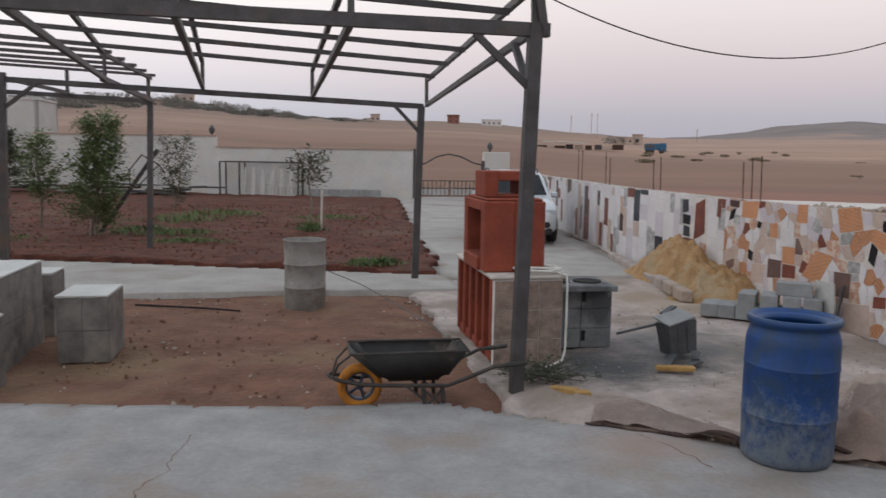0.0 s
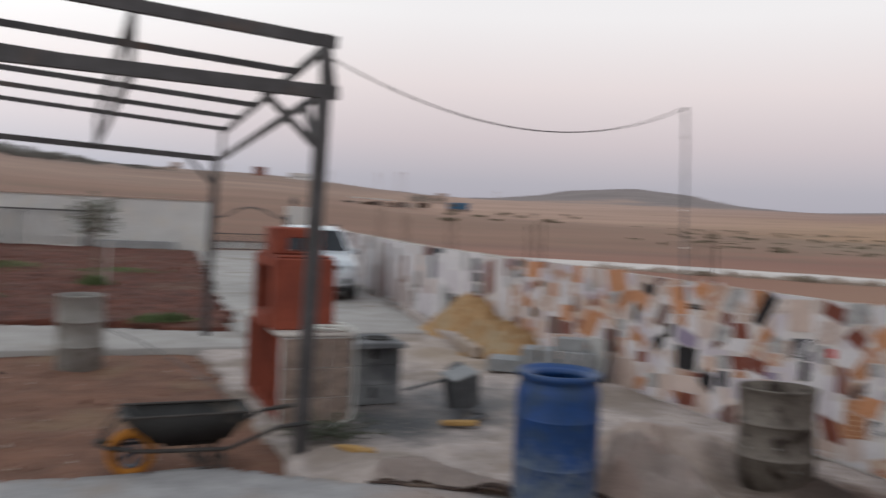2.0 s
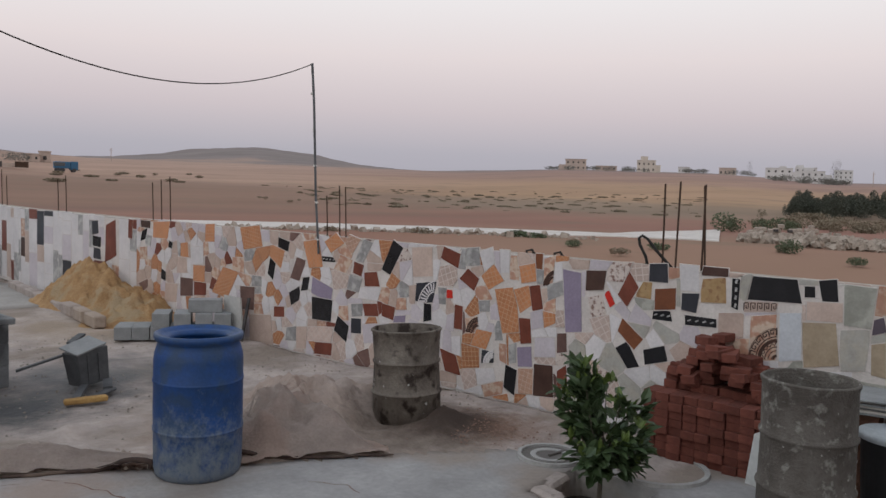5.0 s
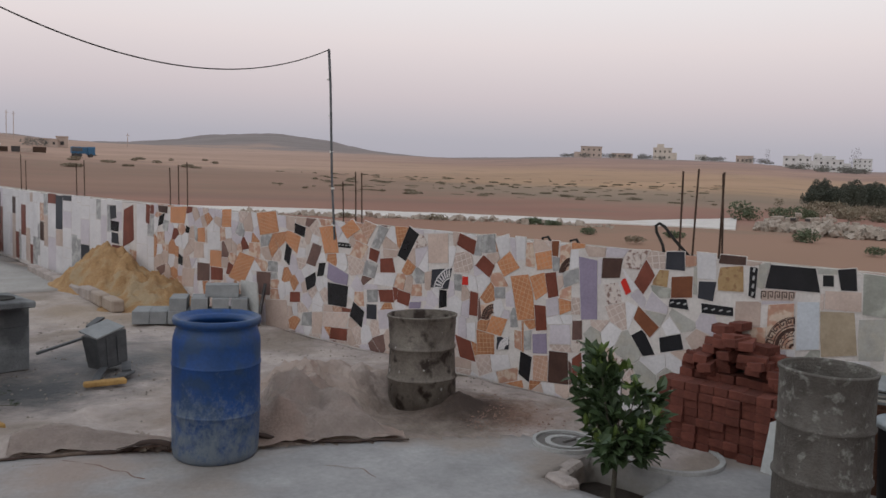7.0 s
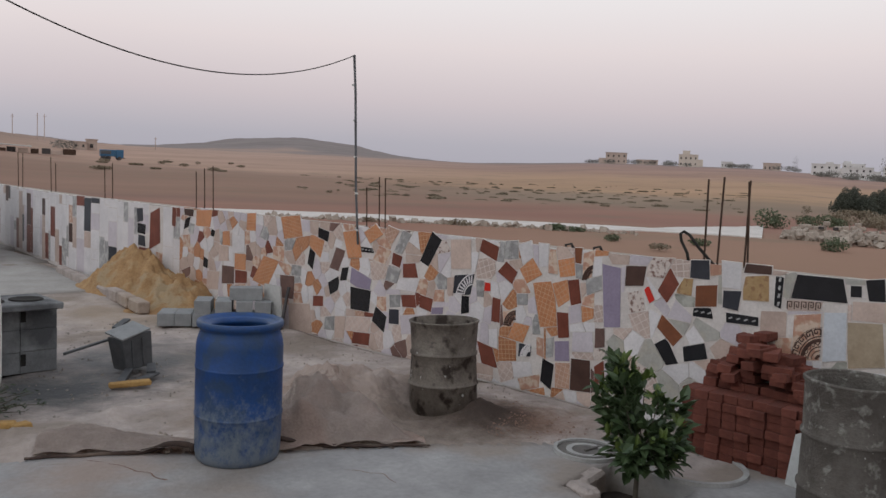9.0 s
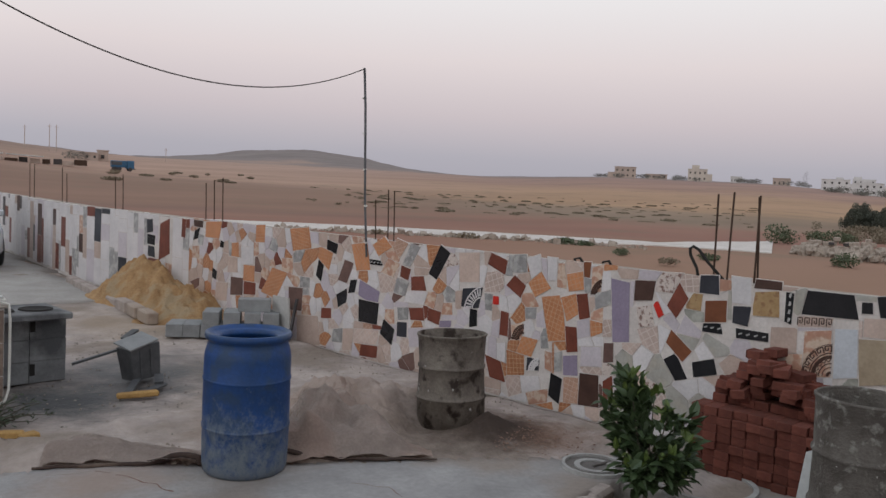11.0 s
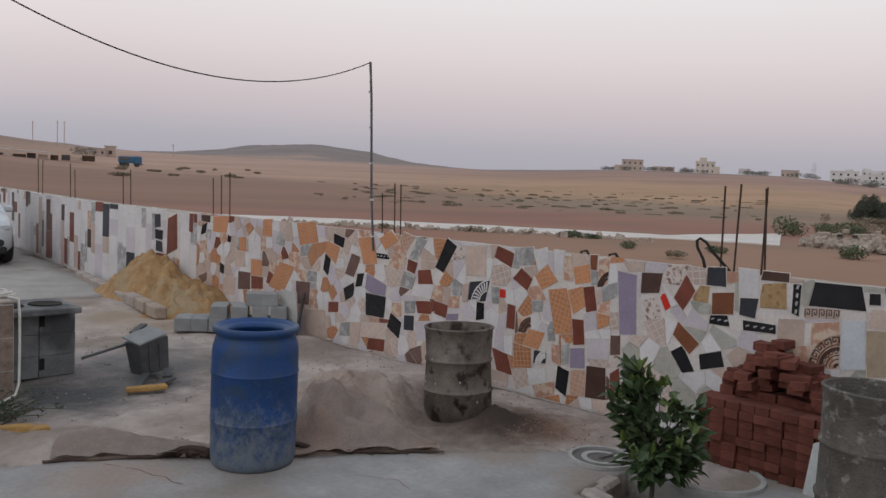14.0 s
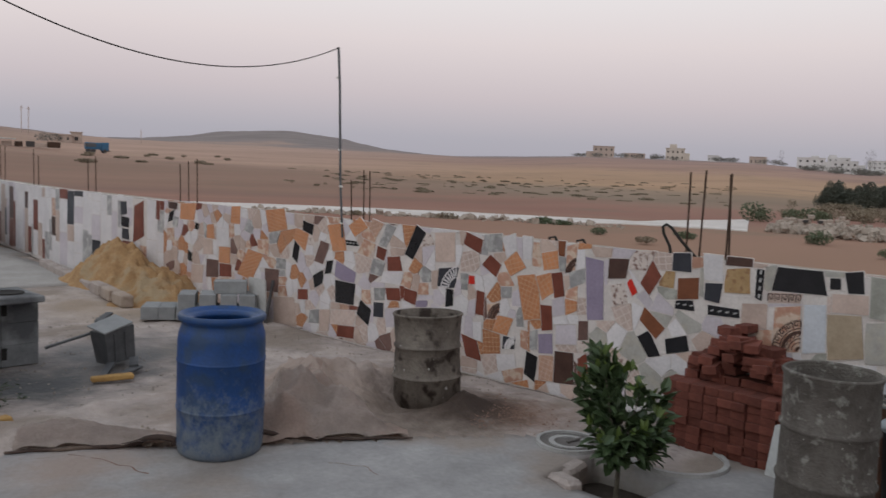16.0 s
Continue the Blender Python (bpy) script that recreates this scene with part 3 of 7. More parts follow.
# ---- barrels ----
def make_blue_barrel():
    t = thing("plastic_barrel", stand(3.11, 4.58, -0.005), "blue open-topped plastic barrel with cement-splashed foot", "barrel")
    bm = bmesh.new()
    lathe(bm, [(0, 0.0), (0.255, 0.0), (0.274, 0.018), (0.283, 0.06), (0.286, 0.20), (0.287, 0.30), (0.290, 0.307), (0.290, 0.323), (0.287, 0.33), (0.288, 0.45), (0.287, 0.62), (0.290, 0.627), (0.290, 0.643),
               (0.287, 0.65), (0.286, 0.77), (0.281, 0.81), (0.270, 0.848), (0.262, 0.872), (0.263, 0.886), (0.277, 0.898), (0.282, 0.915), (0.280, 0.936), (0.262, 0.940), (0.250, 0.925), (0.228, 0.915),
               (0.192, 0.912), (0.186, 0.88), (0.268, 0.83), (0.272, 0.3), (0.262, 0.05), (0, 0.04)], 64, 0.006, 2)
    part("barrel_body", bm, blue_plastic, t, smooth=True)
    for z in (0.315, 0.635):
        bm = bmesh.new()
        lathe(bm, [(0.285, z - 0.014), (0.2915, z - 0.008), (0.2915, z + 0.008), (0.285, z + 0.014)], 64, 0.006, 2)
        part("rolling_rib", bm, blue_plastic, t, smooth=True)
    bm = bmesh.new()
    lathe(bm, [(0.270, 0.892), (0.281, 0.900), (0.287, 0.918), (0.283, 0.938), (0.270, 0.944), (0.256, 0.932)], 64, 0.006, 2)
    part("rim", bm, blue_plastic, t, "rolled blue rim", smooth=True)


make_blue_barrel()
rust = mat("rusted_steel", (0.235, 0.20, 0.172), (0.085, 0.066, 0.055), 0.7, 6.0, 45, 0.8, metal=0.25, third=(0.04, 0.028, 0.023), third_at=0.60, coarse=9.0, amount=0.9)
grey_drum = mat("cement_caked_steel", (0.150, 0.132, 0.118), (0.065, 0.053, 0.046), 0.9, 6.0, 60, 0.9, third=(0.24, 0.225, 0.205), third_at=0.64, coarse=15.0, amount=0.95)
mortar = mat("dried_mortar", (0.44, 0.42, 0.40), (0.33, 0.31, 0.29), 0.95, 8, 60, 0.5)


def make_drum(name, a, b, z, h, r, material, label, seed, tilt=0.0, dent=0.035, crust=34):
    t = thing(name, stand(a, b, z) @ pose(0, 0, 0, tilt, 0, 0), label, "drum", "steel drums")
    bm = bmesh.new()
    f = h / 0.87
    prof = [(0, 0), (r - 0.01, 0), (r, 0.01), (r, 0.27), (r + 0.012, 0.285), (r, 0.30), (r, 0.56), (r + 0.012, 0.575), (r, 0.59), (r, 0.85), (r + 0.008, 0.86), (r + 0.006, 0.875), (r - 0.006, 0.872),
            (r - 0.012, 0.85), (r - 0.015, 0.1), (0, 0.08)]
    lathe(bm, [(x, y * f) for x, y in prof], 44, dent, seed)
    part("drum_body", bm, material, t, smooth=True)
    for z in (0.285, 0.575):
        bm = bmesh.new()
        lathe(bm, [(r - 0.002, (z - 0.02) * f), (r + 0.012, (z - 0.006) * f), (r + 0.012, (z + 0.006) * f), (r - 0.002, (z + 0.02) * f)], 44, dent, seed)
        part("hoop", bm, material, t, smooth=True)
    bm = bmesh.new()
    lathe(bm, [(r - 0.008, 0.862 * f), (r + 0.009, 0.866 * f), (r + 0.010, 0.876 * f), (r, 0.884 * f), (r - 0.010, 0.878 * f), (r - 0.008, 0.862 * f)], 44, dent, seed)
    part("rim", bm, material, t, smooth=True)
    # splashes of dried mortar
    rng = random.Random(seed)
    bm = bmesh.new()
    for _ in range(crust):
        ang, z, s = rng.uniform(0, math.tau), rng.uniform(0.05, 0.8) * f, rng.uniform(0.03, 0.12) ** 2
        lo, hi = [(p, q) for p, q in ((0.01, 0.27), (0.27, 0.30), (0.30, 0.56), (0.56, 0.59), (0.59, 0.85)) if p * f <= z <= q * f][0]
        share = (z / f - lo) / (hi - lo)
        rr = r * (1 + dent * sum(k * noise.noise((math.cos(ang) * 1.3 + seed, math.sin(ang) * 1.3, y * f * 3 + seed)) for k, y in ((1 - share, lo), (share, hi))))
        out, side = Vector((math.cos(ang), math.sin(ang), 0)), Vector((-math.sin(ang), math.cos(ang), 0))
        ring = [bm.verts.new(out * (rr + 0.0005) + side * s * math.cos(k * 1.05) * rng.uniform(0.6, 1.2) + Vector((0, 0, z + 1.4 * s * math.sin(k * 1.05) * rng.uniform(0.6, 1.2)))) for k in range(6)]
        tip = bm.verts.new(out * (rr + 0.003) + Vector((0, 0, z)))
        for k in range(6):
            bm.faces.new((ring[k], ring[(k + 1) % 6], tip))
    tagged(part("mortar_crust", bm, mortar, t, "pale dried mortar crust"), kind="stuff")
    return t


make_drum("steel_drum", 5.08, 4.50, -0.03, 0.77, 0.285, rust, "dented rusty open steel drum caked with dried mortar", 3, -2.5, 0.055, 30)
make_drum("steel_drum", 5.0, 1.285, -0.02, 0.915, 0.258, grey_drum, "grey steel drum splashed with mortar beside the brick stack", 9, 0.0, 0.05, 70)
pale_drum = mat("dusty_steel", (0.30, 0.285, 0.27), (0.21, 0.195, 0.18), 0.9, 5.0, 60, 0.5, third=(0.19, 0.165, 0.145), third_at=0.6, coarse=3.4)
make_drum("steel_drum", 0.05, 10.52, -0.1, 0.90, 0.265, pale_drum, "grey mortar-caked steel drum standing on the dirt floor", 15)

# ---- brick barbecue ----
red_clay = mat("red_clay_render", (0.28, 0.066, 0.038), (0.20, 0.046, 0.028), 0.85, 3.0, 30, 0.35, third=(0.20, 0.05, 0.032), third_at=0.6, coarse=2.2)
stone_tile = mat("brown_stone_tile", (0.31, 0.23, 0.19), (0.16, 0.115, 0.095), 0.7, 9.0, 60, 0.3, vary=0.10)
slab_stone = mat("pale_counter_stone", (0.55, 0.50, 0.46), (0.44, 0.39, 0.36), 0.7, 3.0, 40, 0.2)
soot = mat("soot_black", (0.03, 0.026, 0.024), (0.02, 0.018, 0.017), 0.95, 5.0, 30, 0.3)
white_rubber = mat("white_hose_rubber", (0.66, 0.64, 0.60), (0.55, 0.53, 0.50), 0.5, 9.0, 60, 0.1)


def make_barbecue():
    t = thing("brick_barbecue", stand(0, 0, 0), "red clay-rendered outdoor barbecue on a stone-tiled counter", "barbecue")

    def slab(name, a0, a1, b0, b1, z0, z1, material, label="", bevel=0.012, parent=None):
        bm = bmesh.new()
        box(bm, (a0 + a1) / 2, (b0 + b1) / 2, z0, a1 - a0, b1 - b0, z1 - z0, bevel=bevel)
        return part(name, bm, material, parent or t, label)

    # base: back wall, floor, five fins with open niches between
    slab("base_back", 2.22, 2.40, 7.16, 8.75, -0.1, 0.79, cement)
    slab("base_floor", 1.76, 2.22, 7.16, 8.75, -0.1, 0.07, red_clay)
    for k in range(6):
        b = 7.16 + k * 0.305
        slab("fin", 1.735, 2.22, b, b + 0.07, 0.0, 0.785, red_clay, "red clay fin between log niches")
    end = slab("end_panel", 1.75, 2.41, 7.10, 7.16, -0.1, 0.79, cement, "end panel clad in brown stone tiles", 0.004)
    for i in range(3):
        for j in range(3):
            slab("tile", 1.757 + i * 0.218, 1.969 + i * 0.218, 7.092, 7.10, -0.05 + j * 0.277, 0.222 + j * 0.277, stone_tile, parent=end, bevel=0.003)
    slab("end_wall", 1.80, 2.40, 8.75, 8.84, -0.1, 0.85, cement)
    slab("counter_top", 1.715, 2.44, 7.08, 8.80, 0.79, 0.83, slab_stone, "pale stone counter top")
    # firebox: two cheeks, back, top and front lip round an arched mouth
    fb = slab("firebox", 1.98, 2.28, 7.28, 8.24, 0.83, 1.5, red_clay, "red clay firebox with a sooty mouth")
    slab("cheek", 1.69, 1.985, 7.28, 7.46, 0.83, 1.5, red_clay, parent=fb)
    slab("cheek", 1.69, 1.985, 8.08, 8.24, 0.83, 1.5, red_clay, parent=fb)
    slab("lintel", 1.69, 1.985, 7.455, 8.085, 1.40, 1.5, red_clay, parent=fb)
    slab("hearth", 1.66, 1.985, 7.455, 8.085, 0.83, 0.96, red_clay, parent=fb)
    slab("fireback", 1.965, 1.978, 7.465, 8.075, 0.965, 1.395, soot, "soot-blackened fireback", 0.002, fb)
    slab("shoulder", 1.72, 2.26, 7.30, 8.22, 1.5, 1.525, red_clay, parent=fb)
    ch = slab("chimney_block", 1.73, 1.865, 7.48, 7.92, 1.525, 1.78, red_clay, "hollow chimney block of red clay")
    slab("chimney_side", 2.09, 2.20, 7.48, 7.92, 1.525, 1.78, red_clay, parent=ch)
    slab("chimney_top", 1.86, 2.095, 7.48, 7.92, 1.685, 1.78, red_clay, parent=ch)
    slab("chimney_floor", 1.86, 2.095, 7.48, 7.92, 1.525, 1.555, red_clay, parent=ch)


make_barbecue()


def make_block_bench():
    sooty_block = mat("sooty_block", (0.24, 0.24, 0.245), (0.13, 0.13, 0.135), 0.95, 3.0, 60, 0.6, third=(0.09, 0.09, 0.095), third_at=0.6, coarse=2.5)
    t = thing("block_bench", stand(0, 0, 0), "grey concrete-block cooking bench with two round burner holes", "bench")
    for course in range(3):
        for a0, a1 in ((2.43, 2.83), (2.835, 3.16)):
            bm = bmesh.new()
            box(bm, (a0 + a1) / 2, 7.95, -0.03 + course * 0.205, a1 - a0, 0.42 + 0.01 * (course % 2), 0.203, bevel=0.004)
            part("block", bm, sooty_block, t)
        # thin black plate on the face, drawn for the shade inside the core
        bm = bmesh.new()
        box(bm, 2.86, 7.743, 0.04 + course * 0.205, 0.045, 0.012, 0.11)
        part("core_hole", bm, soot, t)
    bm = bmesh.new()
    box(bm, 2.76, 7.86, 0.585, 0.76, 0.66, 0.06, bevel=0.01)
    part("bench_top", bm, sooty_block, t)
    for a in (2.58, 2.92):
        bm = bmesh.new()
        lathe(bm, [(0, 0.005), (0.10, 0.005), (0.13, 0.012), (0.145, 0.012), (0.15, 0.0)], 28, z0=0.645)
        bmesh.ops.translate(bm, vec=(a, 7.84, 0), verts=bm.verts)
        part("burner_hole", bm, soot, t, smooth=True)


make_block_bench()


def make_hose():
    t = thing("garden_hose", stand(0, 0, 0), "coiled white garden hose lying on the barbecue counter", "hose")
    bm = bmesh.new()
    pts = []
    for k in range(140):
        f = k / 139
        ang = f * math.tau * 4.3
        r = 0.20 - 0.025 * math.sin(f * 21) - 0.03 * f
        pts.append((2.2 + r * math.cos(ang) * 1.15, 7.22 + r * math.sin(ang) * 0.7 + 0.02 * math.sin(ang * 0.31), 0.842 + 0.05 * f + 0.01 * math.sin(ang * 1.7)))
    tube(bm, pts, 0.013, 6)
    part("coil", bm, white_rubber, t, smooth=True)
    bm = bmesh.new()
    tube(bm, [(2.36, 7.10, 0.85), (2.43, 7.06, 0.83), (2.438, 7.05, 0.7), (2.44, 7.055, 0.4), (2.435, 7.05, 0.12), (2.40, 7.03, 0.03), (2.2, 6.9, 0.0), (1.95, 6.75, 0.0)], 0.011, 6)
    part("hose_end", bm, white_rubber, t, smooth=True)


make_hose()

# ---- stone table and stools under the pergola ----
clad = mat("grey_cladding", (0.215, 0.197, 0.182), (0.105, 0.093, 0.085), 0.75, 4.0, 40, 0.3, third=(0.26, 0.22, 0.19), third_at=0.6, coarse=2.5)
marble = mat("pale_marble", (0.56, 0.55, 0.54), (0.46, 0.45, 0.44), 0.5, 2.0, 30, 0.1)


def make_block_seat(name, a0, a1, b0, b1, h, label, category, turn=0.0):
    ca, cb = (a0 + a1) / 2, (b0 + b1) / 2
    t = thing(name, stand(ca, cb, -0.09, turn), label, category, "stone table set")
    w, d = a1 - a0, b1 - b0
    bm = bmesh.new()
    box(bm, 0, 0, 0, w - 0.02, d - 0.02, h - 0.02, bevel=0.008)
    part("core", bm, cement, t)
    rows = 2
    for i in range(2):
        for j in range(rows):
            bm = bmesh.new()
            box(bm, -w / 4 + i * w / 2, -d / 2 - 0.001, 0.01 + j * (h - 0.03) / rows, w / 2 - 0.006, 0.012, (h - 0.03) / rows - 0.006)
            part("cladding_tile", bm, clad, t)
            bm = bmesh.new()
            box(bm, w / 2 + 0.001, -d / 4 + i * d / 2, 0.01 + j * (h - 0.03) / rows, 0.012, d / 2 - 0.006, (h - 0.03) / rows - 0.006)
            part("cladding_tile", bm, clad, t)
    bm = bmesh.new()
    box(bm, 0, 0, h - 0.02, w + 0.01, d + 0.01, 0.022, bevel=0.004)
    part("top_slab", bm, marble, t, "pale marble top")
    return t


make_block_seat("stone_stool", -2.26, -1.80, 7.9, 8.55, 0.65, "square stone-clad stool with a pale marble top", "stool")
make_block_seat("stone_stool", -3.0, -2.62, 9.05, 9.5, 0.70, "square stone-clad stool close behind the table", "stool")
make_block_seat("stone_stool", -3.0, -2.50, 6.75, 7.25, 0.62, "square stone-clad stool in front of the table", "stool")
make_block_seat("stone_table", -4.4, -2.63, 7.55, 8.75, 0.88, "heavy stone-clad table with a pale marble top", "table")


# ---- wheelbarrow ----
def make_wheelbarrow():
    t = thing("wheelbarrow", stand(0, 6.22, -0.085), "black steel wheelbarrow with a yellow tyre and splayed legs", "wheelbarrow")
    tray_m = mat("black_enamel", (0.045, 0.043, 0.042), (0.03, 0.028, 0.027), 0.5, 5, 50, 0.2, third=(0.11, 0.09, 0.075), third_at=0.62, coarse=4)
    frame_m = mat("dull_black_tube", (0.075, 0.065, 0.06), (0.045, 0.038, 0.035), 0.7, 8, 60, 0.2, metal=0.2)
    tyre_m = mat("yellow_tyre_rubber", (0.50, 0.20, 0.03), (0.36, 0.13, 0.022), 0.8, 8, 60, 0.3)
    rim_m = mat("blue_grey_rim", (0.07, 0.09, 0.13), (0.05, 0.06, 0.08), 0.5, 8, 60, 0.1, metal=0.5)
    s = 1.02
    bm = bmesh.new()
    top = [(0.36, -0.22), (1.27, -0.20), (1.27, 0.20), (0.36, 0.22)]
    low = [(0.62, -0.13), (1.10, -0.14), (1.10, 0.14), (0.62, 0.13)]
    vo = [bm.verts.new((a * s, b, 0.485)) for a, b in top]
    vl = [bm.verts.new((a * s, b, 0.235)) for a, b in low]
    for k in range(4):
        bm.faces.new((vo[k], vo[(k + 1) % 4], vl[(k + 1) % 4], vl[k]))
    bm.faces.new(vl)
    bmesh.ops.bevel(bm, geom=[e for e in bm.edges if len(e.link_faces) == 2], offset=0.05, segments=3, affect="EDGES")
    bmesh.ops.solidify(bm, geom=list(bm.faces), thickness=0.006)
    tray = part("tray", bm, tray_m, t, "dusty black tray", smooth=True)
    bm = bmesh.new()
    pts = [(a * s, b, 0.487) for a, b in top]
    tube(bm, pts + pts[:1], 0.012, 6)
    part("rolled_rim", bm, frame_m, tray)
    bm = bmesh.new()
    prof = [(0.115, -0.035), (0.15, -0.048), (0.175, -0.035), (0.18, 0.0), (0.175, 0.035), (0.15, 0.048), (0.115, 0.035), (0.115, -0.035)]
    lathe(bm, prof, 36)
    bmesh.ops.transform(bm, matrix=Matrix.Translation((0.455, 0, 0.18)) @ Matrix.Rotation(radians(90), 4, "X"), verts=bm.verts)
    tyre = part("tyre", bm, tyre_m, t, "faded yellow rubber tyre", smooth=True)
    bm = bmesh.new()
    lathe(bm, [(0.118, -0.03), (0.10, -0.025), (0.10, 0.025), (0.118, 0.03)], 28)
    for k in range(5):
        ang = k * math.tau / 5
        bar(bm, (0.02 * math.cos(ang), 0.02 * math.sin(ang), 0), (0.105 * math.cos(ang), 0.105 * math.sin(ang), 0), 0.022, 0.012)
    lathe(bm, [(0, -0.04), (0.028, -0.04), (0.028, 0.04), (0, 0.04)], 14)
    bmesh.ops.transform(bm, matrix=Matrix.Translation((0.455, 0, 0.18)) @ Matrix.Rotation(radians(90), 4, "X"), verts=bm.verts)
    part("rim", bm, rim_m, tyre, "blue-grey spoked rim")
    for side in (-1, 1):
        bm = bmesh.new()
        tube(bm, [(0.22, side * 0.05, 0.27), (0.30, side * 0.09, 0.245), (0.46, side * 0.10, 0.215), (0.62, side * 0.17, 0.222), (1.12, side * 0.24, 0.225), (1.28, side * 0.26, 0.29), (1.48, side * 0.28, 0.375), (1.72, side * 0.29, 0.40)], 0.016, 8)
        part("handle_tube", bm, frame_m, t, smooth=True)
        bm = bmesh.new()
        tube(bm, [(1.56, side * 0.285, 0.383), (1.73, side * 0.29, 0.40)], 0.021, 8)
        part("grip", bm, tray_m, t)
        bm = bmesh.new()
        tube(bm, [(0.24, side * 0.06, 0.27), (0.28, side * 0.10, 0.38), (0.38, side * 0.16, 0.47)], 0.009, 6)
        part("front_stay", bm, frame_m, t)
        for a in (0.93, 1.08):
            bm = bmesh.new()
            bar(bm, (a, side * 0.22, 0.225), (a + 0.015, side * 0.26, 0.0), 0.03, 0.02)
            part("leg", bm, frame_m, t)
        bm = bmesh.new()
        bar(bm, (0.93, side * 0.235, 0.20), (1.09, side * 0.25, 0.05), 0.015, 0.015)
        bar(bm, (1.08, side * 0.235, 0.20), (0.94, side * 0.25, 0.05), 0.015, 0.015)
        bar(bm, (0.80, side * 0.2, 0.22), (0.93, side * 0.24, 0.12), 0.015, 0.015)
        part("leg_brace", bm, frame_m, t)
    bm = bmesh.new()
    tube(bm, [(0.22, -0.05, 0.27), (0.21, 0, 0.272), (0.22, 0.05, 0.27)], 0.016, 8)
    part("nose_loop", bm, frame_m, t)


make_wheelbarrow()


# ---- small yard clutter ----
timber = mat("yellow_timber", (0.42, 0.25, 0.09), (0.30, 0.17, 0.06), 0.8, 8, 60, 0.3)
grey_metal = mat("galvanised_sheet", (0.12, 0.12, 0.127), (0.075, 0.075, 0.08), 0.6, 4, 40, 0.2, metal=0.4)


def make_offcut(a, b, z, l, w, h, turn, material, label, category="offcut"):
    t = thing("timber_offcut", stand(a, b, z, turn), label, category, "offcuts in the yard")
    bm = bmesh.new()
    box(bm, 0, 0, 0, l, w, h, bevel=0.01)
    bmesh.ops.subdivide_edges(bm, edges=list(bm.edges), cuts=1)
    for v in bm.verts:
        v.co += Vector((noise.noise(v.co * 9), noise.noise(v.co * 9 + Vector((5, 0, 0))), 0.3 * noise.noise(v.co * 9 + Vector((0, 5, 0))))) * 0.012
    part("board", bm, material, t)


make_offcut(3.36, 6.66, 0.0, 0.36, 0.08, 0.045, -12, timber, "short yellow timber offcut on the concrete")
make_offcut(3.60, 6.82, 0.0, 0.34, 0.07, 0.03, 35, grey_metal, "short grey board resting on the concrete")
make_offcut(2.05, 5.93, 0.06, 0.24, 0.075, 0.05, -28, timber, "short brownish-yellow timber offcut on spoil")
make_offcut(2.17, 5.84, 0.05, 0.13, 0.08, 0.05, 10, timber, "small brownish-yellow timber stub on spoil")


def make_tray_box():
    t = thing("metal_tub", stand(3.66, 7.22, 0.025, 8) @ pose(0, 0, 0, -3, -5, 0), "tipped grey sheet-metal box with a loose lid lying in the yard", "box")
    bm = bmesh.new()
    vs = [bm.verts.new(v) for v in ((-0.14, -0.10, 0), (0.15, -0.10, 0), (0.15, 0.10, 0), (-0.14, 0.10, 0), (-0.165, -0.12, 0.31), (0.155, -0.12, 0.33), (0.155, 0.12, 0.33), (-0.165, 0.12, 0.31))]
    for f in ((0, 3, 2, 1), (0, 1, 5, 4), (1, 2, 6, 5), (2, 3, 7, 6), (3, 0, 4, 7), (4, 5, 6, 7)):
        bm.faces.new([vs[k] for k in f])
    bmesh.ops.bevel(bm, geom=list(bm.edges), offset=0.008, segments=1, affect="EDGES")
    part("shell", bm, grey_metal, t)
    for x in (-0.06, 0.05):
        bm = bmesh.new()
        bar(bm, (x, -0.108, 0.03), (x, -0.122, 0.28), 0.02, 0.012, (0, 1, 0))
        part("pressed_rib", bm, grey_metal, t)
    bm = bmesh.new()
    box(bm, 0, 0, 0, 0.31, 0.26, 0.018, Matrix.Translation((-0.02, 0.0, 0.345)) @ Matrix.Rotation(radians(-9), 4, "Y") @ Matrix.Rotation(radians(12), 4, "X"), bevel=0.004)
    part("lid", bm, block_c, t, "pale dusty lid lying askew")
    for p, q, w in (((-0.16, 0.1, 0.29), (-0.5, 0.3, 0.21), 0.05), ((-0.12, -0.12, 0.02), (-0.42, -0.42, 0.0), 0.07), ((-0.02, 0.2, 0.36), (0.14, 0.24, 0.41), 0.08), ((0.10, -0.14, 0.02), (-0.04, -0.34, 0.0), 0.08)):
        bm = bmesh.new()
        bar(bm, p, q, w, 0.02)
        part("loose_arm", bm, grey_metal, t)


make_tray_box()


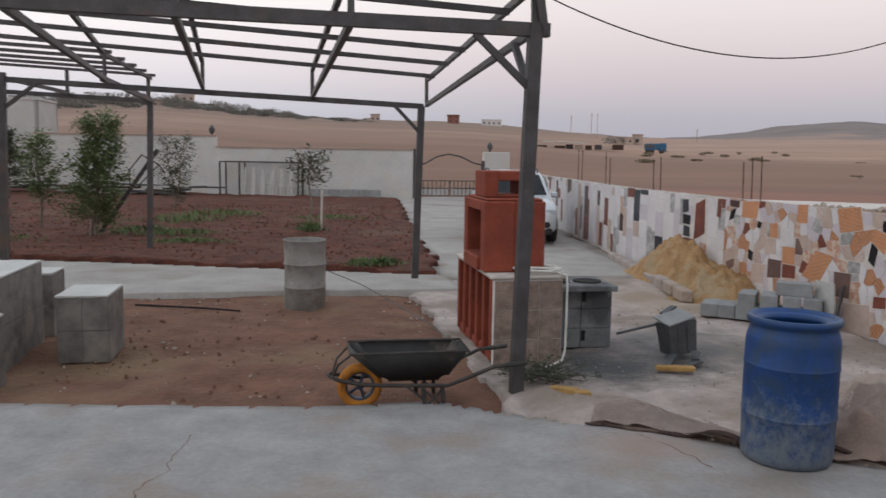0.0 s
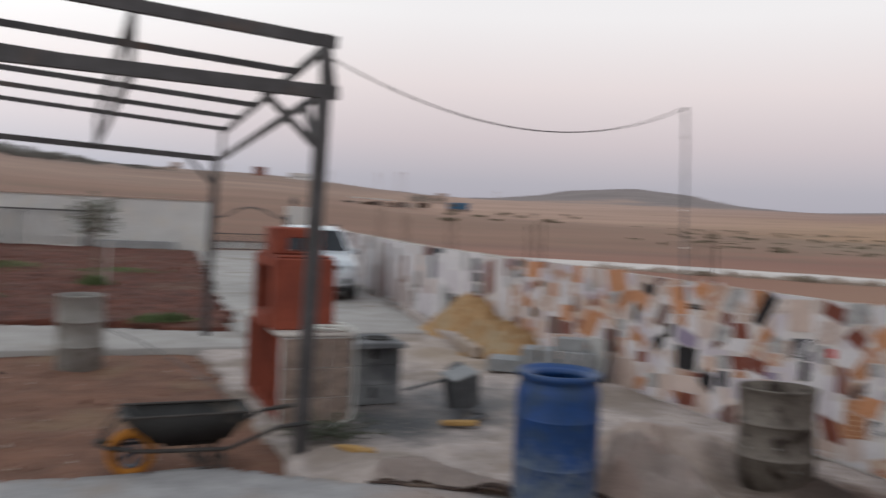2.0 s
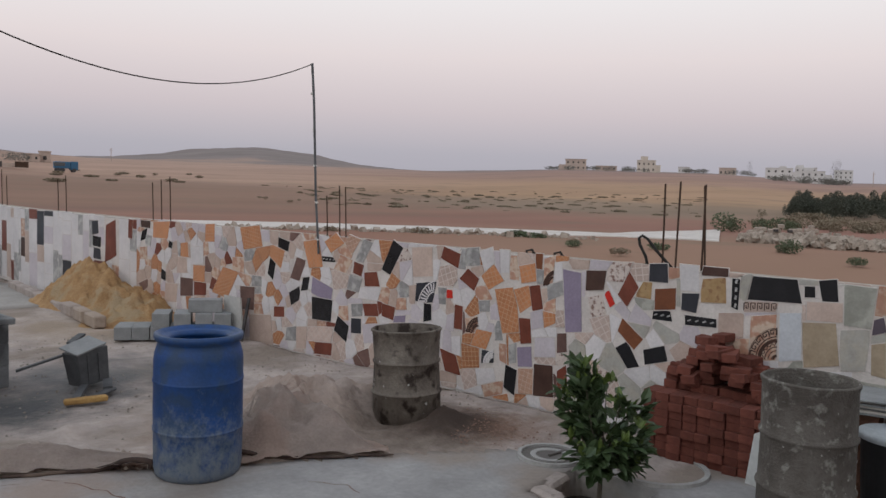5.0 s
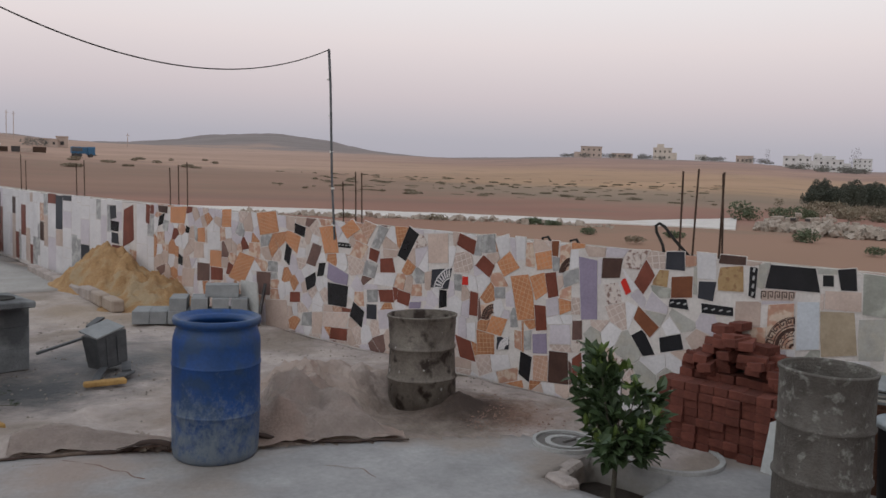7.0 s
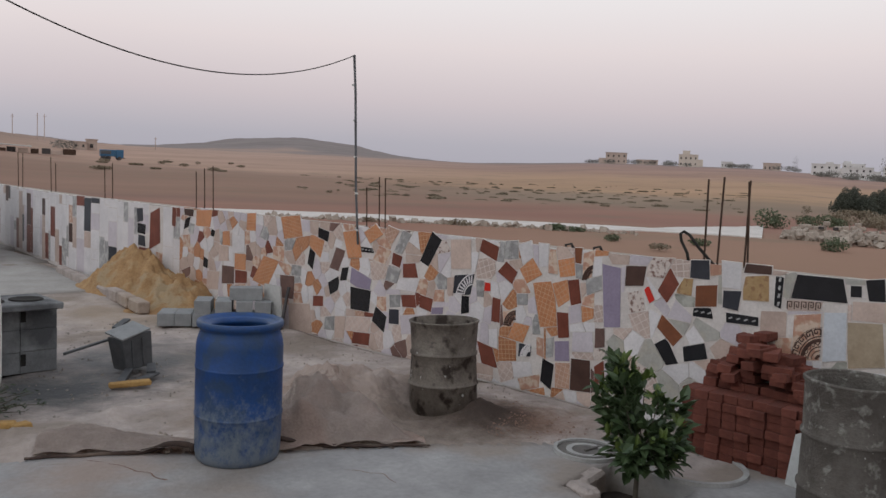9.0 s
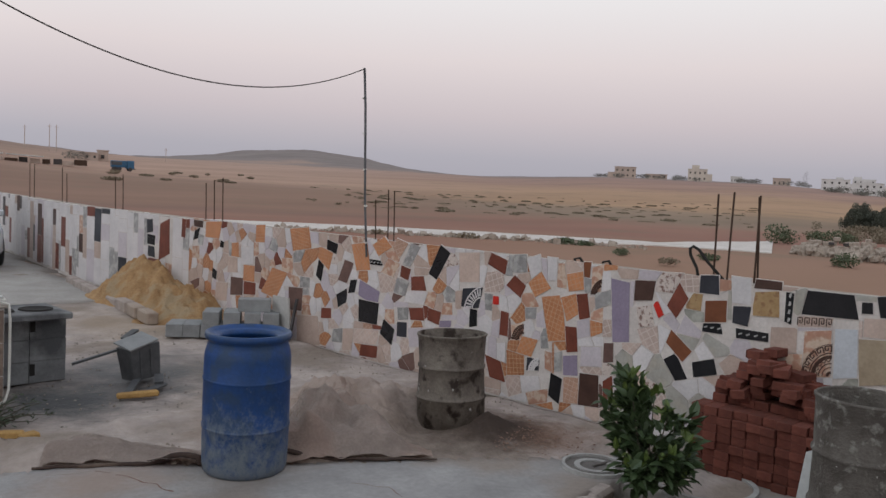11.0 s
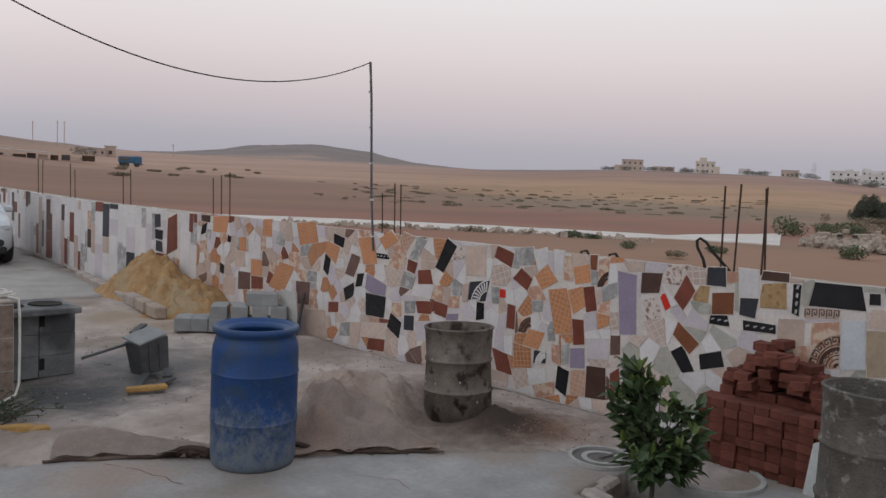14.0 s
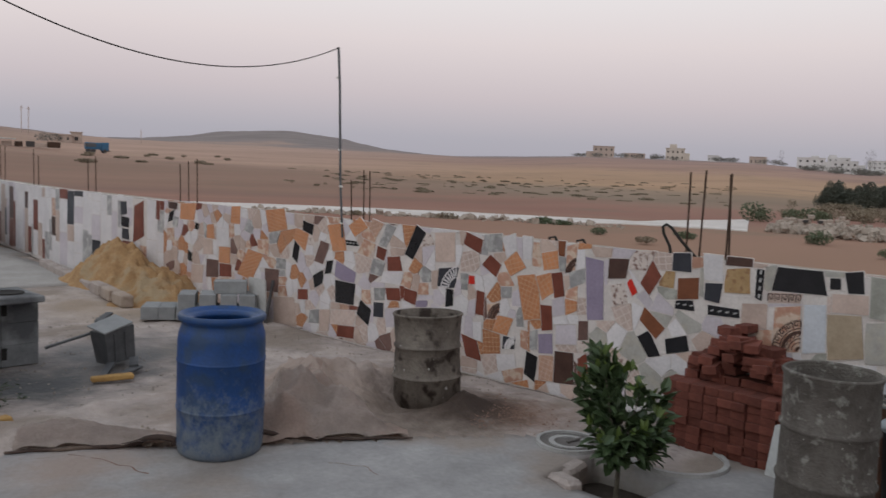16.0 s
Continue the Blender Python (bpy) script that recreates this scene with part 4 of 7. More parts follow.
def make_brushwood():
    t = thing("brushwood", stand(2.0, 6.45, 0.02), "heap of cut grey-green twigs beside the post", "brushwood")
    twig = mat("twig_bark", (0.10, 0.09, 0.07), (0.07, 0.06, 0.045), 0.9, 20, 80, 0.2)
    leaf = mat("dull_leaves", (0.075, 0.095, 0.06), (0.05, 0.065, 0.04), 0.8, 20, 80, 0.1)
    bm, bl = bmesh.new(), bmesh.new()
    rng = random.Random(5)
    for k in range(60):
        ang, r = rng.uniform(0, math.tau), rng.uniform(0.1, 0.42)
        p = Vector((rng.gauss(0, 0.12), rng.gauss(0, 0.1), rng.uniform(0, 0.06)))
        q = p + Vector((math.cos(ang) * r, math.sin(ang) * r * 0.7, rng.uniform(-0.02, 0.14)))
        tube(bm, [p, (p + q) / 2 + Vector((0, 0, 0.02)), q], 0.006, 4, 0.003)
        for _ in range(10):
            c = p.lerp(q, rng.uniform(0.4, 1)) + Vector((rng.gauss(0, 0.03), rng.gauss(0, 0.03), rng.uniform(0, 0.03)))
            d, e = Vector((rng.gauss(0, 1), rng.gauss(0, 1), rng.gauss(0, 0.5))).normalized() * 0.025, Vector((rng.gauss(0, 1), rng.gauss(0, 1), rng.gauss(0, 1))).normalized() * 0.008
            bl.faces.new([bl.verts.new(c + x) for x in (-d, e, d, -e)])
    tagged(part("brush", bm, twig, t), kind="stuff")
    part("foliage", bl, leaf, t)


make_brushwood()


def make_strip():
    # dark strip modelled in place of the shadow line along the cloth edge
    t = thing("cloth_edge_shade", stand(0, 0, 0), "long dark brown strip laid as shade under the cloth edge", "strip")
    edge_dark = mat("edge_shade_brown", (0.075, 0.048, 0.04), (0.045, 0.03, 0.026), 0.9, 6, 50, 0.5, third=(0.14, 0.10, 0.08), third_at=0.6, coarse=4)
    bm = bmesh.new()
    runs = ([(2.02, 5.36), (2.2, 5.25), (2.42, 5.12), (2.62, 5.02), (2.78, 4.95), (2.9, 4.8)], [(3.33, 4.62), (3.5, 4.47), (3.65, 4.33), (3.85, 4.17), (4.0, 4.06), (4.25, 3.86)])
    for n_run, run in enumerate(runs):
        pts = []
        for k in range(len(run) - 1):
            for j in range(8):
                f = j / 8
                a, b = run[k][0] + (run[k + 1][0] - run[k][0]) * f, run[k][1] + (run[k + 1][1] - run[k][1]) * f
                hump = 0.05 * math.exp(-((a - 2.84) / 0.10) ** 2) + 0.05 * math.exp(-((a - 3.42) / 0.10) ** 2)
                pts.append((a + 0.02 * noise.noise((a * 6, b * 6, 2)), b + 0.03 * noise.noise((a * 6, b * 6, 9)), 0.012 + hump))
        pts.append((*run[-1], 0.012))
        tube(bm, pts, 0.009 if n_run == 0 else 0.020, 8, 0.022 if n_run == 0 else 0.006)
    part("strip_body", bm, edge_dark, t, smooth=True)


make_strip()


def make_cloth():
    """Old dusty cloth thrown over the spoil along the slab's edge."""
    t = thing("dusty_cloth", stand(0, 0, 0), "old dusty brown cloth spread over spoil beside the barrel", "cloth")
    cloth = mat("dusty_cloth", (0.53, 0.43, 0.385), (0.37, 0.295, 0.26), 0.95, 3.5, 50, 0.6, third=(0.46, 0.34, 0.29), third_at=0.54, coarse=1.6, amount=0.9)
    bm = bmesh.new()
    nu, nv = 96, 34
    rows = []
    for i in range(nu + 1):
        u = i / nu
        a0, b0 = 2.06 + 2.18 * u, 5.34 - 1.47 * u + 0.04 * math.sin(u * 9) + 0.03 * noise.noise((u * 12, 0, 4))
        deep = 0.35 + 0.75 * math.exp(-((u - 0.76) / 0.17) ** 2) + 0.16 * math.exp(-((u - 0.25) / 0.2) ** 2) + 0.10 * noise.noise((u * 7, 3, 0))
        row = []
        for j in range(nv + 1):
            v = j / nv
            a, b = a0 + 0.52 * deep * v, b0 + 0.85 * deep * v
            ground = -0.03 + 0.035 * noise.fractal((a * 0.9, b * 0.9, 6.97), 0.7, 2.2, 4) + heaps(a, b)
            ground = max(ground, 0.0) if b < edge_b(a) + 0.06 else ground
            # long soft folds running in from the edge, dying out where the cloth is buried
            fold = abs(noise.noise((u * 8 + v * 1.2, v * 1.4, 2.0))) * 0.05 + abs(noise.noise((u * 19, v * 2.5, 5.0))) * 0.03
            curl = 0.035 * (1 - smoothstep(v, 0.0, 0.16)) * abs(noise.noise((u * 10, 7, 1)))
            free = 1 - smoothstep(v, 0.35, 1.0)
            row.append(bm.verts.new((a, b, ground + 0.016 * free + (fold + curl) * free - 0.012 * (1 - free))))
        rows.append(row)
    for u, v in zip(rows, rows[1:]):
        for k in range(nv):
            bm.faces.new((u[k], u[k + 1], v[k + 1], v[k]))
    bmesh.ops.solidify(bm, geom=list(bm.faces), thickness=0.012)
    part("cloth_sheet", bm, cloth, t, smooth=True)


make_cloth()


def make_cover(a, b, r, label, rings):
    t = thing("manhole_cover", stand(a, b, -0.016), label, "manhole cover", "manhole covers")
    iron = mat("pale_cast_cover", (0.40, 0.385, 0.375), (0.30, 0.285, 0.275), 0.8, 5, 50, 0.3)
    dark = mat("cover_groove", (0.16, 0.145, 0.135), (0.12, 0.105, 0.10), 0.9, 5, 50, 0.3)
    bm = bmesh.new()
    lathe(bm, [(0, 0.012), (r * 0.9, 0.012), (r * 0.91, 0.0)], 40, z0=0.012)
    part("lid", bm, concrete if not rings else dark, t)
    bm = bmesh.new()
    lathe(bm, [(r * 0.9, -0.02), (r * 0.9, 0.03), (r, 0.03), (r * 1.02, -0.02)], 40, z0=0.012)
    part("frame", bm, iron, t)
    for k in range(rings):
        bm = bmesh.new()
        lathe(bm, [(r * (0.45 - 0.3 * k), 0.0), (r * (0.45 - 0.3 * k), 0.022), (r * (0.62 - 0.3 * k), 0.022), (r * (0.62 - 0.3 * k), 0.0)], 32, z0=0.012)
        part("raised_ring", bm, iron, t)
    if rings:
        bm = bmesh.new()
        bar(bm, (-0.1 * r, 0, 0.03), (0.6 * r, -0.1 * r, 0.03), 0.02, 0.02)
        part("lifting_bar", bm, dark, t)


make_cover(5.06, 3.05, 0.24, "round cast manhole cover with raised rings, set in concrete", 1)
make_cover(5.36, 2.36, 0.36, "wide round manhole lid flush with the dusty concrete", 0)


# ---- stacks of blocks, bricks and sand by the tiled wall ----
def block_mesh():
    bm = bmesh.new()
    box(bm, 0, 0, 0, 0.40, 0.20, 0.16, bevel=0.006)
    me = bpy.data.meshes.new("block")
    bm.to_mesh(me)
    bm.free()
    me.materials.append(block_c)
    return me


BLOCK = block_mesh()
bm = bmesh.new()
box(bm, 0, 0, 0, 0.46, 0.16, 0.17, bevel=0.02)
KERB = bpy.data.meshes.new("kerb_block")
bm.to_mesh(KERB)
bm.free()
KERB.materials.append(concrete)


def lay_block(m, label, group):
    ob = new("concrete_block", BLOCK)
    ob.matrix_world = m
    return tagged(ob, label, "concrete block", group)


rng = random.Random(11)
for k in range(7):
    f = k / 6
    a, b = 5.06 + 0.95 * f, 9.16 - 0.74 * f
    lay_block(stand(a, b, 0.0, 53 + rng.uniform(-4, 4)), "plain grey concrete block standing in a row", "stacked concrete blocks")
for k in range(4):
    f = k / 3
    lay_block(stand(5.40 + 0.58 * f, 8.90 - 0.46 * f, 0.16, 53 + rng.uniform(-5, 5)), "plain grey concrete block in the upper row", "stacked concrete blocks")
lay_block(stand(5.80, 8.58, 0.32, -36) , "plain grey concrete block laid on top of the stack", "stacked concrete blocks")
for k in range(9):
    f = k / 8
    a, b = 5.22 + 0.70 * f, 10.25 + 4.2 * f
    ob = new("kerb_block", KERB)
    ob.matrix_world = stand(a, b, -0.03 if k < 3 else -0.07, 81 + rng.uniform(-3, 3))
    tagged(ob, "dusty concrete block in a low kerb round the sand", "kerb block", "kerb of concrete blocks")


def make_panel():
    t = thing("leaning_board", stand(5.98, 8.30, 0.0, 90) @ pose(0, 0, 0, 0, 0, 0), "pale board and stick leaning on the tiled wall", "board")
    bm = bmesh.new()
    box(bm, 0.0, -0.06, 0.02, 0.34, 0.02, 0.50, Matrix.Rotation(radians(-5), 4, "X"))
    part("board", bm, white_plaster, t)
    bm = bmesh.new()
    bar(bm, (-0.24, 0.02, 0), (-0.22, -0.10, 0.52), 0.03, 0.03)
    part("stick", bm, steel, t)


make_panel()


def make_sand():
    t = thing("sand_heap", stand(5.45, 11.55, -0.02), "heap of coarse yellow sand against the tiled wall", "sand heap", kind="stuff")
    sand = mat("yellow_sand", (0.44, 0.265, 0.13), (0.30, 0.172, 0.082), 0.95, 5.0, 40, 0.9, third=(0.36, 0.26, 0.16), third_at=0.6, coarse=2.5, depth=0.03)
    bm = bmesh.new()
    n = 84
    grid = []
    for i in range(n + 1):
        row = []
        for j in range(n + 1):
            x, y = -0.85 + 1.6 * i / n, -1.9 + 4.2 * j / n
            h = 0.53 * math.exp(-((x - 0.5) / 0.45) ** 2 - ((y + 0.1) / 0.75) ** 2) + 0.34 * math.exp(-((x - 0.5) / 0.5) ** 2 - ((y + 1.25) / 0.55) ** 2) + 0.46 * math.exp(-((x - 0.5) / 0.42) ** 2 - ((y - 0.75) / 0.7) ** 2)
            h *= smoothstep(x, -0.30, 0.12) if y > -0.9 else smoothstep(x, -0.8, -0.1)
            h += (0.13 * noise.fractal((x * 4.6, y * 4.6, 5), 0.8, 2.1, 6) + 0.05 * abs(noise.noise((x * 7, y * 7, 2)))) * smoothstep(h, 0.03, 0.3) - 0.05
            row.append(bm.verts.new((x, y, h)))
        grid.append(row)
    for i in range(n):
        for j in range(n):
            bm.faces.new((grid[i][j], grid[i + 1][j], grid[i + 1][j + 1], grid[i][j + 1]))
    tagged(part("heap", bm, sand, t, smooth=True), kind="stuff")


make_sand()
brick_m = mat("red_paving_brick", (0.175, 0.056, 0.04), (0.115, 0.037, 0.027), 0.9, 9.0, 60, 0.5, vary=0.22)


def make_bricks():
    t = thing("brick_stack", stand(0, 0, 0), "stack of red paving bricks with a loose heap on top", "brick stack")
    bm = bmesh.new()
    box(bm, 0, 0, -0.03, 0.20, 0.101, 0.0602, bevel=0.003)
    me = bpy.data.meshes.new("brick")
    bm.to_mesh(me)
    bm.free()
    me.materials.append(brick_m)
    r = random.Random(21)

    def lay(a, b, z, rx=0, ry=0, rz=0):
        ob = new("brick", me)
        ob.parent = t
        ob.matrix_local = pose(a, b, z, rx, ry, rz)

    for j in range(12):
        for k in range(8):
            lay(5.74 + r.uniform(-0.024, 0.02), 1.43 + j * 0.104, 0.03 + k * 0.061, 0, 0, r.uniform(-1.6, 1.6))
    for j in range(6):
        lay(5.945, 1.45 + j * 0.206, 0.455, 0, 0, 90 + r.uniform(-4, 4))
        lay(6.06, 1.45 + j * 0.206, 0.455, 0, 0, 90 + r.uniform(-4, 4))
    for j in range(11):
        lay(5.94 + r.uniform(-0.02, 0.02), 1.46 + j * 0.104, 0.517, 0, 0, r.uniform(-4, 4))
    for k in range(95):
        b = r.uniform(1.42, 2.56)
        peak = 0.40 * math.exp(-((b - 2.17) / 0.25) ** 2)
        a = r.uniform(5.80, 6.10)
        top = 0.53 + peak * smoothstep(a, 5.55, 6.0)
        z = 0.53 + (top - 0.53) * r.uniform(0.0, 1.0) + 0.02
        lay(a, b, z, r.uniform(-9, 9), r.uniform(-9, 9), r.choice((0, 0, 0, 90)) + r.uniform(-14, 14))


make_bricks()


# ---- leafy bush in the concrete ----
def leaf_cloud(bm, centre_fn, count, length, width, rng, droop=0.35):
    """Pointed, slightly folded leaves."""
    for _ in range(count):
        c, out = centre_fn()
        d = (out + Vector((rng.gauss(0, 0.45), rng.gauss(0, 0.45), rng.gauss(0, 0.35) - droop * rng.random()))).normalized()
        s = d.cross(Vector((rng.gauss(0, 0.4), rng.gauss(0, 0.4), 1))).normalized()
        up = s.cross(d)
        l, w = length * rng.uniform(0.6, 1.2), width * rng.uniform(0.7, 1.2)
        p = [c, c + d * l * 0.35 + s * w / 2 + up * w * 0.18, c + d * l * 0.4, c + d * l * 0.35 - s * w / 2 + up * w * 0.18, c + d * l * 0.75 + s * w * 0.35 + up * w * 0.05, c + d * l * 0.75 - s * w * 0.35 + up * w * 0.05, c + d * l - up * l * 0.12, c + d * l * 0.75 - up * w * 0.1]
        v = [bm.verts.new(x) for x in p]
        bm.faces.new((v[0], v[1], v[2]))
        bm.faces.new((v[0], v[2], v[3]))
        bm.faces.new((v[1], v[4], v[7], v[2]))
        bm.faces.new((v[2], v[7], v[5], v[3]))
        bm.faces.new((v[4], v[6], v[7]))
        bm.faces.new((v[7], v[6], v[5]))


def leaf_mat(name, base, other, rough=0.45):
    m = mat(name, base, other, rough, 14.0, 90.0, 0.1, spec=0.4)
    return m


def make_bush():
    t = thing("citrus_bush", stand(4.76, 2.48, -0.03) @ Matrix.Scale(0.81, 4), "young dark-green citrus bush growing from a square hole in concrete", "bush")
    rng = random.Random(3)
    bark = mat("grey_bark", (0.13, 0.11, 0.085), (0.09, 0.075, 0.06), 0.9, 12, 60, 0.5)
    green = leaf_mat("citrus_leaf", (0.062, 0.09, 0.038), (0.036, 0.06, 0.024))
    young = leaf_mat("young_leaf", (0.11, 0.15, 0.035), (0.075, 0.11, 0.025))
    tips = []
    bm = bmesh.new()
    tube(bm, [(0, 0, -0.21), (0.01, 0.0, 0.1), (0.0, 0.01, 0.3)], 0.024, 8, 0.016)
    for k in range(16):
        ang = k * 2.4
        r, z = rng.uniform(0.12, 0.30), rng.uniform(0.35, 0.92) if k > 5 else rng.uniform(0.26, 0.45)
        r *= 1.15 - 0.55 * smoothstep(z, 0.55, 0.95)
        z *= 1.0 + 0.16 * math.sin(ang - 0.4) if z > 0.5 else 1.0
        tip = Vector((math.cos(ang) * r, math.sin(ang) * r, z))
        tube(bm, [(0, 0, 0.12 + 0.01 * k), tip * 0.5 + Vector((0, 0, 0.04)), tip], 0.009, 5, 0.004)
        tips.append(tip)
    # a taller shoot and a fuller low side
    tips += [Vector((-0.07, 0.14, 0.93)), Vector((-0.10, 0.15, 0.86)), Vector((-0.02, 0.10, 0.80)), Vector((0.02, 0.2, 0.74)), Vector((-0.03, 0.10, 0.88)), Vector((0.10, -0.26, 0.66)), Vector((0.05, -0.30, 0.56)), Vector((0.0, 0.28, 0.6))]
    part("stem", bm, bark, t)

    def near_tip():
        tip = rng.choice(tips)
        f = 1.03 - 0.6 * rng.random() ** 1.6
        c = Vector((tip.x * f, tip.y * f, 0.12 + (tip.z - 0.12) * f)) + Vector((rng.gauss(0, 0.035), rng.gauss(0, 0.035), rng.gauss(0, 0.035)))
        out = Vector((c.x, c.y, (c.z - 0.45) * 0.6 + 0.15))
        return c, out.normalized()

    bm = bmesh.new()
    leaf_cloud(bm, near_tip, 600, 0.150, 0.084, rng)
    tagged(part("foliage", bm, green, t), "glossy dark-green leaves", kind="stuff")
    bm = bmesh.new()
    leaf_cloud(bm, lambda: (rng.choice(tips) + Vector((rng.gauss(0, 0.03), rng.gauss(0, 0.03), 0.02 + rng.random() * 0.03)), Vector((0, 0, 1))), 130, 0.12, 0.05, rng, 0.0)
    tagged(part("young_foliage", bm, young, t), "lighter young leaves at the shoot tips", kind="stuff")
    bm = bmesh.new()
    lathe(bm, [(0, -0.17), (0.26, -0.18), (0.42, -0.19)], 14, 0.1, 4)
    part("soil_pit", bm, mat("dark_damp_soil", (0.055, 0.04, 0.032), (0.035, 0.026, 0.02), 0.95, 9, 40, 0.8), t, "dark damp soil round the stem")


make_bush()
for da, db, turn, l in ((-0.38, 0.15, 66, 0.25), (-0.08, 0.29, 4, 0.26)):
    t_kerb = thing("kerb_piece", stand(4.78 + da, 2.5 + db, -0.01 if da < -0.1 else -0.045, turn) @ pose(0, 0, 0, 0, 5 if da < -0.1 else -3, 0), "rough broken concrete kerb piece round the bush pit", "kerb", "kerb round the bush pit")
    bm = bmesh.new()
    box(bm, 0, 0, -0.12, l, 0.13, 0.17, bevel=0.025)
    part("kerb_body", bm, concrete, t_kerb)


def make_spill():
    t = thing("soil_spill", stand(5.28, 3.92, 0.0), "crumbs of spilled brown soil at the foot of the rusty drum", "soil", kind="stuff")
    bm = bmesh.new()
    r = random.Random(4)
    for k in range(420):
        s = 0.004 + 0.014 * r.random() ** 3
        c = Vector((r.gauss(0.0, 0.2), r.gauss(0, 0.26), -0.022 + s * 0.4))
        ring = [bm.verts.new(c + Vector(v) * s * r.uniform(0.6, 1.3)) for v in ((1, 0, 0), (0, 1, 0), (-1, 0, 0), (0, -1, 0), (0, 0, 0.8))]
        for i in range(4):
            bm.faces.new((ring[i], ring[(i + 1) % 4], ring[4]))
    tagged(part("spill", bm, mat("spilled_soil", (0.24, 0.15, 0.115), (0.16, 0.10, 0.078), 0.95, 9, 40, 0.8, amount=0.9), t), kind="stuff")


make_spill()


# ---- paint tin, bucket and offcuts beside the grey drum ----
def make_bucket():
    t = thing("plastic_bucket", stand(5.45, 0.90, 0.0), "black plastic bucket with a pale grey lid beside the drum", "bucket")
    pale = mat("pale_bucket_plastic", (0.42, 0.44, 0.46), (0.33, 0.35, 0.37), 0.5, 5, 40, 0.1)
    bm = bmesh.new()
    lathe(bm, [(0, 0), (0.17, 0.0), (0.20, 0.52), (0.215, 0.53), (0.215, 0.56), (0.20, 0.565), (0, 0.555)], 32)
    part("bucket_body", bm, mat("black_bucket_plastic", (0.035, 0.034, 0.036), (0.025, 0.024, 0.025), 0.5, 5, 40, 0.1), t, smooth=True)
    bm = bmesh.new()
    lathe(bm, [(0.217, 0.535), (0.222, 0.555), (0.212, 0.572), (0, 0.565)], 32)
    part("lid", bm, pale, t, smooth=True)


make_bucket()


def make_tile_stack():
    t = thing("tile_stack", stand(5.90, 0.92, 0.0, 8), "stack of dusty spare floor tiles on dark concrete blocks", "tile stack")
    r = random.Random(17)
    for x in (-0.16, 0.16):
        bm = bmesh.new()
        box(bm, 0, x * 1.6, -0.02, 0.40, 0.2, 0.62, bevel=0.008)
        part("block_support", bm, dirt, t)
    for k in range(7):
        bm = bmesh.new()
        box(bm, r.uniform(-0.03, 0.01), r.uniform(-0.04, 0.04), 0.60 + k * 0.0145, 0.45, 0.75, 0.012, Matrix.Rotation(radians(r.uniform(-3, 3)), 4, "Z"), bevel=0.002)
        part("tile", bm, slab_stone if k % 2 else block_c, t)


make_tile_stack()


def make_lean_slab():
    t = thing("stone_offcut", stand(5.55, 1.72, -0.02, 80) @ pose(0, 0, 0, 10, 0, 0), "pale marble offcut leaning against the brick stack", "offcut")
    bm = bmesh.new()
    vs = [(-0.09, 0, 0), (0.09, 0, 0), (0.075, 0, 0.36), (-0.03, 0, 0.42)]
    front = [bm.verts.new(v) for v in vs]
    back = [bm.verts.new((x, 0.018, z)) for x, y, z in vs]
    bm.faces.new(front)
    bm.faces.new(back[::-1])
    for k in range(4):
        bm.faces.new((front[k], back[k], back[(k + 1) % 4], front[(k + 1) % 4]))
    part("slab", bm, marble, t)


make_lean_slab()


# ---- rods, pole and overhead cable on the wall ----
rebar_m = mat("rusty_rebar", (0.085, 0.05, 0.035), (0.055, 0.034, 0.025), 0.85, 20, 120, 0.4, metal=0.3)


def make_rod(a, b, z0, z1, da=0.0, db=0.0, r=0.008):
    t = thing("rebar_rod", stand(a, b, z0), "rusty reinforcing rod sticking up from the wall", "rod", "rods along the wall")
    bm = bmesh.new()
    h = z1 - z0
    tube(bm, [(0, 0, -0.1), (da * 0.5, db * 0.5, h * 0.5), (da, db, h)], r, 6)
    part("rod", bm, rebar_m, t)


for b, top, db in ((2.83, 2.03, 0.01), (2.72, 2.05, -0.01), (2.50, 2.03, 0.0), (2.47, 2.02, 0.04), (6.61, 1.92, 0.03), (6.71, 1.93, 0.03), (6.92, 1.81, 0.03), (10.22, 1.98, 0.03), (10.45, 1.94, 0.03), (10.68, 1.89, 0.03),
                   (13.40, 1.96, 0.03), (13.69, 1.90, 0.03), (16.33, 1.92, 0.03), (16.67, 2.04, 0.03), (19.0, 2.1, 0.0), (19.4, 2.12, 0.03)):
    make_rod(wall_a(b) + 0.10, b, 1.36, top, 0.0, db)


def make_loop():
    t = thing("rebar_loop", stand(6.3, 2.85, 1.36), "black bent loop of conduit rising from the wall top", "loop", "rods along the wall")
    bm = bmesh.new()
    tube(bm, [(0, 0.10, -0.06), (0, 0.13, 0.06), (0, 0.19, 0.16), (0, 0.20, 0.215), (0, 0.17, 0.235), (0, 0.12, 0.21), (0, 0.04, 0.12), (0, -0.12, -0.03)], 0.013, 8)
    part("conduit", bm, soot, t, smooth=True)
    for b in (0.95, 1.25):
        bm = bmesh.new()
        tube(bm, [(-0.08, b, -0.04), (-0.08, b + 0.02, 0.03), (-0.08, b - 0.04, 0.045), (-0.08, b - 0.09, -0.02)], 0.012, 6)
        part("stub", bm, soot, t)


make_loop()


